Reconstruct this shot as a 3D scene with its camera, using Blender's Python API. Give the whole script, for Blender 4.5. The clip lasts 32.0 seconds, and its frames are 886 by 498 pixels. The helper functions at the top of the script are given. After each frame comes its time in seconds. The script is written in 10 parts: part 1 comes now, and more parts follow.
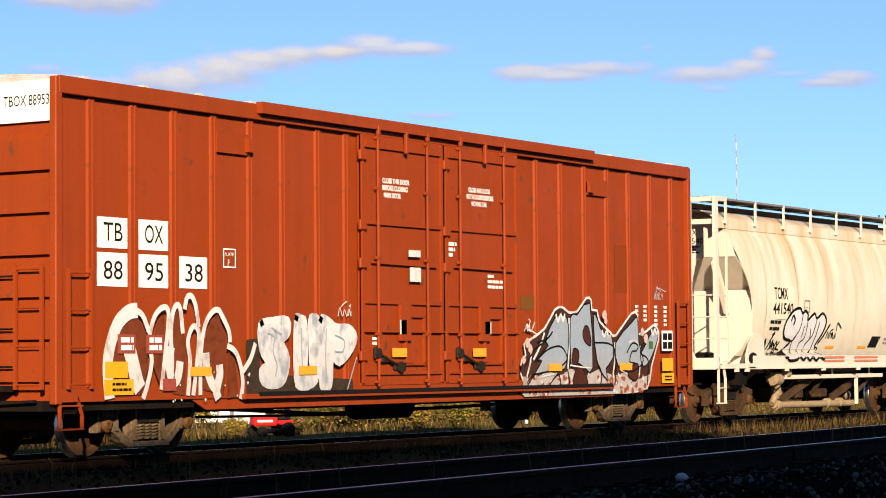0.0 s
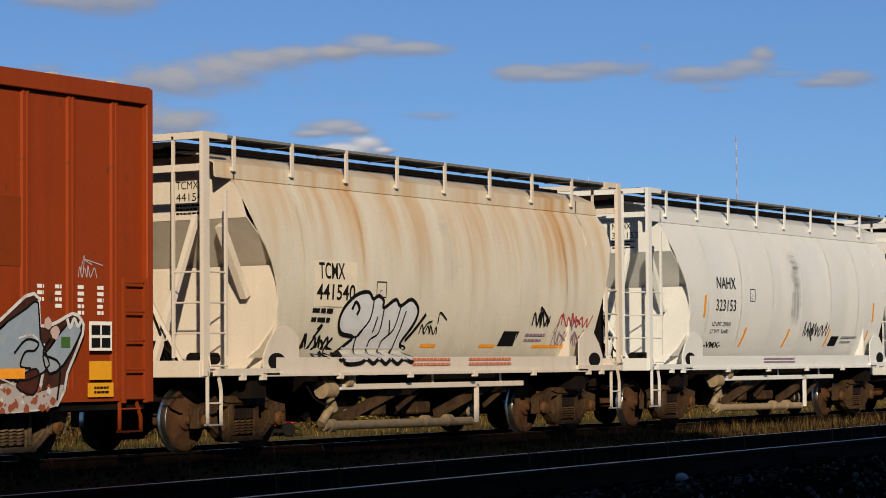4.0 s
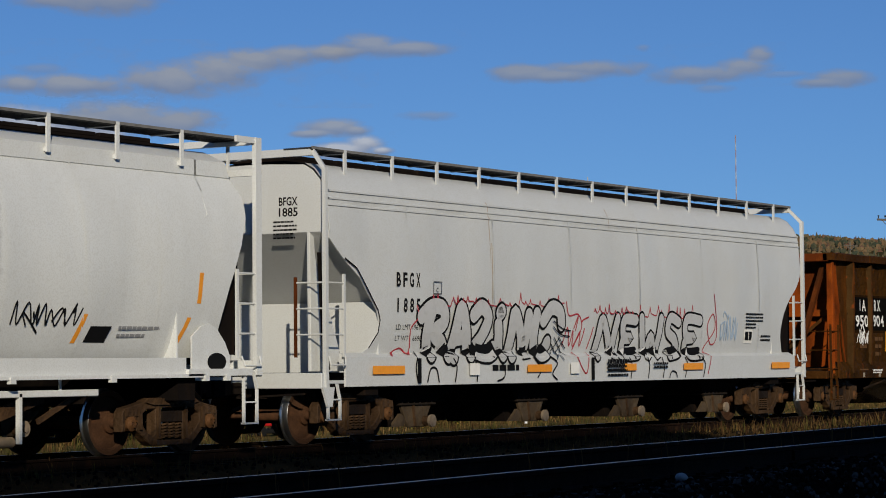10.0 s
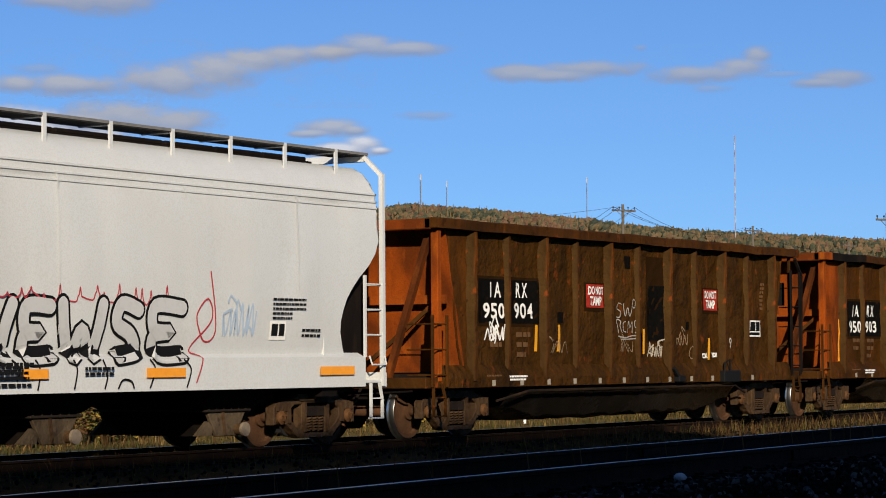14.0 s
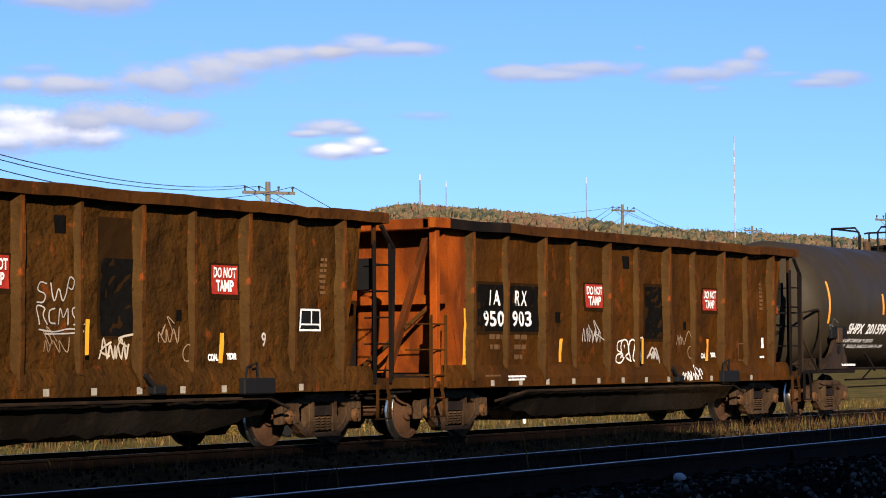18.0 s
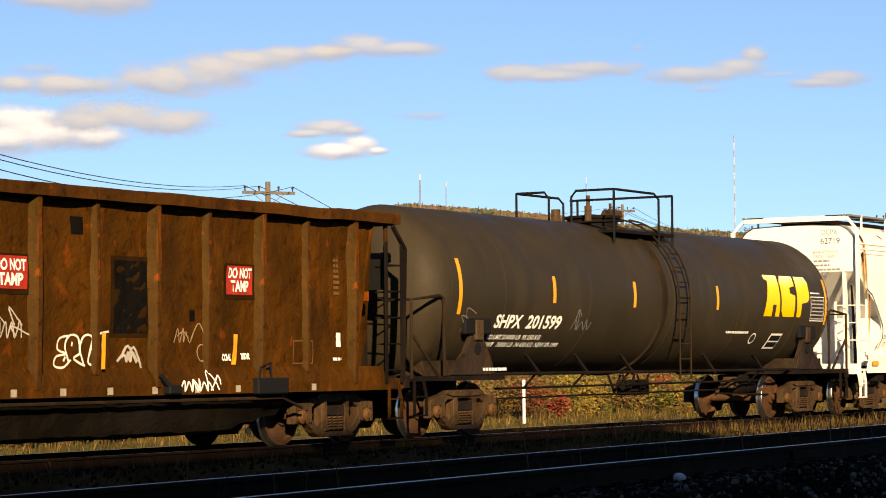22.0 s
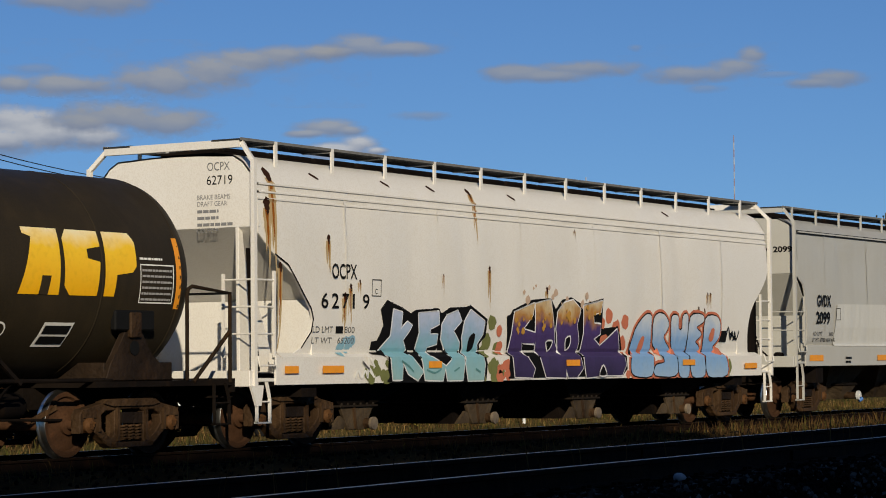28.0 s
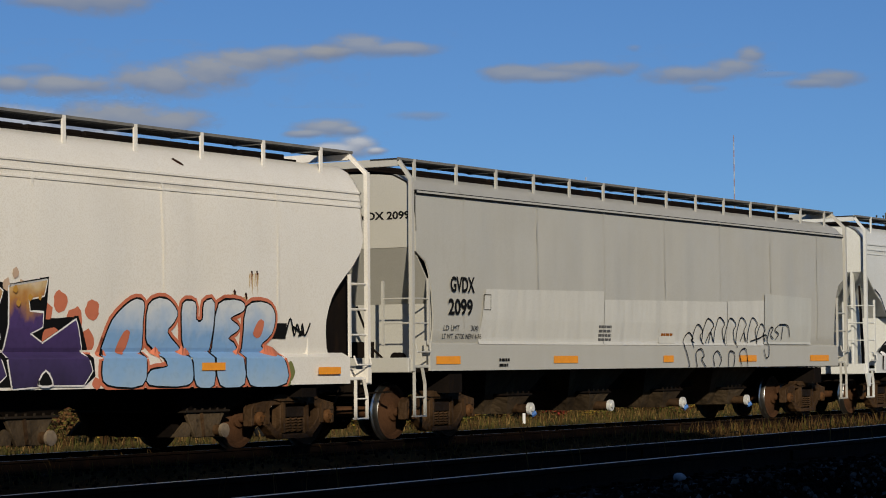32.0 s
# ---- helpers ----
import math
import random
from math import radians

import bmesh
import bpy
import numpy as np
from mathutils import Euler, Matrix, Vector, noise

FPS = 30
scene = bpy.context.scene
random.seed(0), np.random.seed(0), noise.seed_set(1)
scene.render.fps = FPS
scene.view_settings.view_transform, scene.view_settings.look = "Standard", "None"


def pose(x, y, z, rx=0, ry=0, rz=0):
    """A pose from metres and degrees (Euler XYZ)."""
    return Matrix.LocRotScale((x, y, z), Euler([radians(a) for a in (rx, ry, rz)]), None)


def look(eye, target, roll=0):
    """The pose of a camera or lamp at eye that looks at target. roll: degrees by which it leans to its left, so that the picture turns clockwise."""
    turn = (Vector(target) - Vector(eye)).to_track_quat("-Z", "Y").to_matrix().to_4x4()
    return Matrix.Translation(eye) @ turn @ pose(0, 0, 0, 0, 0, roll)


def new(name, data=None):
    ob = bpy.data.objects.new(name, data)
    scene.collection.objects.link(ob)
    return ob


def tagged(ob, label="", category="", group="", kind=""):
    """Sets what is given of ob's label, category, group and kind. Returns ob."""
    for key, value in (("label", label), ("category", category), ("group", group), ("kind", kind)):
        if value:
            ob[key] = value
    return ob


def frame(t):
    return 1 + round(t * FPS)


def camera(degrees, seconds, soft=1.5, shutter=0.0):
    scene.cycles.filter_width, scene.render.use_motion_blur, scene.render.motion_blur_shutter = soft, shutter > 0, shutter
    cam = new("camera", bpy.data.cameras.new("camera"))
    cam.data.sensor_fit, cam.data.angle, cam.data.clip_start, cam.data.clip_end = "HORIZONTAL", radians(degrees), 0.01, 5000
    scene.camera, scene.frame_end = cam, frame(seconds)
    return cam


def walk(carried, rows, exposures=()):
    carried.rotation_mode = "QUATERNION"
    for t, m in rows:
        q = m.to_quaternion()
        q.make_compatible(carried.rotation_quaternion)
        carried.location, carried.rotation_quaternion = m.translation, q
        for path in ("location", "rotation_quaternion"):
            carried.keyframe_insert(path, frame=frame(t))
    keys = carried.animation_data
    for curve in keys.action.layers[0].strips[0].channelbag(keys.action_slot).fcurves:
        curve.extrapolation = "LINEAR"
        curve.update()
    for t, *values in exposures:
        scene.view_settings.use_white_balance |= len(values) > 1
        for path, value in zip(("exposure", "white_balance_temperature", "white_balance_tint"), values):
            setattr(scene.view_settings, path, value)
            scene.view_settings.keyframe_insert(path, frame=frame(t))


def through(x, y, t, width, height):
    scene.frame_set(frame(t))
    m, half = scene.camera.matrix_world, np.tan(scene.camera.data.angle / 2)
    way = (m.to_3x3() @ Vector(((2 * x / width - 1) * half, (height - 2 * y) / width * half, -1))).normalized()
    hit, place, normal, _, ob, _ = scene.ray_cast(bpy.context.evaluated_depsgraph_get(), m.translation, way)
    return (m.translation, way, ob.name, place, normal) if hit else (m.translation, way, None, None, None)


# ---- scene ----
EYE = Vector((0.0, -22.532, 1.254))


def heading(bearing, elevation):
    """Unit direction from a compass-like bearing (0 = +y, 90 = +x) and an elevation in degrees."""
    b, e = radians(bearing), radians(elevation)
    return Vector((math.sin(b) * math.cos(e), math.cos(b) * math.cos(e), math.sin(e)))


def facing(bearing, elevation):
    return look(EYE, EYE + heading(bearing, elevation), -0.456)


cam = camera(20.93, 32.0, soft=1.0)
STOPS = [(0, 0.80), (1.0, 0.80), (2.0, 0.54), (2.5, 0.34), (3.0, 0.12), (3.5, -0.06), (4.5, -0.3), (5.5, -0.41), (10.0, -0.55), (12.0, -0.31), (13.0, -0.29), (14.0, 0.02), (14.5, 0.22), (16.0, 0.6),
         (17.0, 0.66), (18.3, 0.66), (19.5, 0.76), (21.0, 0.77), (23.0, 0.78), (24.5, 0.5), (26.5, -0.18), (27.0, -0.32), (28.0, -0.48), (32.0, -0.50)]
# the camera's white balance turns warmer as it opens up
WARMTH = ((0, 8000, 15), (3, 7900, 13), (5.5, 6600, 9), (10, 6400, 9), (13, 6650, 9), (17, 6950, 17), (18.3, 6750, 16), (19.5, 9700, 16), (21, 9900, 16), (23, 10200, 12), (24, 7700, 11), (27, 6900, 8), (32, 6750, 8))
EXPOSURES = [(t, s, float(np.interp(t, [w[0] for w in WARMTH], [w[1] for w in WARMTH])), float(np.interp(t, [w[0] for w in WARMTH], [w[2] for w in WARMTH]))) for t, s in STOPS]
walk(cam, [(t, facing(58.092 + d, 2.727)) for t, d in ((0, 0), (8, 0.004), (14, 0.04), (20, 0.052), (32, 0.055))], exposures=EXPOSURES)

# ---- light ----
SUN_BEARING, SUN_HEIGHT = 231.0, 19.0
world = bpy.data.worlds.new("sky")
scene.world = world
world.use_nodes = True
wn = world.node_tree
sky = wn.nodes.new("ShaderNodeTexSky")
sky.sky_type = "NISHITA"
sky.sun_disc = False
sky.sun_elevation = radians(SUN_HEIGHT)
sky.sun_rotation = radians(SUN_BEARING)
sky.air_density, sky.dust_density, sky.ozone_density = 1.0, 0.3, 2.5
back = wn.nodes["Background"]
where = wn.nodes.new("ShaderNodeTexCoord")
lift = wn.nodes.new("ShaderNodeMapping")  # a clear, dry sky: deep blue reaches far down
lift.inputs[1].default_value = (0, 0, 0.06)
lift.inputs[3].default_value = (1, 1, 1.1)
wn.links.new(where.outputs["Generated"], lift.inputs[0])
wn.links.new(lift.outputs[0], sky.inputs[0])
tint = wn.nodes.new("ShaderNodeMix")
tint.data_type, tint.blend_type = "RGBA", "MULTIPLY"
tint.inputs[0].default_value = 1.0
tint.inputs[7].default_value = (0.605, 0.915, 1.40, 1)
wn.links.new(sky.outputs[0], tint.inputs[6])
wn.links.new(tint.outputs[2], back.inputs[0])
back.inputs[1].default_value = 0.086
sun = new("sun", bpy.data.lights.new("sun", "SUN"))
sun.data.energy, sun.data.angle, sun.data.color = 5.6, radians(0.55), (1.0, 0.90, 0.74)
sun.matrix_world = look(heading(SUN_BEARING, SUN_HEIGHT) * 60, (0, 0, 0))

# ---- materials ----


def tree(name):
    m = bpy.data.materials.new(name)
    m.use_nodes = True
    nt = m.node_tree
    return m, nt, nt.nodes["Principled BSDF"]


def nd(nt, kind, **vals):
    n = nt.nodes.new(kind)
    for k, v in vals.items():
        n.inputs[k].default_value = v
    return n


def mixc(nt, fac, a, b):
    n = nt.nodes.new("ShaderNodeMix")
    n.data_type = "RGBA"
    for sock, v in ((0, fac), (6, a), (7, b)):
        if isinstance(v, bpy.types.NodeSocket):
            nt.links.new(v, n.inputs[sock])
        else:
            n.inputs[sock].default_value = v if sock == 0 else (*v, 1) if len(v) == 3 else v
    return n.outputs[2]


def ramp(nt, src, lo, hi):
    n = nt.nodes.new("ShaderNodeMapRange")
    n.inputs[1].default_value, n.inputs[2].default_value = lo, hi
    nt.links.new(src, n.inputs[0])
    return n.outputs[0]


def grain(nt, scale, stretch=(1, 1, 1), detail=4.0, coord="Object", shift=0.0):
    c = nt.nodes.new("ShaderNodeTexCoord")
    mp = nt.nodes.new("ShaderNodeMapping")
    mp.inputs[3].default_value = stretch
    mp.inputs[1].default_value = (shift, shift * 0.7, 0)
    nt.links.new(c.outputs[coord], mp.inputs[0])
    n = nd(nt, "ShaderNodeTexNoise", Scale=scale, Detail=detail)
    nt.links.new(mp.outputs[0], n.inputs[0])
    return n.outputs[0]


def mult(nt, a, b):
    n = nt.nodes.new("ShaderNodeMath")
    n.operation = "MULTIPLY"
    for i, v in enumerate((a, b)):
        if isinstance(v, bpy.types.NodeSocket):
            nt.links.new(v, n.inputs[i])
        else:
            n.inputs[i].default_value = v
    return n.outputs[0]


def bumped(nt, bsdf, height, strength=0.2, distance=0.01):
    b = nt.nodes.new("ShaderNodeBump")
    b.inputs["Strength"].default_value, b.inputs["Distance"].default_value = strength, distance
    nt.links.new(height, b.inputs["Height"])
    nt.links.new(b.outputs[0], bsdf.inputs["Normal"])


def paint(name, col, dirt=(0.16, 0.12, 0.08), streak=0.35, blotch=0.25, rough=0.55, spots=0.0, rust=(0.11, 0.035, 0.012), metal=0.0, bump=0.12, gloss=0.3, dents=0.0):
    """Weathered paint: vertical rain streaks, broad blotches and optional rust spots."""
    m, nt, b = tree(name)
    s = ramp(nt, grain(nt, 1.0, (4.5, 4.5, 0.22), 6, shift=3), 0.48, 0.78)
    c = mixc(nt, mult(nt, s, streak), col, dirt)
    g = ramp(nt, grain(nt, 0.8, detail=8, shift=9), 0.42, 0.75)
    c = mixc(nt, mult(nt, g, blotch), c, [0.55 * x + 0.45 * d for x, d in zip(col, dirt)])
    fine = grain(nt, 45, detail=3)
    c = mixc(nt, mult(nt, ramp(nt, fine, 0.5, 0.45), 0.18), c, dirt)
    if spots:
        p = ramp(nt, grain(nt, 5.0, (1, 1, 0.7), 9, shift=21), 0.70 - 0.16 * spots, 0.76 - 0.12 * spots)
        c = mixc(nt, p, c, rust)
    nt.links.new(c, b.inputs["Base Color"])
    b.inputs["Roughness"].default_value, b.inputs["Metallic"].default_value = rough, metal
    b.inputs["Specular IOR Level"].default_value = gloss
    r = nt.nodes.new("ShaderNodeMapRange")
    r.inputs[3].default_value, r.inputs[4].default_value = rough - 0.1, min(1, rough + 0.2)
    nt.links.new(g, r.inputs[0])
    nt.links.new(r.outputs[0], b.inputs["Roughness"])
    h = grain(nt, 14, detail=6)
    if dents:  # soft upright buckles in the sheet
        add = nt.nodes.new("ShaderNodeMath")
        add.operation = "ADD"
        nt.links.new(h, add.inputs[0])
        nt.links.new(mult(nt, grain(nt, 1.0, (1.5, 0.3, 0.32), 2, shift=31), dents), add.inputs[1])
        h = add.outputs[0]
    bumped(nt, b, h, bump, 0.01)
    return m


def plain(name, col, rough=0.6, metal=0.0, wear=0.15):
    m, nt, b = tree(name)
    b.inputs["Specular IOR Level"].default_value = 0.3 if rough < 0.6 or metal else 0.0 if rough > 0.88 else 0.08
    c = mixc(nt, mult(nt, ramp(nt, grain(nt, 9, detail=8), 0.45, 0.7), wear), col, [x * 0.45 for x in col])
    nt.links.new(c, b.inputs["Base Color"])
    b.inputs["Roughness"].default_value, b.inputs["Metallic"].default_value = rough, metal
    return m


def rust_side(name, base, dark, bright, amount=0.5):
    """Rusted, coal-dusted steel with darker scabs and brighter fresh rust."""
    m, nt, b = tree(name)
    a = ramp(nt, grain(nt, 1.3, (1, 1, 0.55), 10, shift=2), 0.34, 0.62)
    c = mixc(nt, a, base, dark)
    f = ramp(nt, grain(nt, 2.6, (1.6, 1.6, 0.5), 9, shift=7), 0.60 - 0.12 * amount, 0.8)
    c = mixc(nt, mult(nt, f, 0.85), c, bright)
    s = ramp(nt, grain(nt, 1.0, (8, 8, 0.3), 5, shift=5), 0.5, 0.75)
    c = mixc(nt, mult(nt, s, 0.4), c, dark)
    k = ramp(nt, grain(nt, 38, detail=5), 0.4, 0.75)
    c = mixc(nt, mult(nt, k, 0.35), c, [x * 0.4 for x in dark])
    nt.links.new(c, b.inputs["Base Color"])
    b.inputs["Roughness"].default_value = 0.85
    b.inputs["Specular IOR Level"].default_value = 0.06
    bumped(nt, b, grain(nt, 9, detail=9), 0.5, 0.02)
    return m

def coal_rust(name, base, dark, bright, dents=0.5, scabs=0.0):
    """Evenly browned car steel: soft cloudy tone, faint washes, small scabs and shallow dents."""
    m, nt, b = tree(name)
    c = mixc(nt, ramp(nt, grain(nt, 0.9, (1, 1, 0.7), 9, shift=2), 0.36, 0.66), base, dark)
    c = mixc(nt, mult(nt, ramp(nt, grain(nt, 1.7, (1.2, 1.2, 0.45), 8, shift=7), 0.56, 0.76), 0.55), c, bright)
    c = mixc(nt, mult(nt, ramp(nt, grain(nt, 1.0, (9, 9, 0.25), 5, shift=5), 0.52, 0.78), 0.22), c, [x * 0.5 for x in dark])
    c = mixc(nt, mult(nt, ramp(nt, grain(nt, 7.0, detail=7, shift=12), 0.60, 0.70), 0.55), c, [x * 0.35 for x in dark])
    c = mixc(nt, mult(nt, ramp(nt, grain(nt, 42, detail=4), 0.45, 0.75), 0.25), c, [x * 0.5 for x in dark])
    if scabs:
        # fresh rust: small red-orange scabs and thin runs below them
        c = mixc(nt, mult(nt, ramp(nt, grain(nt, 4.2, (1, 1, 0.8), 8, shift=31), 0.63, 0.70), scabs), c, (0.20, 0.040, 0.006))
        c = mixc(nt, mult(nt, ramp(nt, grain(nt, 1.0, (5, 5, 0.5), 7, shift=44), 0.62, 0.72), scabs * 0.8), c, (0.17, 0.045, 0.005))
    nt.links.new(c, b.inputs["Base Color"])
    b.inputs["Roughness"].default_value = 0.7
    b.inputs["Specular IOR Level"].default_value = 0.05 if scabs else 0.12
    add = nt.nodes.new("ShaderNodeMath")
    add.operation = "ADD"
    nt.links.new(mult(nt, grain(nt, 3.2, detail=3, shift=15), 6.0), add.inputs[0])
    nt.links.new(grain(nt, 16, detail=7), add.inputs[1])
    bumped(nt, b, add.outputs[0], dents, 0.02)
    return m


BOX_RED = paint("oxide_red_paint", (0.252, 0.037, 0.0066), (0.105, 0.020, 0.005), 0.3, 0.42, 0.6, spots=0.25, gloss=0.15)
CREAM = paint("stained_cream_paint", (0.58, 0.52, 0.45), (0.38, 0.29, 0.17), 0.3, 0.35, 0.5)


def stained_shell():
    """Cream paint with ochre rust washed down from the roof seam."""
    m = paint("rust_washed_cream_paint", (0.60, 0.56, 0.46), (0.36, 0.29, 0.19), 0.3, 0.35, 0.5)
    nt = m.node_tree
    b = nt.nodes["Principled BSDF"]
    old = b.inputs["Base Color"].links[0].from_socket
    co = nt.nodes.new("ShaderNodeTexCoord")
    sp = nt.nodes.new("ShaderNodeSeparateXYZ")
    nt.links.new(co.outputs["Object"], sp.inputs[0])
    streaks = ramp(nt, grain(nt, 1.0, (2.6, 0.2, 0.14), 7, shift=31), 0.36, 0.66)
    patch = ramp(nt, grain(nt, 0.55, (1, 0.2, 0.05), 2, shift=13), 0.26, 0.50)
    low = nt.nodes.new("ShaderNodeMath")
    low.operation = "MULTIPLY_ADD"
    nt.links.new(streaks, low.inputs[0])
    low.inputs[1].default_value = 0.75
    nt.links.new(sp.outputs[2], low.inputs[2])
    reach = ramp(nt, low.outputs[0], 2.95, 4.1)
    f = mult(nt, mult(nt, reach, patch), streaks)
    c = mixc(nt, mult(nt, f, 0.85), old, (0.47, 0.25, 0.08))
    nt.links.new(c, b.inputs["Base Color"])
    return m


def scraped(m, x, half, z0, z1, colour, strength):
    """A long smear left by a rubbing load, vertical, with darker cross marks near its top."""
    nt = m.node_tree
    b = nt.nodes["Principled BSDF"]
    old = b.inputs["Base Color"].links[0].from_socket
    co = nt.nodes.new("ShaderNodeTexCoord")
    sp = nt.nodes.new("ShaderNodeSeparateXYZ")
    nt.links.new(co.outputs["Object"], sp.inputs[0])
    wob = nt.nodes.new("ShaderNodeMath")
    wob.operation = "MULTIPLY_ADD"
    nt.links.new(grain(nt, 1.0, (1.5, 0.1, 5.0), 4, shift=17), wob.inputs[0])
    wob.inputs[1].default_value = half * 1.1
    nt.links.new(sp.outputs[0], wob.inputs[2])
    left = ramp(nt, wob.outputs[0], x - half * 0.45, x + half * 0.25)
    right = ramp(nt, wob.outputs[0], x + half * 1.55, x + half * 0.75)
    band = mult(nt, mult(nt, ramp(nt, sp.outputs[2], z0, z0 + 0.25), ramp(nt, sp.outputs[2], z1, z1 - 0.25)), mult(nt, left, right))
    cross = ramp(nt, grain(nt, 1.0, (1.2, 0.1, 13.0), 5, shift=41), 0.36, 0.62)
    high = ramp(nt, sp.outputs[2], z0 + 0.4 * (z1 - z0), z1)
    mark = mixc(nt, high, ramp(nt, grain(nt, 1.0, (16, 0.1, 0.8), 5, shift=8), 0.2, 0.7), cross)
    c = mixc(nt, mult(nt, mult(nt, band, mark), strength), old, colour)
    nt.links.new(c, b.inputs["Base Color"])
    return m


CREAM_SHELL = scraped(stained_shell(), 0.35, 0.24, 2.4, 3.8, (0.36, 0.35, 0.33), 0.7)
HOP_WHITE = paint("hopper_white_paint", (0.64, 0.65, 0.63), (0.36, 0.34, 0.29), 0.07, 0.3, 0.5, dents=13)
WHITE_SHELL = scraped(paint("scraped_white_paint", (0.64, 0.65, 0.63), (0.36, 0.34, 0.29), 0.07, 0.3, 0.5, dents=13), 0.62, 0.26, 1.98, 3.64, (0.09, 0.09, 0.095), 0.95)
HOP_GREY = paint("hopper_pale_grey_paint", (0.565, 0.575, 0.56), (0.33, 0.31, 0.26), 0.05, 0.3, 0.5, dents=13)
HOP_CREAM = paint("hopper_ivory_paint", (0.74, 0.712, 0.655), (0.46, 0.39, 0.29), 0.07, 0.26, 0.5, dents=11)
HOP_DULL = paint("hopper_dull_grey_paint", (0.455, 0.445, 0.405), (0.30, 0.28, 0.23), 0.09, 0.3, 0.5, dents=16)
TANK_BLACK = paint("tank_black_paint", (0.0235, 0.0185, 0.0115), (0.054, 0.037, 0.019), 0.45, 0.55, 0.55, gloss=0.10)


GON_RUST = coal_rust("gondola_brown_rust", (0.060, 0.0205, 0.0022), (0.031, 0.0118, 0.0016), (0.115, 0.033, 0.0030), 0.6, 0.32)
GON_OLIVE = coal_rust("gondola_olive_brown_rust", (0.054, 0.0215, 0.0032), (0.025, 0.0108, 0.0019), (0.105, 0.031, 0.0035), 1.0, 0.38)
GON_POST = coal_rust("gondola_post_rust", (0.060, 0.023, 0.0045), (0.028, 0.0115, 0.0025), (0.17, 0.048, 0.006), 0.5, 0.8)
GON_ORANGE = rust_side("gondola_orange_rust", (0.34, 0.064, 0.0055), (0.11, 0.024, 0.0045), (0.38, 0.095, 0.009), 0.2)
GON_BRACE = rust_side("gondola_brace_rust", (0.15, 0.034, 0.006), (0.045, 0.014, 0.004), (0.26, 0.065, 0.009), 0.3)
GON_TOP = coal_rust("gondola_chord_rust", (0.068, 0.024, 0.004), (0.032, 0.012, 0.0025), (0.13, 0.040, 0.005), 0.5, 0.4)
TRUCK = coal_rust("truck_dusty_rust", (0.068, 0.038, 0.018), (0.025, 0.0135, 0.007), (0.130, 0.066, 0.026), 0.8)
# Rust kept near black so that it also carries the underframe shade.
DARK = rust_side("dark_rust_and_shade", (0.013, 0.009, 0.0065), (0.006, 0.0045, 0.004), (0.026, 0.014, 0.007), 0.3)
WHEEL = rust_side("wheel_plate_rust", (0.10, 0.048, 0.024), (0.04, 0.02, 0.011), (0.16, 0.065, 0.026), 0.3)
TREAD = plain("wheel_tread_steel", (0.55, 0.54, 0.52), 0.28, 1.0, 0.2)
RAILSIDE = rust_side("rail_side_rust", (0.018, 0.0095, 0.005), (0.008, 0.0045, 0.003), (0.036, 0.016, 0.007), 0.3)
LADDER_RUST = rust_side("dark_rusty_ladder", (0.030, 0.019, 0.011), (0.014, 0.009, 0.006), (0.06, 0.028, 0.010), 0.3)
GON_WEB = coal_rust("gondola_post_web_rust", (0.066, 0.033, 0.009), (0.030, 0.0145, 0.0045), (0.105, 0.040, 0.008), 0.5, 0.7)
BELLY = paint("tarred_belly_plate", (0.0065, 0.0055, 0.0045), (0.03, 0.019, 0.010), 0.4, 0.4, 0.30, bump=1.6, gloss=0.6)
RAILHEAD = plain("rail_head_steel", (0.25, 0.225, 0.19), 0.36, 1.0, 0.5)
BLACK = plain("black_paint", (0.008, 0.008, 0.008), 0.7)
WHITE = plain("white_lettering", (0.78, 0.76, 0.70), 0.55)
ORANGE = plain("orange_reflector_tape", (0.80, 0.30, 0.025), 0.4)
YELLOW = plain("yellow_placard", (0.70, 0.31, 0.014), 0.45)
RED = plain("red_placard", (0.33, 0.027, 0.016), 0.6, wear=0.4)
GRATE = plain("galvanised_grating", (0.035, 0.034, 0.032), 0.7, 0.3)

# ---- mesh helpers ----
CACHE = {}


def mesh_of(name, bm, mat, smooth=False):
    me = bpy.data.meshes.new(name)
    bm.to_mesh(me)
    bm.free()
    for m in mat if isinstance(mat, (list, tuple)) else [mat]:
        me.materials.append(m)
    if smooth:
        me.polygons.foreach_set("use_smooth", [True] * len(me.polygons))
        me.set_sharp_from_angle(angle=radians(38))
    return me


def part(name, bm, mat, parent, label="", smooth=False, at=None):
    ob = new(name, mesh_of(name, bm, mat, smooth))
    ob.parent = parent
    if at is not None:
        ob.matrix_basis = at
    if label:
        ob["label"] = label
    return ob


def shared(name, key, build, mat, parent, at=None, label="", smooth=False):
    if key not in CACHE:
        CACHE[key] = mesh_of(name, build(), mat, smooth)
    ob = new(name, CACHE[key])
    ob.parent = parent
    if at is not None:
        ob.matrix_basis = at
    if label:
        ob["label"] = label
    return ob


def B():
    return bmesh.new()


def box(bm, x0, x1, y0, y1, z0, z1, m=0):
    v = [bm.verts.new((x, y, z)) for x in (x0, x1) for y in (y0, y1) for z in (z0, z1)]
    for f in ((0, 1, 3, 2), (4, 6, 7, 5), (0, 4, 5, 1), (2, 3, 7, 6), (0, 2, 6, 4), (1, 5, 7, 3)):
        bm.faces.new([v[i] for i in f]).material_index = m
    return bm


def chamfer(bm, w=0.008):
    bmesh.ops.bevel(bm, geom=list(bm.edges), offset=w, segments=1, affect="EDGES")
    return bm


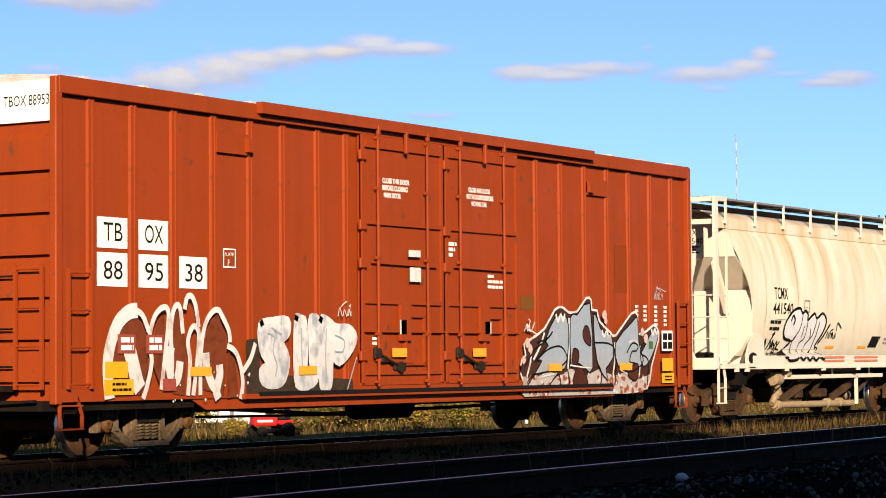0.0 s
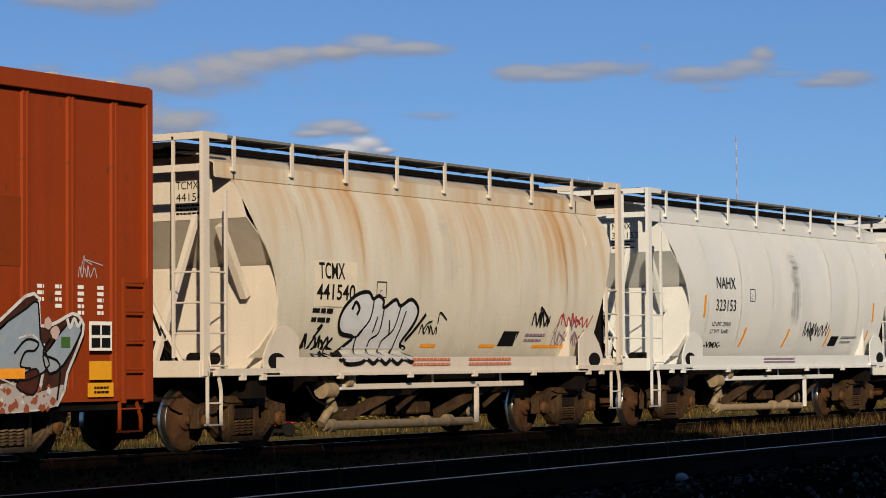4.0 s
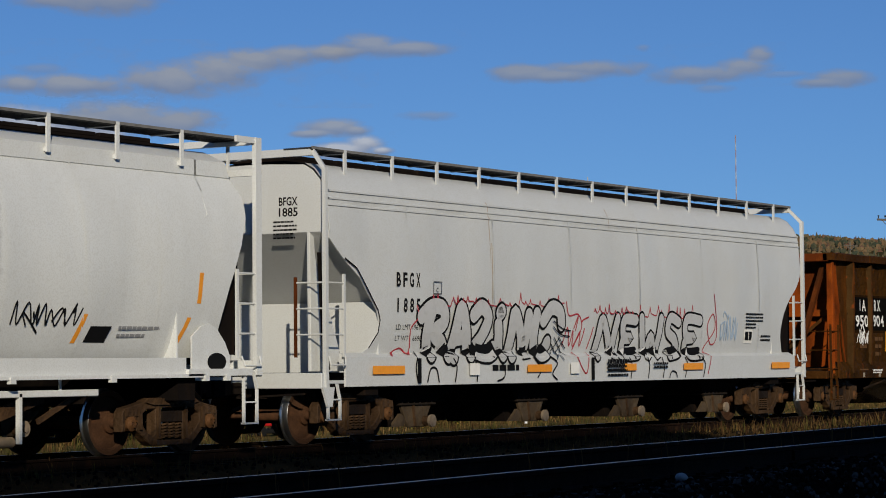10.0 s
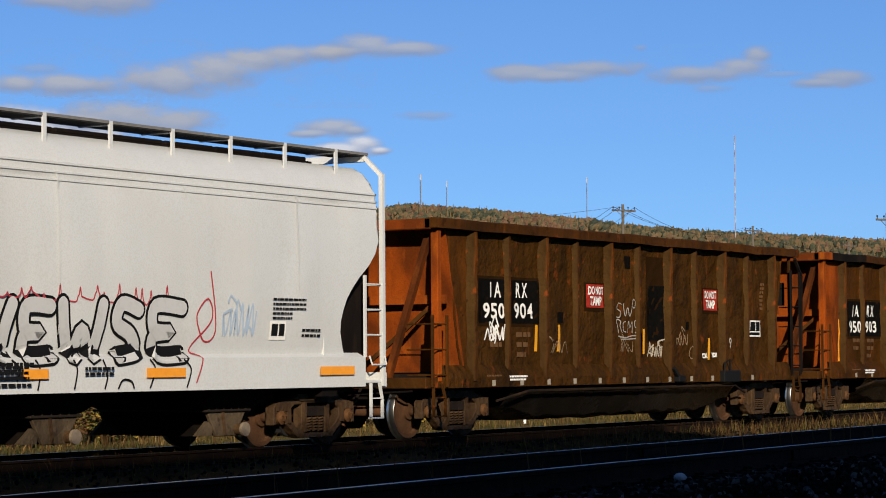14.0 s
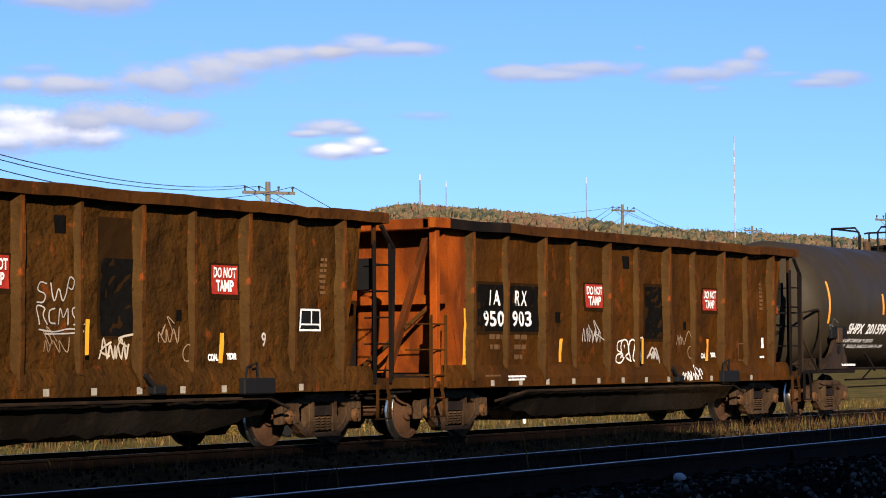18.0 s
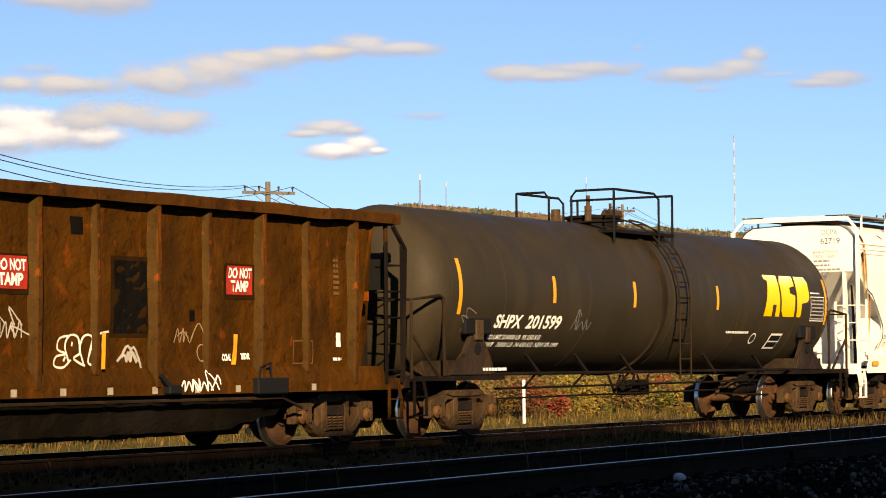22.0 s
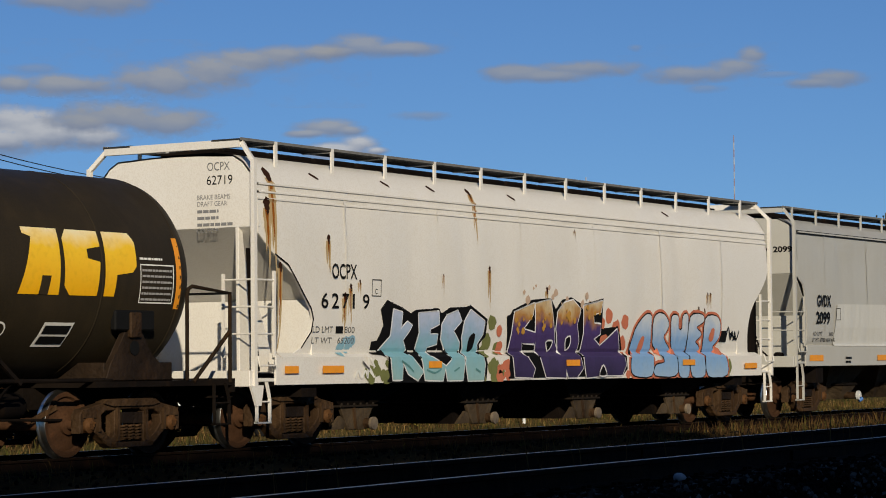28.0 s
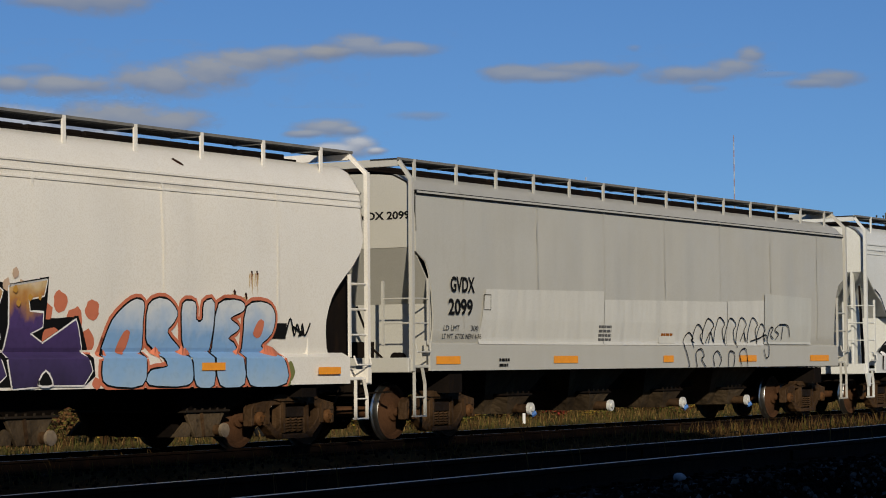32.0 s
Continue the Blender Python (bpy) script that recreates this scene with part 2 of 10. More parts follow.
def rod(bm, p, q, r=0.012, n=6, r2=None, caps=True):
    p, q = Vector(p), Vector(q)
    d = (q - p).normalized()
    a = d.orthogonal().normalized()
    b = d.cross(a)
    rings = []
    for c, rr in ((p, r), (q, r if r2 is None else r2)):
        rings.append([bm.verts.new(c + (a * math.cos(k * math.tau / n) + b * math.sin(k * math.tau / n)) * rr) for k in range(n)])
    for k in range(n):
        bm.faces.new((rings[0][k], rings[0][(k + 1) % n], rings[1][(k + 1) % n], rings[1][k]))
    if caps:
        bm.faces.new(rings[0][::-1])
        bm.faces.new(rings[1])
    return bm


def pipe(bm, pts, r=0.015, n=6):
    """A bent round bar through the points, one skin."""
    pts = [Vector(p) for p in pts]
    rings = []
    a = None
    for i, p in enumerate(pts):
        d = (pts[min(i + 1, len(pts) - 1)] - pts[max(i - 1, 0)]).normalized()
        a = d.orthogonal().normalized() if a is None else (a - d * a.dot(d)).normalized()
        b = d.cross(a)
        rings.append([bm.verts.new(p + (a * math.cos(k * math.tau / n) + b * math.sin(k * math.tau / n)) * r) for k in range(n)])
    for u, v in zip(rings, rings[1:]):
        for k in range(n):
            bm.faces.new((u[k], u[(k + 1) % n], v[(k + 1) % n], v[k]))
    bm.faces.new(rings[0][::-1])
    bm.faces.new(rings[-1])
    return bm


def extrude(bm, poly, y0, y1, axis="y", m=0):
    """Prism of a polygon given in (x, z) between y0 and y1 (or in (y, z) along x)."""
    mk = (lambda a, c, w: (a, w, c)) if axis == "y" else (lambda a, c, w: (w, a, c)) if axis == "x" else (lambda a, c, w: (a, c, w))
    lo = [bm.verts.new(mk(a, c, y0)) for a, c in poly]
    hi = [bm.verts.new(mk(a, c, y1)) for a, c in poly]
    n = len(poly)
    for k in range(n):
        bm.faces.new((lo[k], lo[(k + 1) % n], hi[(k + 1) % n], hi[k])).material_index = m
    bm.faces.new(lo[::-1]).material_index = m
    bm.faces.new(hi).material_index = m
    return bm


def beam(bm, p, q, w=0.05, h=0.05):
    """A rectangular bar between two points; w across, h upright."""
    p, q = Vector(p), Vector(q)
    d = (q - p).normalized()
    up = Vector((0, 0, 1)) if abs(d.z) < 0.95 else Vector((1, 0, 0))
    s = d.cross(up).normalized()
    u = s.cross(d)
    vs = [bm.verts.new(c + s * i * w / 2 + u * j * h / 2) for c in (p, q) for i, j in ((-1, -1), (1, -1), (1, 1), (-1, 1))]
    for f in ((3, 2, 1, 0), (4, 5, 6, 7), (0, 1, 5, 4), (1, 2, 6, 5), (2, 3, 7, 6), (3, 0, 4, 7)):
        bm.faces.new([vs[i] for i in f])
    return bm


def lathe(bm, prof, n=24, axis="y", mats=None):
    """Revolve (along, radius) pairs round an axis."""
    rings = []
    for a, r in prof:
        ring = []
        for k in range(n):
            c, s = math.cos(k * math.tau / n) * r, math.sin(k * math.tau / n) * r
            ring.append(bm.verts.new((c, a, s) if axis == "y" else (a, c, s) if axis == "x" else (c, s, a)))
        rings.append(ring)
    for i, (u, v) in enumerate(zip(rings, rings[1:])):
        for k in range(n):
            f = bm.faces.new((u[k], u[(k + 1) % n], v[(k + 1) % n], v[k]))
            if mats:
                f.material_index = mats[i]
    if prof[0][1] > 1e-4:
        bm.faces.new(rings[0][::-1])
    if prof[-1][1] > 1e-4:
        bm.faces.new(rings[-1])
    bmesh.ops.remove_doubles(bm, verts=bm.verts, dist=1e-5)
    bmesh.ops.recalc_face_normals(bm, faces=bm.faces)
    return bm


def thing(name, label, category, at=None, group="", kind=""):
    ob = new(name)
    ob.empty_display_size = 0.3
    if at is not None:
        ob.matrix_basis = at
    return tagged(ob, label, category, group, kind)

# ---- ground, tracks ----
NEAR = pose(18.0, -12.91, 0, 0, 0, 2.85)
NEAR_TOP = 0.47


def near_offset(x, y):
    """Distance across the near track from its middle."""
    a = radians(2.85)
    return -(x - 18.0) * math.sin(a) + (y + 12.91) * math.cos(a)


def smoothstep(a, b, x):
    t = min(1, max(0, (x - a) / (b - a)))
    return t * t * (3 - 2 * t)


def ground_height(x, y):
    z = -0.52
    d = abs(near_offset(x, y))
    z = max(z, -0.52 + (NEAR_TOP - 0.19 + 0.52) * (1 - smoothstep(1.3, 3.4, d)))
    z = max(z, -0.52 + (0.52 - 0.19) * (1 - smoothstep(1.5, 3.0, abs(y))))
    if y > 2.5:
        z += -0.33 * smoothstep(2.5, 4.5, y) + 0.36 * smoothstep(9.0, 11.5, y) + 0.25 * smoothstep(13, 34, y)  # a dip added to hide the train's shaded strip, then the field
    if y < -15.5:
        z += 0.42 * smoothstep(15.0, 19.0, -y)
    return z


def ground_material():
    m, nt, b = tree("shade_dark_ballast_and_grass")
    g = grain(nt, 0.35, detail=8)
    # Near-black bed: the foreground shade is put into these colours.
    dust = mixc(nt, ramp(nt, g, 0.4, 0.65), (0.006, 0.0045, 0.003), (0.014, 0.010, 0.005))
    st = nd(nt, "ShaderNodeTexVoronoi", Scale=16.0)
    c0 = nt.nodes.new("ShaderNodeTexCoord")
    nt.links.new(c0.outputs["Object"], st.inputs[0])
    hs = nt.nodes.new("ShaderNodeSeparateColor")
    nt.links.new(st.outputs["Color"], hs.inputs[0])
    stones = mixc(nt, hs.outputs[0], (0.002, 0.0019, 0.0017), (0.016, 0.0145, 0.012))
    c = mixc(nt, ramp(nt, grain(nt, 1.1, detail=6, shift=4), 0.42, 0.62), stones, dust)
    sp = nt.nodes.new("ShaderNodeSeparateXYZ")
    nt.links.new(c0.outputs["Object"], sp.inputs[0])
    soil = mixc(nt, ramp(nt, grain(nt, 0.8, detail=9, shift=6), 0.36, 0.64), (0.030, 0.020, 0.0095), (0.068, 0.043, 0.019))
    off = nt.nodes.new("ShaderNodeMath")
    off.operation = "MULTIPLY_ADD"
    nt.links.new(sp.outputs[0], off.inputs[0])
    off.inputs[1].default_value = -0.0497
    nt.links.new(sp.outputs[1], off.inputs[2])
    # Brown soil starts where sunlit ground shows; the nearer bed stays shade-dark.
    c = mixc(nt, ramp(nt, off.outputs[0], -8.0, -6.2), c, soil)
    turf = mixc(nt, ramp(nt, grain(nt, 0.6, detail=9, shift=8), 0.38, 0.62), (0.075, 0.068, 0.022), (0.15, 0.105, 0.04))
    # Paler turf starts past the train's shadow, keeping that strip darker.
    c = mixc(nt, ramp(nt, sp.outputs[1], 8.5, 10.5), c, turf)
    nt.links.new(c, b.inputs["Base Color"])
    b.inputs["Roughness"].default_value = 0.95
    b.inputs["Specular IOR Level"].default_value = 0.0
    bumped(nt, b, st.outputs["Distance"], 0.8, 0.04)
    return m


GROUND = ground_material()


def build_ground():
    bm = B()
    xs = [-600, -200, -80, -30] + [-10 + 1.0 * i for i in range(76)] + [75, 90, 120, 180, 300, 600, 1200, 4200]
    ys = [-600, -200, -80, -40] + [-26 + 0.5 * i for i in range(93)] + [24, 30, 50, 90, 160, 300, 700, 1500, 4200]
    grid = []
    for x in xs:
        row = []
        for y in ys:
            z = ground_height(x, y)
            if -12 < x < 70 and -26 < y < 22:
                z += 0.05 * noise.noise((x * 0.9, y * 0.9, 0)) + 0.02 * noise.noise((x * 3, y * 3, 4))
            row.append(bm.verts.new((x, y, z)))
        grid.append(row)
    for a, b in zip(grid, grid[1:]):
        for k in range(len(ys) - 1):
            bm.faces.new((a[k], b[k], b[k + 1], a[k + 1]))
    return tagged(part("ground", bm, GROUND, None, smooth=True), "stony ballast coloured near black for the foreground shade, dry grassy ground beside tracks", "ground", kind="structure")


def rail_mesh(x0, x1):
    """Flat-bottomed rail, 0.17 m high, head at z = 0."""
    bm = B()
    prof = [(-0.070, -0.172), (0.070, -0.172), (0.070, -0.160), (0.012, -0.140), (0.010, -0.045), (0.035, -0.034), (0.036, -0.008), (0.026, 0), (-0.026, 0),
            (-0.036, -0.008), (-0.035, -0.034), (-0.010, -0.045), (-0.012, -0.140), (-0.070, -0.160)]
    extrude(bm, prof, x0, x1, "x")
    bmesh.ops.recalc_face_normals(bm, faces=bm.faces)
    for f in bm.faces:
        if f.normal.z > 0.9 and f.calc_center_median().z > -0.02:
            f.material_index = 1
    return bm


TIE = rust_side("weathered_tie_wood", (0.015, 0.0115, 0.0085), (0.006, 0.005, 0.004), (0.03, 0.021, 0.013), 0.3)


def build_track(label, at, top, x0, x1):
    ob = thing("railway_track", label, "railway track", at @ pose(0, 0, top), kind="structure")
    for y in (-0.7525, 0.7525):
        shared("rail", ("rail", x0, x1), lambda: rail_mesh(x0, x1), [RAILSIDE, RAILHEAD], ob, pose(0, y, 0))
    n = int((x1 - x0) / 0.54)

    def tie():
        return chamfer(box(B(), -0.115, 0.115, -1.3, 1.3, -0.36, -0.178), 0.012)

    def clip():
        bm = box(B(), -0.09, 0.09, -0.17, 0.17, -0.177, -0.163)
        for sx, sy in ((-0.05, -0.1), (0.05, 0.1), (0.05, -0.1), (-0.05, 0.1)):
            box(bm, sx - 0.012, sx + 0.012, sy - 0.02, sy + 0.02, -0.163, -0.14)
        return bm

    for i in range(n):
        x = x0 + (i + 0.5) * 0.54
        t = shared("tie", "tie", tie, TIE, ob, pose(x + random.uniform(-0.03, 0.03), 0, random.uniform(-0.006, 0.004), 0, 0, random.uniform(-1, 1)))
        if -8 < x < 44:
            for y in (-0.7525, 0.7525):
                shared("tie_plate", "tie_plate", clip, RAILSIDE, t, pose(0, y, 0))
    for x in (-9.0, 2.9, 14.8, 26.7, 38.6):
        for y in (-0.7525, 0.7525):
            for s in (-1, 1):
                shared("joint_bar", ("joint", s), lambda: box(B(), -0.45, 0.45, s * 0.013, s * 0.036, -0.13, -0.045), RAILSIDE, ob, pose(x, y, 0))
    return ob


build_ground()
build_track("rusty rails on weathered ties under the freight train", pose(40, 0, 0), 0.0, -70, 90)
build_track("worn siding rails in shade with shiny heads", NEAR, NEAR_TOP, -45, 75)

# ---- a long unseen shed behind the camera, added to throw the foreground into shade ----
# Dark, so that the added block bounces little light.
SHADE_WALL = plain("shade_wall_dark", (0.055, 0.050, 0.045), 0.8)


def build_shade_block():
    at = pose(12.0, -26.0, -0.3, 0, 0, SHADE_TURN)
    ob = thing("shade_block", "long unseen block added behind the camera to shade the foreground", "building", at)
    bm = box(B(), -130, 0, -14, 0, 0, SHADE_TOP)
    part("wall", bm, SHADE_WALL, ob)
    part("roof", chamfer(box(B(), -130.2, 0.2, -14.2, 0.2, SHADE_TOP, SHADE_TOP + 0.3), 0.05), DARK, ob)


SHADE_TURN, SHADE_TOP = 0.0, 13.72
build_shade_block()

# ---- rolling stock: shared parts ----


def travelled(t):
    """How far the train has rolled towards -x after t seconds."""
    u = t / 32.0
    return u * (133.811 + u * (14.8674 + u * (-40.3142 + u * (26.0509 - 4.6887 * u))))


CARS, WHEELS = [], []
R_WHEEL = 0.457


def railcar(name, label, category, middle):
    ob = thing(name, label, category, pose(middle, 0, 0), group="freight train")
    CARS.append((ob, middle))
    return ob


def wheel_set_mesh():
    bm = B()
    prof = [(-1.07, 0.0), (-1.07, 0.075), (-0.86, 0.075), (-0.84, 0.14), (-0.80, 0.145), (-0.785, 0.20), (-0.765, 0.36), (-0.805, 0.385), (-0.812, 0.45), (-0.80, 0.457),
            (-0.715, 0.462), (-0.700, 0.490), (-0.682, 0.484), (-0.675, 0.38), (-0.72, 0.34), (-0.70, 0.18), (-0.66, 0.14), (-0.62, 0.09), (0.62, 0.09)]
    mats = [1 if 8 <= i <= 12 else 0 for i in range(len(prof) - 1)]
    full = prof + [(-a, r) for a, r in prof[::-1][1:]]
    mats = mats + mats[::-1][0:len(full) - 1 - len(mats)]
    mats = [1 if (abs(full[i][0] + full[i + 1][0]) / 2 > 0.67 and min(full[i][1], full[i + 1][1]) > 0.44) else 0 for i in range(len(full) - 1)]
    return lathe(bm, full, 40, "y", mats)


def plate_with_holes(outer, holes, y0, y1):
    """A flat casting in (x, z) with window openings, between y0 and y1."""
    bm = B()
    rim = []
    for ring in [outer] + holes:
        vs = [bm.verts.new((x, y0, z)) for x, z in ring]
        rim += [bm.edges.new((vs[k], vs[(k + 1) % len(vs)])) for k in range(len(vs))]
    bmesh.ops.triangle_fill(bm, edges=rim, use_beauty=True, use_dissolve=False)
    got = bmesh.ops.extrude_face_region(bm, geom=list(bm.faces))
    bmesh.ops.translate(bm, verts=[v for v in got["geom"] if isinstance(v, bmesh.types.BMVert)], vec=(0, y1 - y0, 0))
    bmesh.ops.recalc_face_normals(bm, faces=bm.faces)
    return bm


def side_frame_mesh():
    """Cast side frame: arched top chord, pedestal jaws, two windows and the spring opening."""
    half = [(0.50, 0.800), (0.60, 0.745), (0.80, 0.705), (1.02, 0.665), (1.08, 0.60), (1.08, 0.34), (1.01, 0.34), (1.00, 0.50), (0.80, 0.51), (0.77, 0.35), (0.68, 0.30), (0.56, 0.20), (0.42, 0.125)]
    outer = half + [(-x, z) for x, z in half[::-1]]
    window = [(0.35, 0.64), (0.53, 0.64), (0.64, 0.57), (0.66, 0.46), (0.54, 0.33), (0.42, 0.26), (0.36, 0.30)]
    holes = [window, [(-x, z) for x, z in window], [(-0.27, 0.205), (0.27, 0.205), (0.27, 0.62), (0.20, 0.66), (-0.20, 0.66), (-0.27, 0.62)]]
    bm = plate_with_holes(outer, holes, -0.085, 0.085)
    sharp = [e for e in bm.edges if len(e.link_faces) == 2 and e.calc_face_angle() > 0.9 and abs(e.verts[0].co.y - e.verts[1].co.y) < 0.01]
    bmesh.ops.bevel(bm, geom=sharp, offset=0.014, segments=1, affect="EDGES")
    box(bm, -0.40, 0.40, -0.15, 0.15, 0.135, 0.205)
    extrude(bm, [(-0.50, 0.79), (0.50, 0.79), (0.60, 0.735), (0.42, 0.70), (-0.42, 0.70), (-0.60, 0.735)], -0.125, -0.08)
    for sx in (-1, 1):
        box(bm, sx * 0.89 - 0.13, sx * 0.89 + 0.13, -0.11, 0.02, 0.55, 0.66)
        beam(bm, (sx * 0.305, -0.10, 0.22), (sx * 0.305, -0.10, 0.68), 0.05, 0.05)
        beam(bm, (sx * 0.72, -0.10, 0.66), (sx * 0.70, -0.10, 0.36), 0.05, 0.05)
    bmesh.ops.recalc_face_normals(bm, faces=bm.faces)
    return bm


def spring_mesh():
    bm = B()
    turns, n = 5, 10
    pts = []
    for k in range(turns * n + 1):
        a = k * math.tau / n
        pts.append((0.068 * math.cos(a), 0.068 * math.sin(a), 0.225 + 0.215 * k / (turns * n)))
    return pipe(bm, pts, 0.016, 5)


def bearing_mesh():
    bm = B()
    lathe(bm, [(-0.10, 0.0), (-0.10, 0.055), (-0.075, 0.085), (-0.06, 0.115), (0.09, 0.12), (0.11, 0.0)], 18, "y")
    for k in range(3):
        a = k * math.tau / 3 + 0.5
        rod(bm, (0.05 * math.cos(a), -0.115, 0.05 * math.sin(a)), (0.05 * math.cos(a), -0.07, 0.05 * math.sin(a)), 0.016, 6)
    return bm


def bolster_mesh():
    bm = box(B(), -0.21, 0.21, -1.12, 1.12, 0.45, 0.60)
    for y in (-1.13, 1.13):
        box(bm, -0.22, 0.22, y - 0.10, y + 0.10, 0.46, 0.61)
    box(bm, -0.24, 0.24, -0.40, 0.40, 0.60, 0.74)
    for x in (-0.66, 0.66):
        beam(bm, (x * 0.75, -0.85, 0.36), (x * 0.75, 0.85, 0.36), 0.06, 0.09)
        for y in (-0.75, 0.75):
            box(bm, x * 0.72 - 0.05, x * 0.72 + 0.05, y - 0.05, y + 0.05, 0.30, 0.56)
    return bm


# A brown set darker than TRUCK, for contrast with the side frames.
UNDER = coal_rust("truck_inner_dark_brown", (0.028, 0.017, 0.010), (0.011, 0.007, 0.0045), (0.06, 0.03, 0.014), 0.6)
PALE_TRUCK = coal_rust("pale_dusty_truck", (0.15, 0.102, 0.062), (0.05, 0.032, 0.019), (0.23, 0.155, 0.09), 0.8)


BEARING = coal_rust("bearing_cap_rust", (0.13, 0.058, 0.020), (0.05, 0.024, 0.010), (0.22, 0.085, 0.025), 0.6)


def truck(car, x, mat=None):
    mat = mat or TRUCK
    ob = shared("truck", ("bolster", mat.name), bolster_mesh, UNDER, car, pose(x, 0, 0), "rusty cast-steel two-axle truck")
    for y in (-1.12, 1.12):
        shared("side_frame", ("sideframe", mat.name), side_frame_mesh, mat, ob, pose(0, y, 0))
        for dx in (-0.15, 0.0, 0.15):
            shared("coil_spring", ("spring", mat.name), spring_mesh, mat, ob, pose(dx, y * 1.045, 0))
        for dx in (-0.89, 0.89):
            shared("bearing", "bearing", bearing_mesh, BEARING, ob, pose(dx, y * 1.035, 0.457, 0, 0, 0 if y < 0 else 180), smooth=True)
    for dx in (-0.89, 0.89):
        w = shared("wheel_set", "wheelset", wheel_set_mesh, [WHEEL, TREAD], ob, pose(dx, 0, R_WHEEL), "rusty wheels with bright worn treads", smooth=True)
        WHEELS.append((w, dx))


def coupler(car, x_end, s):
    """Knuckle coupler; x_end is the body end, s its side (-1 or 1)."""
    bm = B()
    box(bm, min(x_end - s * 0.3, x_end + s * 0.42), max(x_end - s * 0.3, x_end + s * 0.42), -0.09, 0.09, 0.80, 0.98)
    extrude(bm, [(x_end + s * 0.40, -0.12), (x_end + s * 0.62, -0.17), (x_end + s * 0.74, -0.05), (x_end + s * 0.62, 0.02), (x_end + s * 0.66, 0.16), (x_end + s * 0.42, 0.13)][::s], 0.76, 1.02, "z")
    beam(bm, (x_end + s * 0.1, 0, 0.74), (x_end + s * 0.1, -1.3, 0.80), 0.03, 0.03)
    pipe(bm, [(x_end + s * 0.2, -0.35, 0.85), (x_end + s * 0.35, -0.33, 0.62), (x_end + s * 0.62, -0.28, 0.55)], 0.028)
    bmesh.ops.recalc_face_normals(bm, faces=bm.faces)
    part("coupler", bm, DARK, car, "dark rusty knuckle coupler with air hose")


def ladder(car, corner, across, z0, z1, width, rungs, mat, stand=0.06, bar=0.045, name="ladder"):
    """corner: (x, y) of one stile; across: unit (dx, dy) towards the other stile."""
    bm = B()
    (x, y), (dx, dy) = corner, across
    ob = part(name, box(bm, x - bar / 2, x + bar / 2, y - bar / 2, y + bar / 2, z0, z1), mat, car)
    x2, y2 = x + dx * width, y + dy * width
    part("stile", box(B(), x2 - bar / 2, x2 + bar / 2, y2 - bar / 2, y2 + bar / 2, z0, z1), mat, ob)
    for k in range(rungs):
        z = z0 + 0.06 + (z1 - z0 - 0.12) * k / (rungs - 1)
        part("rung", rod(B(), (x, y, z), (x + dx * width, y + dy * width, z), 0.016, 6), mat, ob)
    return ob


def step_irons(car, x, y, z_top, mat, w=0.32, z_bot=0.42):
    bm = B()
    beam(bm, (x, y, z_top), (x, y, z_bot), 0.05, 0.02)
    beam(bm, (x + w * 0.75, y, z_top), (x + w, y, z_top - 0.25), 0.05, 0.02)
    beam(bm, (x + w, y, z_top - 0.24), (x + w, y, z_bot), 0.05, 0.02)
    box(bm, x - 0.01, x + w + 0.01, y - 0.03, y + 0.05, z_bot - 0.012, z_bot + 0.012)
    box(bm, x, x + w, y - 0.02, y + 0.03, z_bot + 0.30, z_bot + 0.32)
    return part("step", bm, mat, car)


# ---- lettering and spray paint laid on a side ----


class Side:
    """The side of a car that faces -y: half-width as a function of height, from (half-width, z) pairs."""

    fine = 0.0

    def __init__(self, prof, floor=0.0):
        self.z = [z for _, z in prof]
        self.w = [w for w, _ in prof]
        self.floor = floor

    def at(self, x, z, lift):
        z = max(z, self.floor)
        return (x, -float(np.interp(z, self.z, self.w)) - lift, z)


class EndSide:
    """The end wall at x = x0 that faces -x; its own x runs towards the near side."""

    fine = 0.0

    def __init__(self, x0):
        self.x0 = x0

    def at(self, x, z, lift):
        return (self.x0 - lift, -x, z)


def fill_rows(bm, poly, side, lift, dz=0.05, m=0):
    """Fill a polygon in (x, z) with rows of quads that follow the side."""
    z0, z1 = min(p[1] for p in poly), max(p[1] for p in poly)
    n = max(2, int((z1 - z0) / dz))

    def cuts(z):
        out = []
        for (xa, za), (xb, zb) in zip(poly, poly[1:] + poly[:1]):
            if (za <= z) != (zb <= z):
                out.append(xa + (z - za) / (zb - za) * (xb - xa))
        return sorted(out)

    for k in range(n):
        a, b = z0 + (z1 - z0) * k / n, z0 + (z1 - z0) * (k + 1) / n
        lo, hi = cuts(a + 1e-4), cuts(b - 1e-4)
        mid = cuts((a + b) / 2)
        if len(lo) != len(hi):
            lo = hi = mid
        for i in range(0, len(lo) - 1, 2):
            cut = max(1, int(max(lo[i + 1] - lo[i], hi[i + 1] - hi[i]) / side.fine)) if side.fine else 1
            for j in range(cut):
                f, g = j / cut, (j + 1) / cut
                dl, dh = lo[i + 1] - lo[i], hi[i + 1] - hi[i]
                q = [(lo[i] + dl * f, a), (lo[i] + dl * g, a), (hi[i] + dh * g, b), (hi[i] + dh * f, b)]
                bm.faces.new([bm.verts.new(side.at(x, z, lift)) for x, z in q]).material_index = m
    bmesh.ops.remove_doubles(bm, verts=bm.verts, dist=0.004)
    return bm


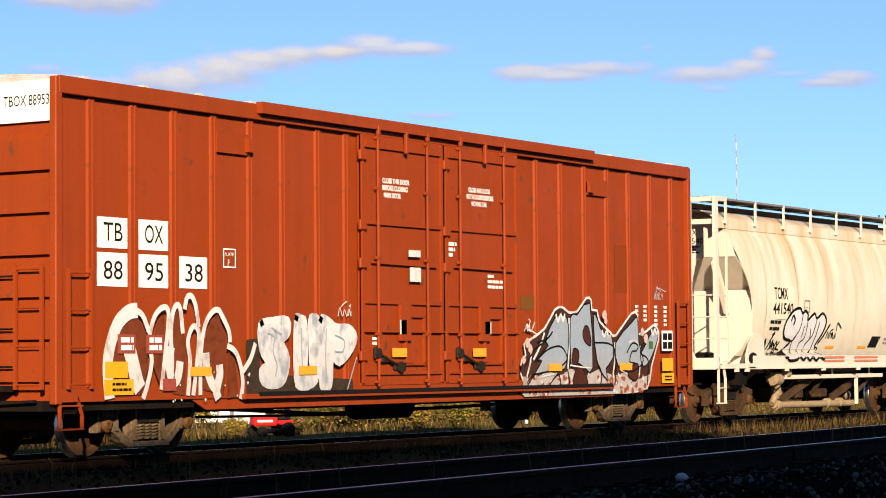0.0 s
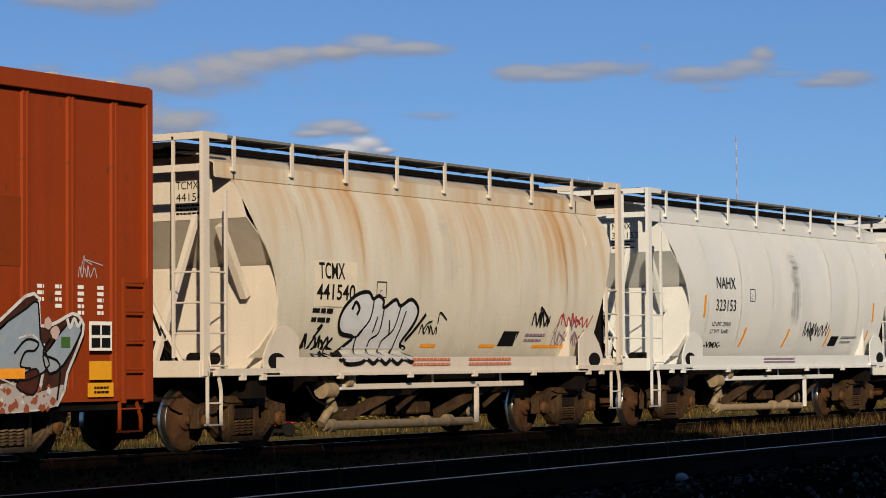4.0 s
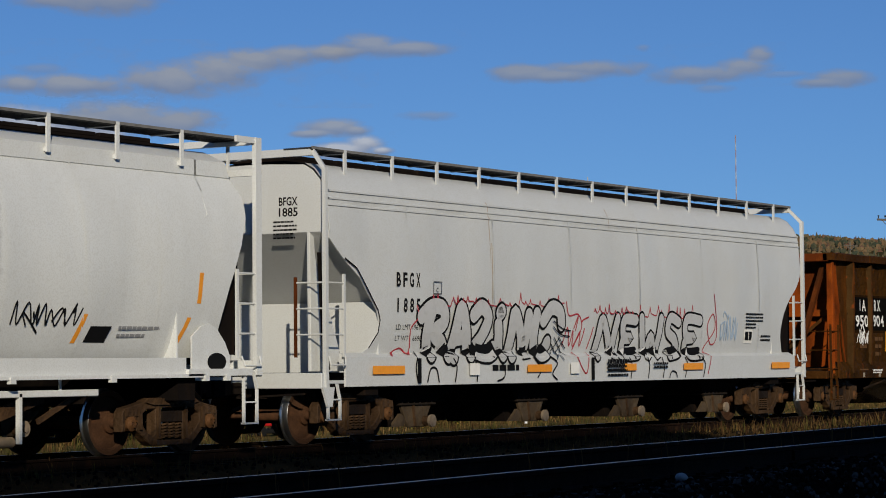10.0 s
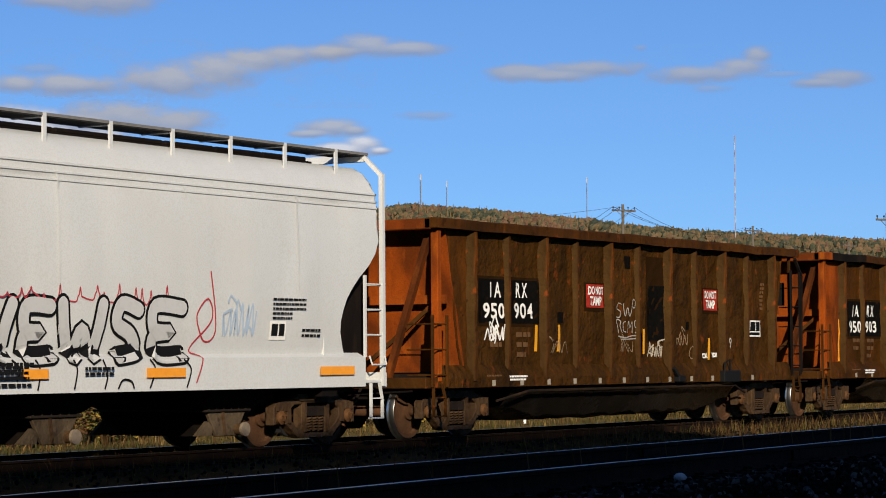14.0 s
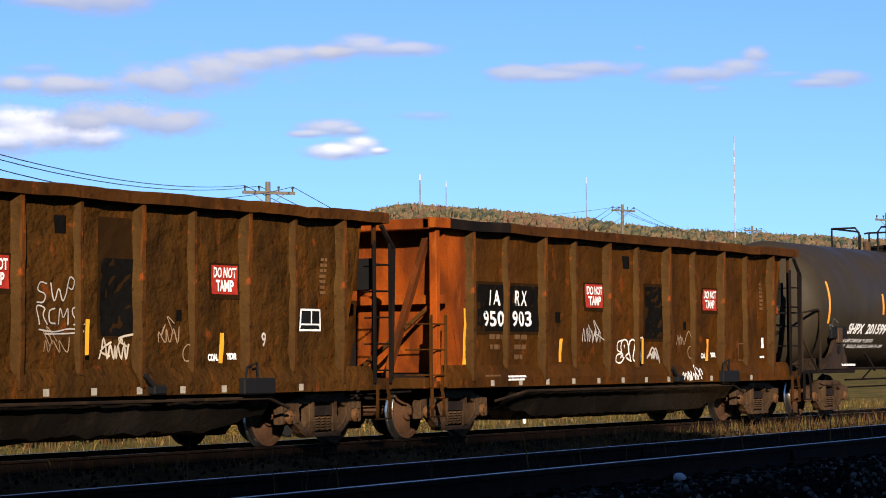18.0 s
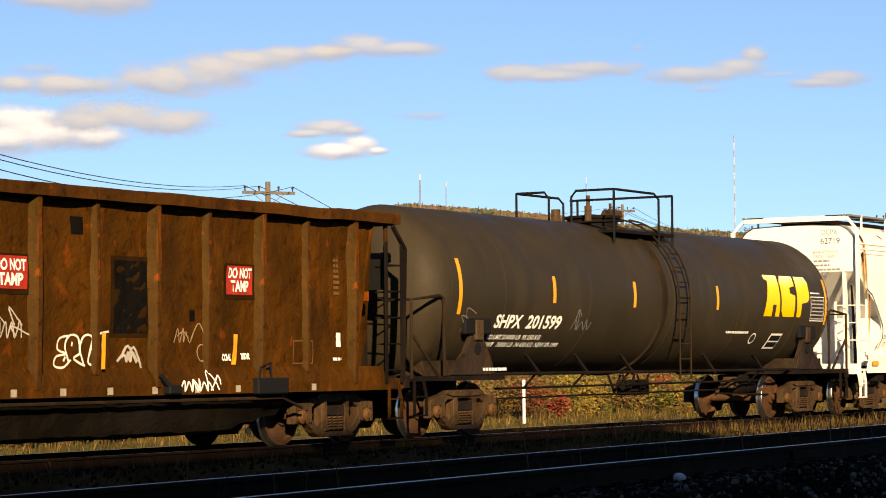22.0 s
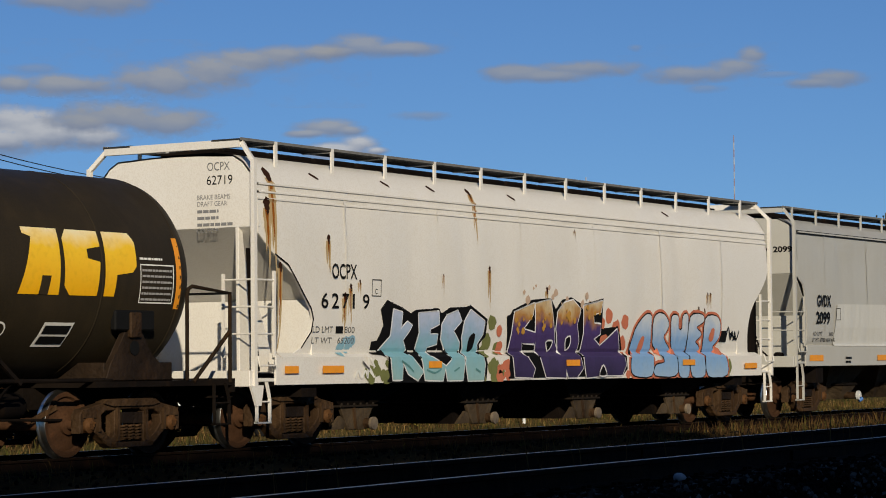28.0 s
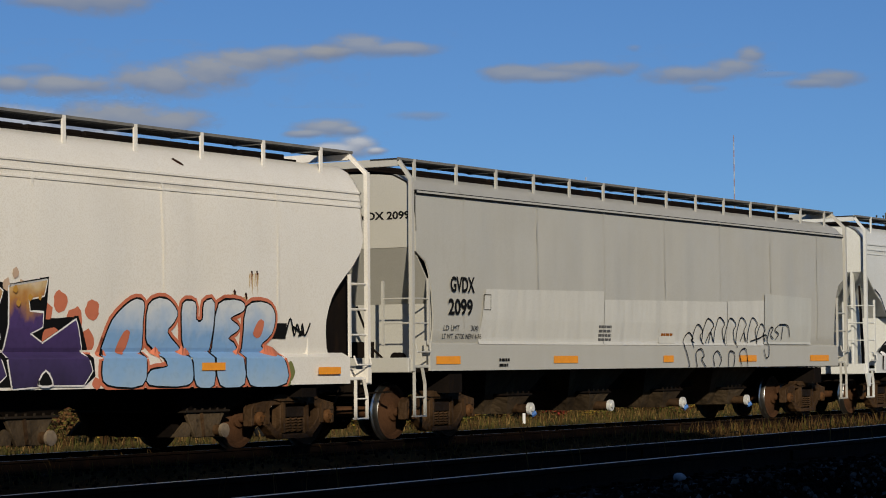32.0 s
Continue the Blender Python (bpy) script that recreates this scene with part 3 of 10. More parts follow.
def stroke(bm, pts, w, side, lift, m=0, step=0.08):
    """A brush stroke of width w along points in (x, z)."""
    dense = []
    for (xa, za), (xb, zb) in zip(pts, pts[1:]):
        n = max(1, int(math.hypot(xb - xa, zb - za) / step))
        dense += [(xa + (xb - xa) * k / n, za + (zb - za) * k / n) for k in range(n)]
    dense.append(pts[-1])
    left, right = [], []
    for i, (x, z) in enumerate(dense):
        xa, za = dense[max(0, i - 1)]
        xb, zb = dense[min(len(dense) - 1, i + 1)]
        d = math.hypot(xb - xa, zb - za) or 1
        nx, nz = -(zb - za) / d * w / 2, (xb - xa) / d * w / 2
        left.append(bm.verts.new(side.at(x + nx, z + nz, lift)))
        right.append(bm.verts.new(side.at(x - nx, z - nz, lift)))
    for i in range(len(dense) - 1):
        bm.faces.new((left[i], right[i], right[i + 1], left[i + 1])).material_index = m
    return bm


def curve_through(pts, n=6, closed=False):
    """Catmull-Rom through points in (x, z)."""
    p = [pts[-1]] + list(pts) + [pts[0], pts[1]] if closed else [pts[0]] + list(pts) + [pts[-1]]
    out = []
    for a, b, c, d in zip(p, p[1:], p[2:], p[3:]):
        for k in range(n):
            t = k / n
            out.append(tuple(0.5 * (2 * b[i] + (c[i] - a[i]) * t + (2 * a[i] - 5 * b[i] + 4 * c[i] - d[i]) * t * t + (3 * b[i] - a[i] - 3 * c[i] + d[i]) * t ** 3) for i in (0, 1)))
    if not closed:
        out.append(pts[-1])
    return out


def panel(bm, side, x0, x1, z0, z1, lift=0.006, m=0, slant=0.0):
    return fill_rows(bm, [(x0, z0), (x1, z0), (x1 + slant, z1), (x0 + slant, z1)], side, lift, 0.12, m)


def text_mesh(words, size, stretch=1.0, shear=0.0, weight=0.0):
    cu = bpy.data.curves.new("lettering", "FONT")
    cu.body, cu.size, cu.shear, cu.resolution_u = words, size, shear, 3
    cu.offset = weight
    ob = bpy.data.objects.new("lettering", cu)
    scene.collection.objects.link(ob)
    bpy.context.view_layer.update()
    me = bpy.data.meshes.new_from_object(ob.evaluated_get(bpy.context.evaluated_depsgraph_get()))
    bpy.data.objects.remove(ob)
    return me


def text(parent, side, words, x, z, size, mat, lift=0.009, width=None, shear=0.0, weight=0.0):
    """Words with their lower left corner at (x, z); size is the capital height; width squeezes them."""
    me = text_mesh(words, size / 0.69, 1.0, shear, weight)
    xs = [v.co.x for v in me.vertices]
    k = width / (max(xs) - min(xs)) if width else 1.0
    x_min = min(xs)
    for v in me.vertices:
        v.co = side.at(x + (v.co.x - x_min) * k, z + v.co.y, lift)
    me.materials.append(mat)
    ob = new("lettering", me)
    ob.parent = parent
    return ob


def bars(bm, side, x, z, widths, h, gap, lift=0.009, m=0):
    """Unreadable small print: rows of short bars."""
    rnd = random.Random(int(x * 100 + z * 1000))
    for r, w in enumerate(widths):
        cx, zz = x, z - r * (h + gap)
        while cx < x + w:
            d = rnd.uniform(1.2, 3.2) * h
            d = min(d, x + w - cx)
            panel(bm, side, cx, cx + d, zz, zz + h, lift, m)
            cx += d + 0.35 * h
    return bm

# ---- boxcar ----


def boxcar():
    car = railcar("boxcar", "oxide-red high-cube boxcar with plug doors and sprayed graffiti", "boxcar", 33.44)
    L, W, Z0, Z1 = 9.39, 1.56, 0.80, 5.10
    bm = box(B(), -L + 0.05, L - 0.05, -W + 0.03, W - 0.03, Z0, Z1 - 0.02)
    part("body", bm, BOX_RED, car)
    bm = B()
    extrude(bm, [(-W - 0.03, Z1 - 0.05), (W + 0.03, Z1 - 0.05), (W + 0.03, Z1), (0.8, Z1 + 0.06), (0, Z1 + 0.08), (-0.8, Z1 + 0.06), (-W - 0.03, Z1)], -L, L, "x")
    for i in range(15):
        x = -L + 0.6 + i * 1.25
        box(bm, x - 0.05, x + 0.05, -W - 0.02, W + 0.02, Z1 - 0.02, Z1 + 0.03)
    part("roof", bm, paint("galvanised_roof", (0.45, 0.44, 0.42), (0.2, 0.1, 0.05)), car, "ridged galvanised roof")
    for s in (-1, 1):
        bm = box(B(), -L, L, s * (W + 0.035) - 0.03, s * (W + 0.035) + 0.03, Z1 - 0.24, Z1 - 0.005)
        part("top_chord", chamfer(bm), BOX_RED, car)
        bm = box(B(), -L, L, s * (W + 0.015) - 0.03, s * (W + 0.015) + 0.03, Z0 - 0.02, Z0 + 0.16)
        part("side_sill", bm, BOX_RED, car)
        bm = extrude(B(), [(-6.6, Z0), (-6.2, 0.62), (6.2, 0.62), (6.6, Z0)], s * (W - 0.005) - 0.02, s * (W - 0.005) + 0.02)
        part("fish_belly_plate", bm, BOX_RED, car)

    def rib():
        return extrude(B(), [(-0.075, -W + 0.03), (-0.060, -W - 0.008), (-0.022, -W - 0.008), (-0.018, -W + 0.006), (0.018, -W + 0.006), (0.022, -W - 0.008), (0.060, -W - 0.008), (0.075, -W + 0.03)], Z0 + 0.1, Z1 - 0.2, "z")

    ribs = [24.76, 25.65, 26.55, 27.46, 28.35, 29.17, 30.08, 30.85, 36.82, 37.71, 38.60, 39.48, 40.35, 41.24, 42.14]
    for u in ribs:
        shared("side_post", "boxrib", rib, BOX_RED, car, pose(u - 33.44, 0, 0))
        shared("side_post", "boxrib", rib, BOX_RED, car, pose(33.44 - u, 0, 0, 0, 0, 180))
    for sx in (-1, 1):
        for sy in (-1, 1):
            bm = box(B(), sx * L - 0.07, sx * L + 0.07, sy * W - 0.06, sy * W + 0.06, Z0 - 0.05, Z1 - 0.02)
            part("corner_post", chamfer(bm, 0.015), BOX_RED, car)
    # corrugated ends
    for s in (-1, 1):
        bm = B()
        for k in range(6):
            z = 1.05 + k * 0.56
            extrude(bm, [(s * (L + 0.03), z), (s * (L + 0.03), z + 0.40), (s * (L - 0.08), z + 0.52), (s * (L - 0.08), z)], -W + 0.08, W - 0.08)
        bmesh.ops.recalc_face_normals(bm, faces=bm.faces)
        part("end_wall", bm, BOX_RED, car)
    bm = box(B(), -L - 0.012, -L + 0.05, -W + 0.06, W - 0.06, 4.5, Z1 - 0.05)
    part("end_panel", bm, WHITE, car, "white painted panel")
    e = EndSide(-L - 0.012)
    text(car, e, "TBOX 88953", 0.66, 4.72, 0.14, BLACK, 0.006, 0.80)
    # doors
    d0, dm, d1 = 31.15 - 33.44, 33.62 - 33.44, 36.0 - 33.44
    for sy in (-1, 1):
        part("door_track", box(B(), 28.42 - 33.44, 38.7 - 33.44, sy * (W + 0.11) - 0.06, sy * (W + 0.11) + 0.06, Z1 - 0.15, Z1 + 0.02), BOX_RED, car)
        part("door_track", box(B(), 28.0 - 33.44, 39.4 - 33.44, sy * (W + 0.10) - 0.05, sy * (W + 0.10) + 0.05, 0.76, 0.83), BOX_RED, car)
        for a, b in ((d0, dm - 0.08), (dm + 0.02, d1)):
            bm = box(B(), a, b, sy * (W + 0.03) - 0.03, sy * (W + 0.03) + 0.03, 0.92, 4.9)
            door = part("door", bm, BOX_RED, car, "plug door with lock rods")
            for z in (1.08, 2.20, 3.45, 4.66):
                bm = box(B(), a + 0.1, b - 0.06, sy * (W + 0.07) - 0.035, sy * (W + 0.07) + 0.035, z, z + 0.07 if z != 4.66 else z + 0.13)
                part("door_rib", bm, BOX_RED, door)
            for x in (a + 0.03, b - 0.03):
                bm = box(B(), x - 0.03, x + 0.03, sy * (W + 0.065) - 0.03, sy * (W + 0.065) + 0.03, 0.95, 4.85)
                part("door_edge", bm, BOX_RED, door)
            for f in (0.16, 0.77):
                x = a + (b - a) * f
                r = rod(B(), (x, sy * (W + 0.14), 0.9), (x, sy * (W + 0.14), 4.93), 0.026, 8)
                for z in (0.95, 1.7, 2.9, 4.0, 4.8):
                    box(r, x - 0.05, x + 0.05, sy * (W + 0.13) - 0.035, sy * (W + 0.13) + 0.035, z, z + 0.05)
                part("lock_rod", r, BOX_RED, door)
            for f, z0, z1 in ((0.50, 4.62, 4.98), (0.16, 4.86, 5.02), (0.77, 4.86, 5.02)):
                x = a + (b - a) * f
                part("door_hanger", chamfer(box(B(), x - 0.035, x + 0.035, sy * (W + 0.15) - 0.03, sy * (W + 0.15) + 0.03, z0, z1), 0.012), BOX_RED, door)
            for z in (1.3, 2.75, 3.35, 4.45):
                part("door_hinge", chamfer(box(B(), a - 0.10, a + 0.10, sy * (W + 0.10) - 0.03, sy * (W + 0.10) + 0.03, z, z + 0.16), 0.015), BOX_RED, door)
            x = a + (b - a) * 0.64
            for p, q in (((x - 0.30, 1.25), (x - 0.30, 2.02)), ((x + 0.26, 1.25), (x + 0.26, 2.02)), ((x - 0.30, 2.02), (x + 0.26, 2.02)), ((x - 0.30, 1.25), (x + 0.26, 1.25))):
                part("gear_frame", beam(B(), (p[0], sy * (W + 0.09), p[1]), (q[0], sy * (W + 0.09), q[1]), 0.05, 0.05), BOX_RED, door)
            h = B()
            x = a + (b - a) * 0.5
            yy = sy * (W + 0.11)
            box(h, x - 0.16, x + 0.14, yy - 0.03, yy + 0.03, 1.62, 2.2)
            beam(h, (x - 0.85, yy, 1.32), (x + 0.2, yy, 1.28), 0.03, 0.05)
            beam(h, (x - 0.95, yy, 2.85), (x + 0.95, yy, 2.83), 0.03, 0.03)
            box(h, a + 0.0, b - 0.0, yy - 0.02, yy + 0.02, 1.75, 1.78)
            part("door_gear", h, BOX_RED, door)
            h = B()
            for x0, x1, z0, z1 in ((x - 0.92, x - 0.76, 1.33, 1.52), (x - 0.36, x - 0.02, 1.14, 1.25), (x - 0.72, x - 0.56, 1.27, 1.38)):
                box(h, x0, x1, yy - 0.035, yy + 0.02, z0, z1)
            chamfer(h, 0.02)
            rod(h, (x - 0.84, yy - 0.04, 1.42), (x - 0.2, yy - 0.04, 1.20), 0.022, 8)
            rod(h, (x - 0.2, yy - 0.03, 1.20), (x - 0.2, yy - 0.06, 1.20), 0.09, 12)
            rod(h, (x - 0.84, yy - 0.03, 1.42), (x - 0.84, yy - 0.06, 1.42), 0.08, 12)
            part("door_lock", h, GREASE, door, "greasy black door lock")
            if sy < 0:
                h = panel(B(), Side([(W + 0.14, 0), (W + 0.14, 6)]), x - 0.45, x - 0.02, 1.36, 1.50, 0.012)
                part("reflector", h, ORANGE, door)
    for x0, x1 in ((27.5, 28.3), (38.65, 39.45)):
        bm = box(B(), x0 - 33.44, x1 - 33.44, -W - 0.03, -W + 0.02, 4.32, 4.62)
        box(bm, x1 - 33.56 if x0 < 30 else x0 - 33.44, x1 - 33.44 if x0 < 30 else x0 - 33.30, -W - 0.10, -W, 4.36, 4.56)
        part("tack_plate", bm, BOX_RED, car)
    # ladders
    ladder(car, (-L + 0.15, -W - 0.09), (1, 0), 0.95, 2.55, 0.46, 4, BOX_RED)
    ladder(car, (L - 0.61, -W - 0.09), (1, 0), 0.75, 2.45, 0.46, 5, BOX_RED)
    ladder(car, (-L - 0.14, -W + 0.12), (0, 1), 0.95, 2.60, 0.46, 4, BOX_RED)
    for z in (1.25, 1.75, 2.45):
        part("end_grab_rail", rod(B(), (-L - 0.12, -W + 0.65, z), (-L - 0.12, -W + 1.25, z), 0.014), DARK, car)
    part("end_platform", box(B(), -L - 0.25, -L, -W + 0.7, W - 0.7, 0.92, 1.0), DARK, car)
    step_irons(car, -L + 0.05, -W - 0.02, 0.85, BOX_RED, 0.45, 0.42)
    step_irons(car, L - 0.62, -W - 0.02, 0.8, BOX_RED, 0.45, 0.36)
    bm = box(B(), -L + 0.2, L - 0.2, -0.3, 0.3, 0.55, 0.82)
    for x in (-L + 0.35, -4.9, -2.4, 0, 2.4, 4.9, L - 0.35):
        box(bm, x - 0.12, x + 0.12, -W + 0.05, W - 0.05, 0.62, 0.82)
    box(bm, -L, -6.4, -W + 0.04, W - 0.04, 0.66, 0.80)
    box(bm, 6.4, L, -W + 0.04, W - 0.04, 0.66, 0.80)
    lathe_tank = rod(B(), (-1.2, -0.75, 0.55), (0.3, -0.75, 0.55), 0.2, 14)
    part("air_reservoir", lathe_tank, DARK, car, smooth=True)
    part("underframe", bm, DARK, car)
    bm = B()
    pipe(bm, [(-5.5, -1.1, 0.62), (-2.5, -1.05, 0.48), (2.5, -1.05, 0.52), (5.0, -1.0, 0.66)], 0.03)
    pipe(bm, [(-5.8, -0.9, 0.5), (-1.0, -0.9, 0.44), (0.6, -0.9, 0.6)], 0.022)
    part("brake_rigging", bm, DARK, car)
    part("lower_track", box(B(), -5.1, 5.9, -W - 0.165, -W - 0.135, 0.80, 0.86), BLACK, car, "greasy black door track")
    for x in (-7.05, 7.05):
        truck(car, x, PALE_TRUCK)
    coupler(car, -L, -1)
    coupler(car, L, 1)
    return car


# ---- covered hoppers ----


EDGE = plain("dusty_grating_edge", (0.17, 0.165, 0.155), 0.7, wear=0.5)
CAP = plain("dusty_cap", (0.22, 0.17, 0.12), 0.8, wear=0.6)
CAP_WHITE = plain("white_plastic_cap", (0.55, 0.55, 0.53), 0.5, wear=0.4)
CAP_BLUE = plain("blue_plastic", (0.06, 0.16, 0.42), 0.5, wear=0.3)
HOPPER_DUST = coal_rust("dust_caked_steel", (0.085, 0.060, 0.036), (0.035, 0.024, 0.015), (0.12, 0.085, 0.05), 0.6)
GREASE = plain("greasy_black", (0.020, 0.015, 0.011), 0.6, wear=0.5)


def flow_bay(car, u, wide):
    """One bay of a centre-flow hopper: a broad funnel over an outlet gate that runs right across the car."""
    bm = B()
    rings = [[bm.verts.new((u + a * x, b * y, z)) for a, b in ((-1, -1), (1, -1), (1, 1), (-1, 1))] for x, y, z in ((1.82, wide - 0.12, 1.28), (1.30, wide - 0.30, 0.98), (0.50, 1.02, 0.60))]
    for lo, hi in zip(rings, rings[1:]):
        for k in range(4):
            bm.faces.new((lo[k], hi[k], hi[(k + 1) % 4], lo[(k + 1) % 4]))
    bm.faces.new(rings[0])
    bm.faces.new(rings[-1][::-1])
    bmesh.ops.recalc_face_normals(bm, faces=bm.faces)
    # The body's shade on the funnel is put into its near-black colour.
    bay = part("discharge_bay", bm, DARK, car, "hopper funnel coloured near black for the shade under the car")
    bm = chamfer(box(B(), u - 0.54, u + 0.54, -1.08, 1.08, 0.565, 0.60), 0.008)
    for y in (-1.04, 1.04):
        for k in range(6):
            rod(bm, (u - 0.45 + 0.18 * k, y, 0.60), (u - 0.45 + 0.18 * k, y, 0.635), 0.02, 6)
    part("outlet_flange", bm, GREASE, bay, "bolted black outlet flange")
    gate = [(u - 0.47, 0.565), (u + 0.47, 0.565), (u + 0.30, 0.32), (u + 0.26, 0.20), (u - 0.24, 0.20), (u - 0.29, 0.28)]
    bm = extrude(B(), [(u + (x - u) * 0.8, z) for x, z in gate], -0.62, 0.62)
    bmesh.ops.recalc_face_normals(bm, faces=bm.faces)
    part("gate_tunnel", bm, DARK, bay)
    for s in (-1, 1):
        bm = extrude(B(), gate, s * 1.0 - 0.035, s * 1.0 + 0.035)
        bmesh.ops.recalc_face_normals(bm, faces=bm.faces)
        part("outlet_tray", chamfer(bm, 0.012), HOPPER_DUST, bay, "dust-caked sloping outlet gate")
    for s in (-1, 1):
        part("outlet_rib", beam(B(), (u - 0.12, s * 1.045, 0.56), (u - 0.06, s * 1.045, 0.22), 0.03, 0.05), TRUCK, bay)
        part("outlet_pipe", rod(B(), (u + 0.24, s * 0.9, 0.30), (u + 0.24, s * 1.16, 0.30), 0.085, 14), TRUCK, bay, "rusty outlet pipe", smooth=True)
        part("outlet_cap", rod(B(), (u + 0.24, s * 1.16, 0.30), (u + 0.24, s * 1.21, 0.30), 0.105, 16), CAP, bay, "pale outlet cap")
        bm = extrude(B(), [(u - 0.72, 0.22), (u - 0.34, 0.22), (u - 0.30, 0.36), (u - 0.44, 0.43)], s * 0.98 - 0.03, s * 0.98 + 0.03)
        bmesh.ops.recalc_face_normals(bm, faces=bm.faces)
        part("outlet_lug", bm, HOPPER_DUST, bay, "dusty gate lug")


def hopper(name, label, middle, L, prof, mats, style, inset, trucks, sill, bays, posts, seams, roof_z=4.42, walk_z=4.60, end_z=3.30, end_in=0.0, low_z=2.12, plate_in=1.42, inset_right=None, shift=0.0):
    """Covered hopper. prof: (half-width, z) from sill to roof edge; inset: (z, distance) pairs, how far the side sheet stands back from the end (inset_right: at the +x end); shift moves the whole body along the car."""
    car = railcar(name, label, "hopper car", middle)
    body, trim = mats
    zs, ds = [p[0] for p in inset], [p[1] for p in inset]

    zr, dr = [p[0] for p in inset_right or inset], [p[1] for p in inset_right or inset]

    def back(z):
        return float(np.interp(z, zs, ds))

    def back_right(z):
        return float(np.interp(z, zr, dr))

    # fine rows
    rows = []
    for (wa, za), (wb, zb) in zip(prof, prof[1:]):
        n = max(1, int(math.hypot(wb - wa, zb - za) / 0.16))
        rows += [(wa + (wb - wa) * k / n, za + (zb - za) * k / n) for k in range(n)]
    rows.append(prof[-1])
    rows += [(w, roof_z - 0.04 * w * w) for w in (0.9, 0.45)] + [(0.0, roof_z)]
    loop = [(-w, z) for w, z in rows] + [(w, z) for w, z in rows[::-1][1:]]
    bm = B()
    n = 72
    seed = middle
    grid = []
    for i, (y, z) in enumerate(loop):
        x_lo, x_hi = -L + back(z), L - back_right(z)
        r = []
        for k in range(n + 1):
            x = x_lo + (x_hi - x_lo) * k / n
            bulge = (0.034 * noise.noise((x * 0.75 + seed, z * 0.35, 1.7)) + 0.014 * noise.noise((x * 2.0 + seed, z * 0.8, 5))) if 1.5 < z < 3.75 else 0
            bulge = max(0.0, bulge + 0.006) if bulge else 0
            r.append(bm.verts.new((x, y - math.copysign(bulge, y), z)))
        grid.append(r)
    for a, b in zip(grid, grid[1:]):
        for k in range(n):
            bm.faces.new((a[k], a[k + 1], b[k + 1], b[k]))
    bmesh.ops.recalc_face_normals(bm, faces=bm.faces)
    bmesh.ops.solidify(bm, geom=list(bm.faces), thickness=0.025)
    shell = part("shell", bm, body, car, smooth=True)
    side = Side(prof)
    for u in seams:
        bm = B()
        z_lo, z_hi = prof[0][1] + 0.02, prof[-1][1] - 0.05
        stroke(bm, [(u, z_lo), (u, z_hi)], 0.03, side, 0.0012, step=0.12)
        stroke(bm, [(u + 0.02, z_lo), (u + 0.02, z_hi)], 0.012, side, 0.007, step=0.12)
        part("weld_seam", bm, body, shell)
    wide = max(w for w, _ in prof)
    for s in (-1, 1):
        # upper end sheet, slope sheet and lower web
        bm = B()
        end_poly = [(-w, z) for w, z in rows if z >= end_z] + [(w, z) for w, z in rows[::-1] if z >= end_z]
        end_poly = [(-float(np.interp(end_z, side.z, side.w)), end_z)] + end_poly + [(float(np.interp(end_z, side.z, side.w)), end_z)]
        extrude(bm, end_poly, s * (L - end_in - 0.03), s * (L - end_in), "x")
        bmesh.ops.remove_doubles(bm, verts=bm.verts, dist=1e-4)
        part("end_sheet", bm, trim, car)
        bm = B()
        deep = plate_in + 0.25
        beam(bm, (s * (L - end_in - 0.02), 0, end_z), (s * (L - deep), 0, low_z), 2 * wide - 0.16, 0.02)
        part("slope_sheet", bm, trim, car)
        bm = box(B(), min(s * (L - plate_in), s * (L - plate_in - 0.03)), max(s * (L - plate_in), s * (L - plate_in - 0.03)), -wide + 0.07, wide - 0.07, 1.12, low_z + 0.12)
        part("shear_plate", bm, trim, car)
        if style != "post" and s > 0:
            # Near-black sheet added to fill the end opening with shade.
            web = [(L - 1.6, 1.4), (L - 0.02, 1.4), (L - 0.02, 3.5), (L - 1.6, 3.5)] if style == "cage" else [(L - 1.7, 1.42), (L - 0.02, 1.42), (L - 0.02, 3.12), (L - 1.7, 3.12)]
            part("end_backing", extrude(B(), web, -1.30, -1.27), DARK, car, "dark sheet standing in for shade in the end opening")
        if style == "arm" and s < 0:
            # tapered upright plates between the end sheet and the platform
            for y in (-1.16, 1.16):
                bm = extrude(B(), [(-L + 0.0, 3.32), (-L + 0.10, 3.32), (-L + 0.16, 2.9), (-L + 0.95, 1.14), (-L + 0.02, 1.14)], y - 0.03, y + 0.03)
                bmesh.ops.recalc_face_normals(bm, faces=bm.faces)
                part("end_gusset", chamfer(bm, 0.008), trim, car)
            # Dark strip laid in as the shadow between corner post and panel.
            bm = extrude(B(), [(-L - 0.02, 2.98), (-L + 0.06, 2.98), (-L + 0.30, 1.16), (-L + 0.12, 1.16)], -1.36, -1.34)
            part("end_shadow_strip", bm, DARK, car, "dark strip drawn as the shadow beside the corner post")
            bm = extrude(B(), [(-L - 0.26, sill[0]), (-L + 0.06, sill[0]), (-L + 0.0, sill[0] - 0.30), (-L - 0.12, sill[0] - 0.30)], -wide - 0.02, -wide + 0.02)
            bmesh.ops.recalc_face_normals(bm, faces=bm.faces)
            part("post_foot", bm, trim, car)
            cut = [(float(np.interp(z, [i[0] for i in inset], [i[1] for i in inset])), z) for z in (2.90, 2.75, 2.5, 2.3, 2.1, 1.95, 1.75, 1.5)]
            part("cut_edge", stroke(B(), [(-L + d, z) for d, z in cut], 0.028, side, 0.005), DARK, car)
        if style == "cage" and s < 0:
            bm = extrude(B(), [(-L + 1.75, 1.1), (-L + 0.1, 1.1), (-L + 0.1, 3.4), (-L + 1.1, 3.4), (-L + 1.75, 2.7)], wide - 0.22, wide - 0.19)
            part("end_backing", bm, trim, car)
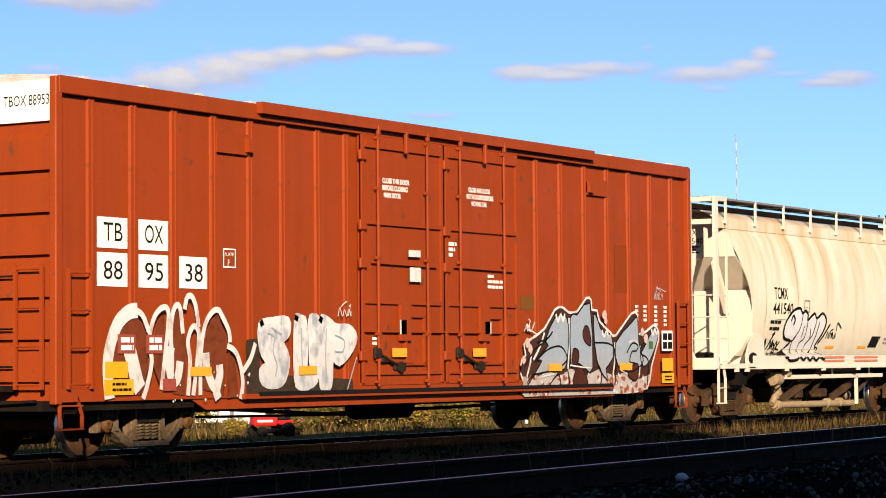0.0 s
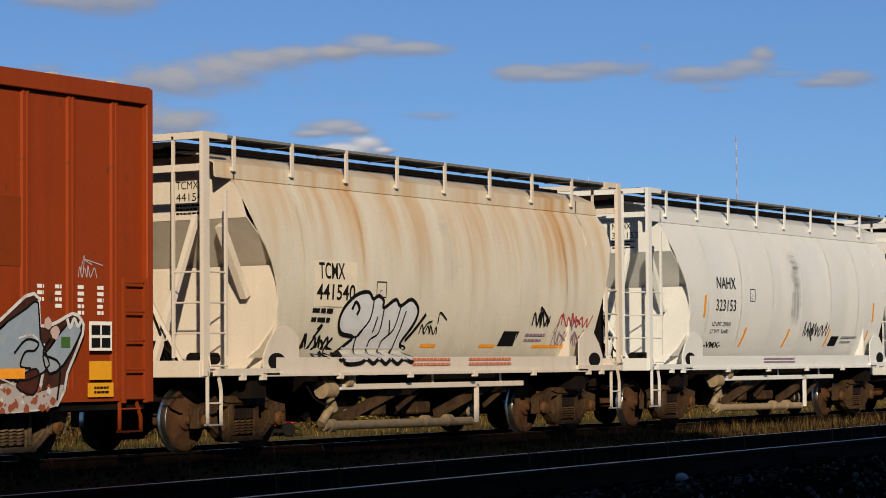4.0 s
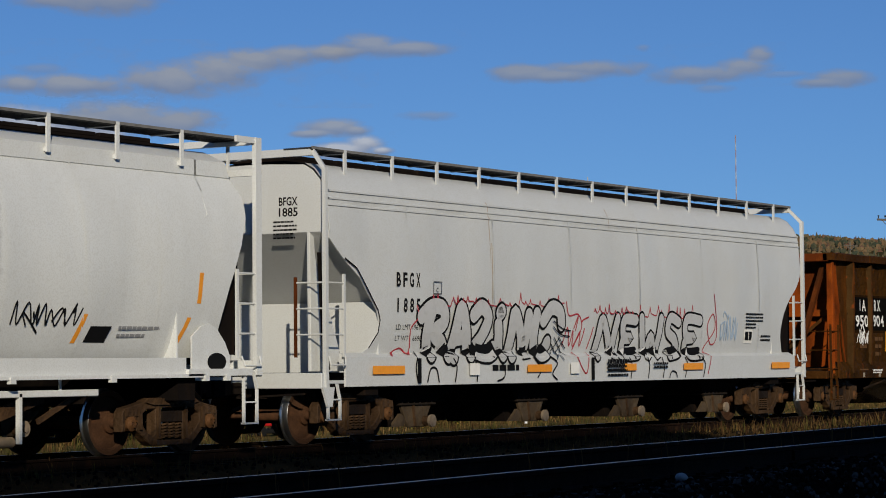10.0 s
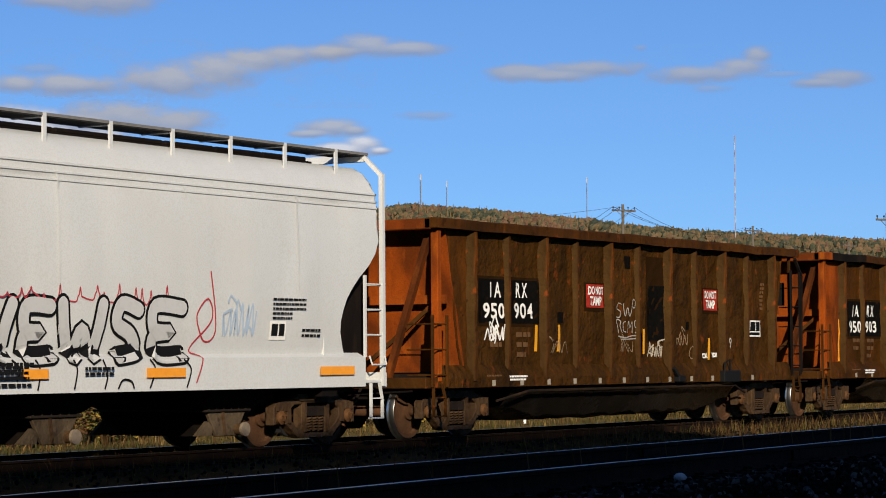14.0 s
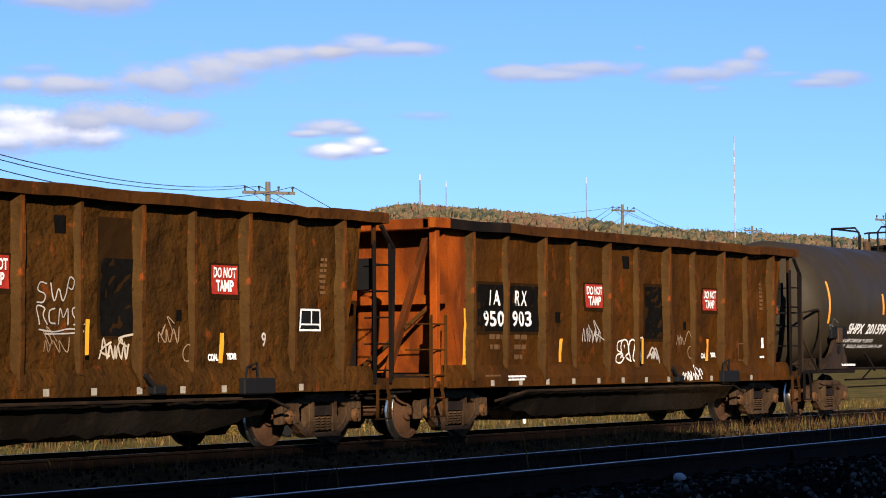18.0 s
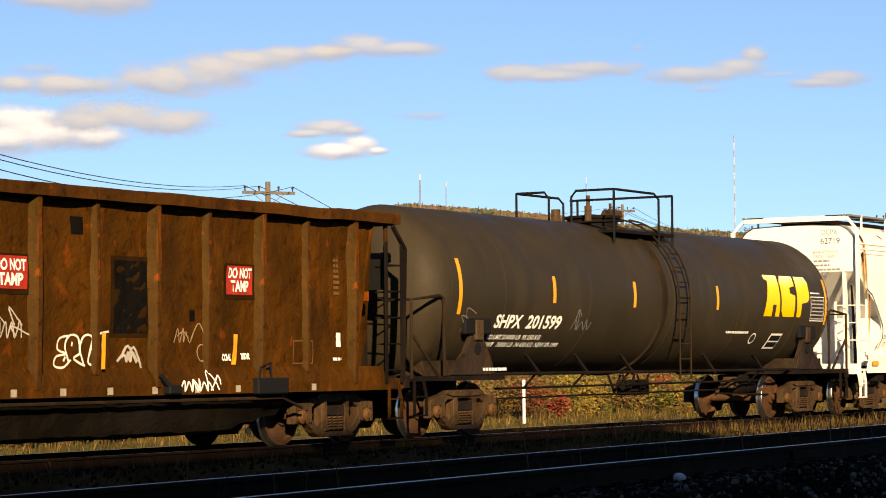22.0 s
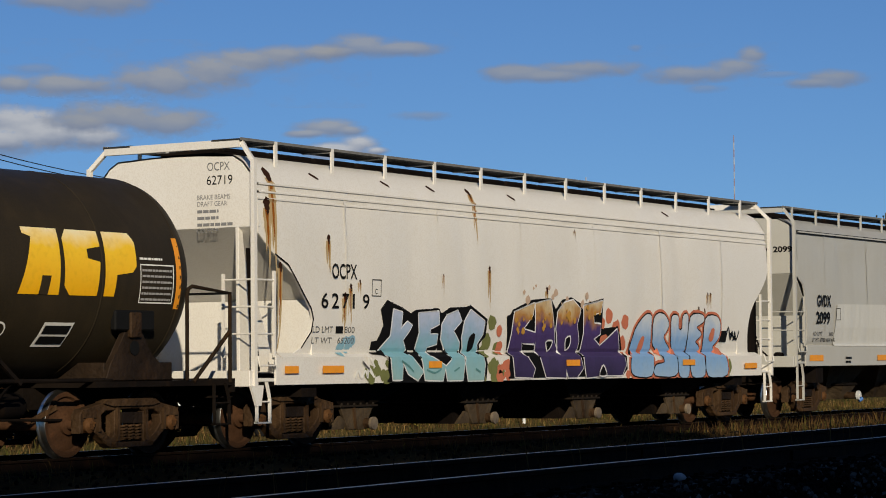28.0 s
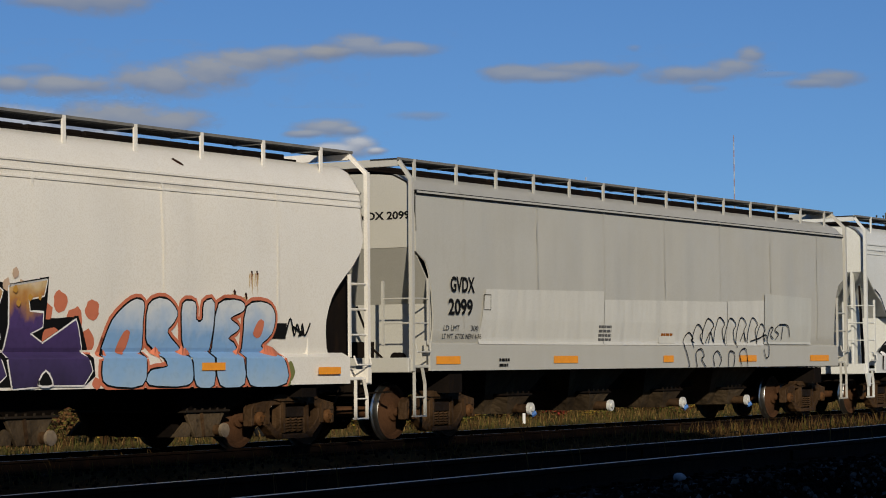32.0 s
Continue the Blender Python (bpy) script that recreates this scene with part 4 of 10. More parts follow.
        if style == "cage":
            for sy in (-1, 1):
                # curved gusset between the shell, the shear plate and the sill
                q = [(1.90, 1.10), (1.30, 1.12), (1.30, 1.38), (1.42, 1.58), (1.62, 1.78), (1.79, 1.85), (1.97, 1.81), (2.19, 1.66), (2.19, 1.10)]
                inward = 0.75 if s > 0 else 0.0
                bm = extrude(B(), [(s * (L - d + inward), z) for d, z in q], sy * (wide - 0.05), sy * (wide - 0.02))
                bmesh.ops.recalc_face_normals(bm, faces=bm.faces)
                part("gusset", bm, trim, car)
                bm = extrude(B(), [(s * (L - 1.62 + inward + 0.22 * math.cos(a)), 1.30 + 0.13 * math.sin(a)) for a in [k * math.tau / 18 for k in range(18)]], sy * (wide - 0.018), sy * (wide - 0.014))
                part("drain_hole", bm, BLACK, car, "rounded dark opening")
        for y in () if style != "cage" and s < 0 else (-0.55, 0.55) if s < 0 else (0.55,):
            part("end_brace", beam(B(), (s * (L - end_in - 0.05), y, end_z + 0.1), (s * (L + 0.05), y, 1.2), 0.09, 0.09), trim, car)
        if s < 0 and style == "cage":
            part("end_brace", beam(B(), (s * (L - end_in - 0.02), -1.0, end_z - 0.1), (s * (L - plate_in + 0.1), -1.0, low_z - 0.35), 0.12, 0.12), trim, car)
        # platform, sill, crossover step
        bm = box(B(), min(s * (L - 1.9), s * (L + 0.22)), max(s * (L - 1.9), s * (L + 0.22)), -wide + 0.03, wide - 0.03, sill[0] + 0.05, sill[0] + 0.10)
        box(bm, min(s * (L + 0.1), s * (L + 0.24)), max(s * (L + 0.1), s * (L + 0.24)), -wide + 0.02, wide - 0.02, sill[0] - 0.02, sill[0] + 0.22)
        part("end_sill", chamfer(bm, 0.01), trim, car)
        # near-side and far-side ladders with a corner post
        for sy in (-1, 1):
            y = sy * (wide - 0.02)
            bm = B()
            half = 0.07 if style == "cage" else 0.036
            box(bm, s * (L + 0.12) - half, s * (L + 0.12) + half, y - 0.035, y + 0.035, sill[0], walk_z if style == "cage" else 4.28)
            part("corner_post", bm, trim, car)
            x = s * (L + 0.12)
            top = 2.65 if style != "cage" or s > 0 else 3.78
            bm = B()
            x2 = x - s * 0.50
            box(bm, x2 - 0.022, x2 + 0.022, y - 0.02, y + 0.02, sill[1], top)
            lad = part("ladder", bm, trim, car)
            part("stile", box(B(), x + s * 0.02 - 0.02, x + s * 0.02 + 0.02, y - sy * 0.55 - 0.02, y - sy * 0.55 + 0.02, sill[1], walk_z - 0.05 if style == "cage" else 2.6), GON_BRACE if middle == 81.58 and s < 0 else trim, lad)
            for z in np.arange(sill[1] + 0.35, 2.64, 0.44 if style == "cage" else 0.40):
                part("rung", rod(B(), (x, y, z), (x2, y, z), 0.014), trim, lad)
                if z < 2.7:
                    part("rung", rod(B(), (x + s * 0.02, y, z), (x + s * 0.02, y - sy * 0.55, z), 0.014), trim, lad)
            if sy < 0:
                bm = B()
                pipe(bm, [(x - s * 0.02, y - 0.05, sill[1] + 0.02), (x - s * 0.02, y - 0.08, sill[1] - 0.12), (x - s * 0.42, y - 0.08, sill[1] - 0.12), (x - s * 0.46, y - 0.05, sill[1] + 0.02)], 0.015)
                part("grab_iron", bm, trim, car)
                step_irons(car, x - 0.36 if s > 0 else x + 0.04, y - 0.01, sill[0] + 0.05, trim, 0.32, 0.40)
        # end running board
        bm = B()
        if style == "cage":
            box(bm, s * (L + 0.12) - 0.04, s * (L + 0.12) + 0.04, -wide, wide, walk_z - 0.10, walk_z)
            box(bm, s * (L + 0.12) - 0.03, s * (L + 0.12) + 0.03, -wide, wide, walk_z - 0.56, walk_z - 0.46)
            box(bm, min(s * (L - 0.4), s * (L + 0.12)), max(s * (L - 0.4), s * (L + 0.12)), -wide, -wide + 0.04, walk_z - 0.09, walk_z)
            if s < 0:
                beam(bm, (s * (L + 0.1), -0.3, 2.6), (s * (L - 0.1), -1.0, 1.25), 0.05, 0.05)
        else:
            for sy in (-1, 1):
                pipe(bm, [(s * (L + 0.12), sy * (wide - 0.02), 4.25), (s * (L + 0.02), sy * (wide - 0.34), walk_z)], 0.045, 4)
            box(bm, s * (L + 0.06) - 0.05, s * (L + 0.06) + 0.05, -wide + 0.3, wide - 0.3, walk_z - 0.12, walk_z)
        part("end_frame", bm, trim, car)
        coupler(car, s * (L + 0.2), s)
        # brake platform clutter
        if style == "arm" and s < 0:
            continue
        bm = B()
        box(bm, s * (L - 0.55) - 0.1, s * (L - 0.55) + 0.1, -0.35, 0.2, 1.3, 1.62)
        rod(bm, (s * (L - 1.0), -0.9, 1.35), (s * (L - 0.4), -0.9, 1.35), 0.09, 10)
        pipe(bm, [(s * (L - 0.3), -0.9, 1.2), (s * (L - 0.2), -0.6, 1.5), (s * (L + 0.05), -0.45, 2.2)], 0.02)
        part("brake_gear", bm, DARK, car)
    # deep side sill
    for sy in (-1, 1):
        bm = B()
        y = sy * wide
        reach = L - 1.6 if style == "cage" else L - 0.4
        box(bm, -reach, reach, y - 0.02 * (1 + sy) - 0.0, y + 0.02 * (1 - sy) + 0.0, sill[0], sill[1])
        if style != "cage":
            extrude(bm, [(y, sill[1]), (y - sy * 0.14, sill[1] + 0.07), (y - sy * 0.14, sill[1] - 0.1), (y - sy * 0.01, sill[1] - 0.1)], -L + 0.42, L - 0.42, "x")
        else:
            box(bm, -L + 0.1, -reach, y - 0.05, y + 0.05, sill[0], sill[0] + 0.10)
            box(bm, reach, L - 0.1, y - 0.05, y + 0.05, sill[0], sill[0] + 0.10)
            for x in (-L + 0.7, -L + 1.2, -3.0, -1.0, 1.0, 3.0, L - 1.2, L - 0.7):
                box(bm, x - 0.05, x + 0.05, min(y, y + sy * 0.07), max(y, y + sy * 0.07), sill[0] - 0.07, sill[0] + 0.02)
            box(bm, -L + 1.2, L - 1.2, min(y + sy * 0.05, y), max(y + sy * 0.05, y), sill[0] - 0.02, sill[0] + 0.03)
        bmesh.ops.recalc_face_normals(bm, faces=bm.faces)
        part("side_sill", bm, trim, car)
    # running boards on the roof
    for sy in (-1, 1):
        bm = B()
        y0, y1 = sy * 0.78, sy * 1.30
        for k in range(14):
            y = y0 + (y1 - y0) * k / 13
            box(bm, -L - 0.1, L + 0.1, y - 0.006, y + 0.006, walk_z - 0.035, walk_z + 0.012)
        x = -L - 0.1
        while x < L + 0.1:
            box(bm, x - 0.012, x + 0.012, min(y0, y1), max(y0, y1), walk_z - 0.02, walk_z)
            x += 0.16
        board = part("running_board", bm, GRATE, car, "dark steel grating walkway")
        part("edge_angle", box(B(), -L - 0.1, L + 0.1, min(y1, y1 + sy * 0.02), max(y1, y1 + sy * 0.02), walk_z - 0.02, walk_z + 0.022), EDGE, board)
        for u in posts:
            top = prof[-1]
            wv = top[0]

            def post(wv=wv, top=top):
                b = B()
                wv = max(wv, min(1.29, wide))
                foot = float(np.interp(-wv, [-w for w, z in prof if z > 3], [z for w, z in prof if z > 3])) - 0.05
                if style == "cage":
                    foot = 4.10
                    box(b, -0.03, 0.03, -1.30, -1.24, 4.11, 4.17)
                box(b, -0.035, 0.035, -1.325, -1.295, foot, walk_z + 0.02)
                beam(b, (0, -1.30, walk_z - 0.03), (0, -0.75, walk_z - 0.03), 0.05, 0.03)
                return b
            shared("stanchion", (name, middle, "post"), post, trim, car, pose(u, 0, 0, 0, 0, 0 if sy < 0 else 180))
    x = -L + 0.6
    part("hatch_coaming", box(B(), -L + 0.3, L - 0.3, -0.5, 0.5, roof_z - 0.05, roof_z + 0.08), DARK, car)
    while x < L - 1.0:
        part("hatch_cover", chamfer(box(B(), x, x + 1.15, -0.46, 0.46, roof_z + 0.08, roof_z + 0.15), 0.015), DARK, car)
        x += 1.22
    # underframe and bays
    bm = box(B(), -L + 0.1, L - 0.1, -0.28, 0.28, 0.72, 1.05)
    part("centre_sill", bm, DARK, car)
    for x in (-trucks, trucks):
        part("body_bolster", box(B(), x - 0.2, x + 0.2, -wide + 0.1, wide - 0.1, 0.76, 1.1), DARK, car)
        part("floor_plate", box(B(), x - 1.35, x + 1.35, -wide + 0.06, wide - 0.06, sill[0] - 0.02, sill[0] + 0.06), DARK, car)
    for u in bays:
        if style == "arm":
            flow_bay(car, u, wide)
            continue
        bm = B()
        h = (bays[1] - bays[0]) / 2 - 0.05 if len(bays) > 1 else 2.0
        h = min(h, 1.9)
        lo = [bm.verts.new((u + a, b, 0.34)) for a, b in ((-0.42, -0.46), (0.42, -0.46), (0.42, 0.46), (-0.42, 0.46))]
        hi = [bm.verts.new((u + a, b, 1.22)) for a, b in ((-1.2, -1.0), (1.2, -1.0), (1.2, 1.0), (-1.2, 1.0))]
        for k in range(4):
            bm.faces.new((lo[k], lo[(k + 1) % 4], hi[(k + 1) % 4], hi[k]))
        bm.faces.new(lo[::-1])
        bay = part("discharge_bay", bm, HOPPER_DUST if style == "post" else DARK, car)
        for s in (-1, 1):
            bm = chamfer(box(B(), u - 0.44, u + 0.44, s * 0.66 - 0.32, s * 0.66 + 0.32, 0.665, 0.705), 0.01)
            for k in range(5):
                rod(bm, (u - 0.38 + 0.19 * k, s * 0.93, 0.70), (u - 0.38 + 0.19 * k, s * 0.93, 0.74), 0.018, 6)
            part("outlet_flange", bm, DARK, bay, "bolted black outlet flange")
            bm = B()
            lo = [bm.verts.new((u + a, s * 0.62 + b, 0.34)) for a, b in ((-0.17, -0.17), (0.17, -0.17), (0.17, 0.17), (-0.17, 0.17))]
            hi = [bm.verts.new((u + a, s * 0.66 + b, 0.667)) for a, b in ((-0.40, -0.29), (0.40, -0.29), (0.40, 0.29), (-0.40, 0.29))]
            for k in range(4):
                bm.faces.new((lo[k], lo[(k + 1) % 4], hi[(k + 1) % 4], hi[k]))
            bm.faces.new(lo[::-1])
            part("outlet_tray", bm, HOPPER_DUST, bay, "dust-caked sloping outlet tray")
            e = 1.12 if style == "post" else 0.92
            part("outlet_pipe", rod(B(), (u + 0.06, s * 0.6, 0.43), (u + 0.06, s * e, 0.43), 0.085, 12), TRUCK, bay, "rusty outlet pipe", smooth=True)
            bm = rod(B(), (u + 0.06, s * e, 0.43), (u + 0.06, s * (e + 0.06), 0.43), 0.11, 14)
            rod(bm, (u + 0.06, s * (e + 0.06), 0.43), (u + 0.06, s * (e + 0.09), 0.43), 0.05, 8)
            cap = part("outlet_cap", bm, CAP_WHITE if style == "post" else CAP, bay, "pale outlet cap")
            if style == "post" and u != bays[1]:
                part("cap_strap", rod(B(), (u + 0.08, s * (e + 0.03), 0.31), (u + 0.15, s * (e + 0.08), 0.36), 0.05, 8), CAP_BLUE, cap, "blue strap")
    for x in (-trucks, trucks):
        truck(car, x)
    for ob in car.children:
        ob.matrix_basis = Matrix.Translation((shift, 0, 0)) @ ob.matrix_basis
    return car, side


FLOW = [(1.46, 1.36), (1.50, 1.50), (1.545, 1.75), (1.57, 2.1), (1.585, 2.6), (1.575, 3.2), (1.545, 3.62), (1.535, 3.70), (1.555, 3.705), (1.555, 3.73), (1.53, 3.735), (1.525, 3.80), (1.545, 3.805),
        (1.545, 3.83), (1.52, 3.835), (1.515, 3.92), (1.54, 3.925), (1.54, 3.95), (1.50, 3.96), (1.42, 4.12), (1.28, 4.28), (1.10, 4.38)]
FLOW_RIGHT = [(1.3, 0.75), (1.5, 0.92), (1.75, 1.0), (1.95, 1.0), (2.1, 0.95), (2.33, 0.83), (2.74, 0.40), (2.77, 0.32), (2.88, 0.20), (3.1, 0.0), (5, 0.0)]
FLOW_IN = [(1.3, 0.75), (1.5, 1.15), (1.75, 1.36), (1.95, 1.40), (2.1, 1.33), (2.75, 0.72), (2.78, 0.55), (3.05, 0.18), (3.2, 0.0), (5, 0.0)]
DRUM = [(1.28, 1.36), (1.36, 1.50), (1.47, 1.80), (1.55, 2.2), (1.58, 2.6), (1.565, 3.0), (1.50, 3.4), (1.38, 3.75), (1.24, 3.99), (1.26, 4.0), (1.26, 4.22), (1.18, 4.26)]
DRUM_IN = [(1.36, 1.27), (1.6, 1.58), (1.9, 1.72), (2.3, 1.70), (2.8, 1.50), (3.3, 1.18), (3.8, 1.0), (3.99, 0.94), (4.0, 0.52), (4.3, 0.5)]
DRUM_END = dict(end_z=3.42, end_in=0.96, low_z=2.62, plate_in=1.70, inset_right=[(1.36, 0.68), (1.82, 0.70), (2.29, 0.60), (2.67, 0.43), (3.1, 0.22), (3.52, 0.03), (3.88, 0.05), (4.0, 0.16), (4.3, 0.3)])
FLAT = [(1.50, 1.55), (1.56, 1.62), (1.58, 2.0), (1.59, 2.6), (1.585, 3.4), (1.57, 4.02), (1.60, 4.04), (1.60, 4.07), (1.55, 4.09), (1.40, 4.24), (1.15, 4.36)]
FLAT_IN = [(1.5, 0.5), (1.9, 0.55), (2.4, 0.5), (2.9, 0.35), (3.05, 0.0), (5, 0.0)]


def spread(a, b, n):
    return [a + (b - a) * k / (n - 1) for k in range(n)]


def air_gear(car, w, mat):
    """Unloading pipe, hanger rail, valves and sloping hopper sheets between the trucks of a drum-sided hopper."""
    y = -w + 0.12
    rail = part("pipe_rail", chamfer(box(B(), -2.75, 2.95, y - 0.035, y + 0.035, 0.85, 0.94), 0.008), mat, car)
    for x in (-2.3, 0.0, 2.2):
        part("hanger", beam(B(), (x, y, 0.93), (x, y, 1.12), 0.03, 0.03), mat, rail)
    part("hanger", beam(B(), (1.40, y, 0.9), (1.40, y, 0.25), 0.07, 0.05), mat, rail)
    dusty = plain("dust_caked_pipe", (0.27, 0.20, 0.12), 0.85, wear=0.5)
    bm = rod(B(), (-3.0, y + 0.1, 0.30), (1.36, y + 0.1, 0.27), 0.075, 12)
    for x in (-2.9, -0.15, 0.55):
        rod(bm, (x, y + 0.1, 0.30), (x + 0.14, y + 0.1, 0.30), 0.105, 12)
    part("unloading_pipe", bm, dusty, car, "dusty unloading pipe with flanges", smooth=True)
    bm = rod(B(), (-3.15, y + 0.05, 0.86), (-2.85, y + 0.05, 0.86), 0.14, 12)
    rod(bm, (-3.0, y + 0.05, 0.86), (-2.75, y + 0.1, 0.55), 0.08, 10)
    rod(bm, (-2.8, y + 0.1, 0.60), (-3.1, y + 0.1, 0.33), 0.07, 10)
    rod(bm, (-2.6, y, 0.98), (-2.45, y, 0.98), 0.10, 10)
    part("valve", bm, dusty, car, "dusty flanged valve", smooth=True)
    # sheets of the hopper bottoms, lit on their sloping edges
    for x in (-2.0, 0.75):
        bm = B()
        for yy in (y + 0.22, y + 0.9):
            beam(bm, (x - 0.35, yy, 0.40), (x + 1.35, yy, 0.86), 0.05, 0.17)
            beam(bm, (x + 1.25, yy, 0.52), (x + 2.05, yy, 0.86), 0.04, 0.07)
        part("slope_edge", bm, TRUCK, car, "rust-stained hopper slope")
    for x in (-1.35, 0.0):
        part("outlet_valve", chamfer(box(B(), x, x + 0.42, y + 0.3, y + 0.6, 0.42, 0.62), 0.03), TRUCK, car, "rusty butterfly valve")
    part("cable", pipe(B(), curve3([(-3.6, y, 0.92), (-3.4, y, 0.72), (-3.1, y, 0.62), (-2.85, y, 0.70)]), 0.015), BLACK, car)


def curve3(pts):
    return [tuple(p) for p in pts]


SIDES = {}
boxcar()
c, SIDES["cream"] = hopper("covered_hopper", "stained cream round-sided covered hopper with rust streaks and graffiti", 50.50, 6.21, DRUM, (CREAM_SHELL, CREAM), "cage", DRUM_IN, 4.95, (1.10, 1.36),
                           [-1.9, 1.9], spread(-5.3, 5.0, 8), spread(-3.9, 4.3, 6), shift=-0.04, **DRUM_END)
air_gear(c, 1.5, CREAM)
T_CAR = c
c, SIDES["white"] = hopper("covered_hopper", "white round-sided covered hopper with dark scrape marks", 64.42, 6.25, DRUM, (WHITE_SHELL, HOP_WHITE), "cage", DRUM_IN, 4.78, (1.10, 1.36),
                           [-1.9, 1.9], spread(-5.1, 4.9, 8), spread(-3.8, 4.1, 6), **DRUM_END)
air_gear(c, 1.5, HOP_WHITE)
N_CAR = c
c, SIDES["flow1"] = hopper("covered_hopper", "pale grey four-bay covered hopper with black outlined graffiti", 81.58, 9.00, FLOW, (HOP_GREY, HOP_GREY), "arm", FLOW_IN, 7.75, (0.90, 1.36),
                           [-5.72, -1.9, 1.9, 5.72], spread(-8.2, 8.2, 13), spread(-6.8, 6.8, 6), inset_right=FLOW_RIGHT, shift=0.08)
F_CAR = c
c, SIDES["flow2"] = hopper("covered_hopper", "ivory four-bay covered hopper with blue and purple graffiti", 151.85, 9.08, FLOW, (HOP_CREAM, HOP_CREAM), "arm", FLOW_IN, 7.70, (0.95, 1.36),
                           [-5.72, -1.9, 1.9, 5.72], spread(-8.3, 8.3, 12), spread(-6.8, 6.8, 6), inset_right=FLOW_RIGHT, shift=0.15)
O_CAR = c
c, SIDES["flat"] = hopper("covered_hopper", "dull grey straight-sided covered hopper with painted-over patches", 171.60, 9.00, FLAT, (HOP_DULL, HOP_DULL), "post", FLAT_IN, 7.65, (1.13, 1.56),
                          [-4.6, -1.55, 1.55, 4.6], spread(-8.6, 8.6, 14), spread(-7.5, 7.5, 7), end_z=3.15, plate_in=0.62)
V_CAR = c
c, SIDES["flow3"] = hopper("covered_hopper", "white four-bay covered hopper at the tail of the train", 191.4, 9.30, FLOW, (HOP_WHITE, HOP_WHITE), "arm", FLOW_IN, 7.70, (0.95, 1.36),
                           [-5.72, -1.9, 1.9, 5.72], spread(-8.4, 8.4, 12), spread(-6.8, 6.8, 6))
W_CAR = c


# ---- gondolas ----


def dished(x, z, seed):
    """How far the dented side sheet stands in from the post line."""
    f = ((x + 6.11) / 1.2335) % 1.0
    return 0.015 + 0.045 * math.sin(math.pi * f) * (0.35 + 1.0 * noise.noise((x * 0.8 + seed, z * 0.9, 2))) + 0.03 * noise.noise((x * 2.6, z * 2.2, seed)) + 0.012 * noise.noise((x * 8, z * 6, seed))


class DentedSide(Side):
    """A side that follows the dented sheet of a gondola."""

    fine = 0.12

    def __init__(self, w, seed):
        self.w0, self.seed = w, seed

    def at(self, x, z, lift):
        return (x, -self.w0 + dished(x, z, self.seed) - lift, z)


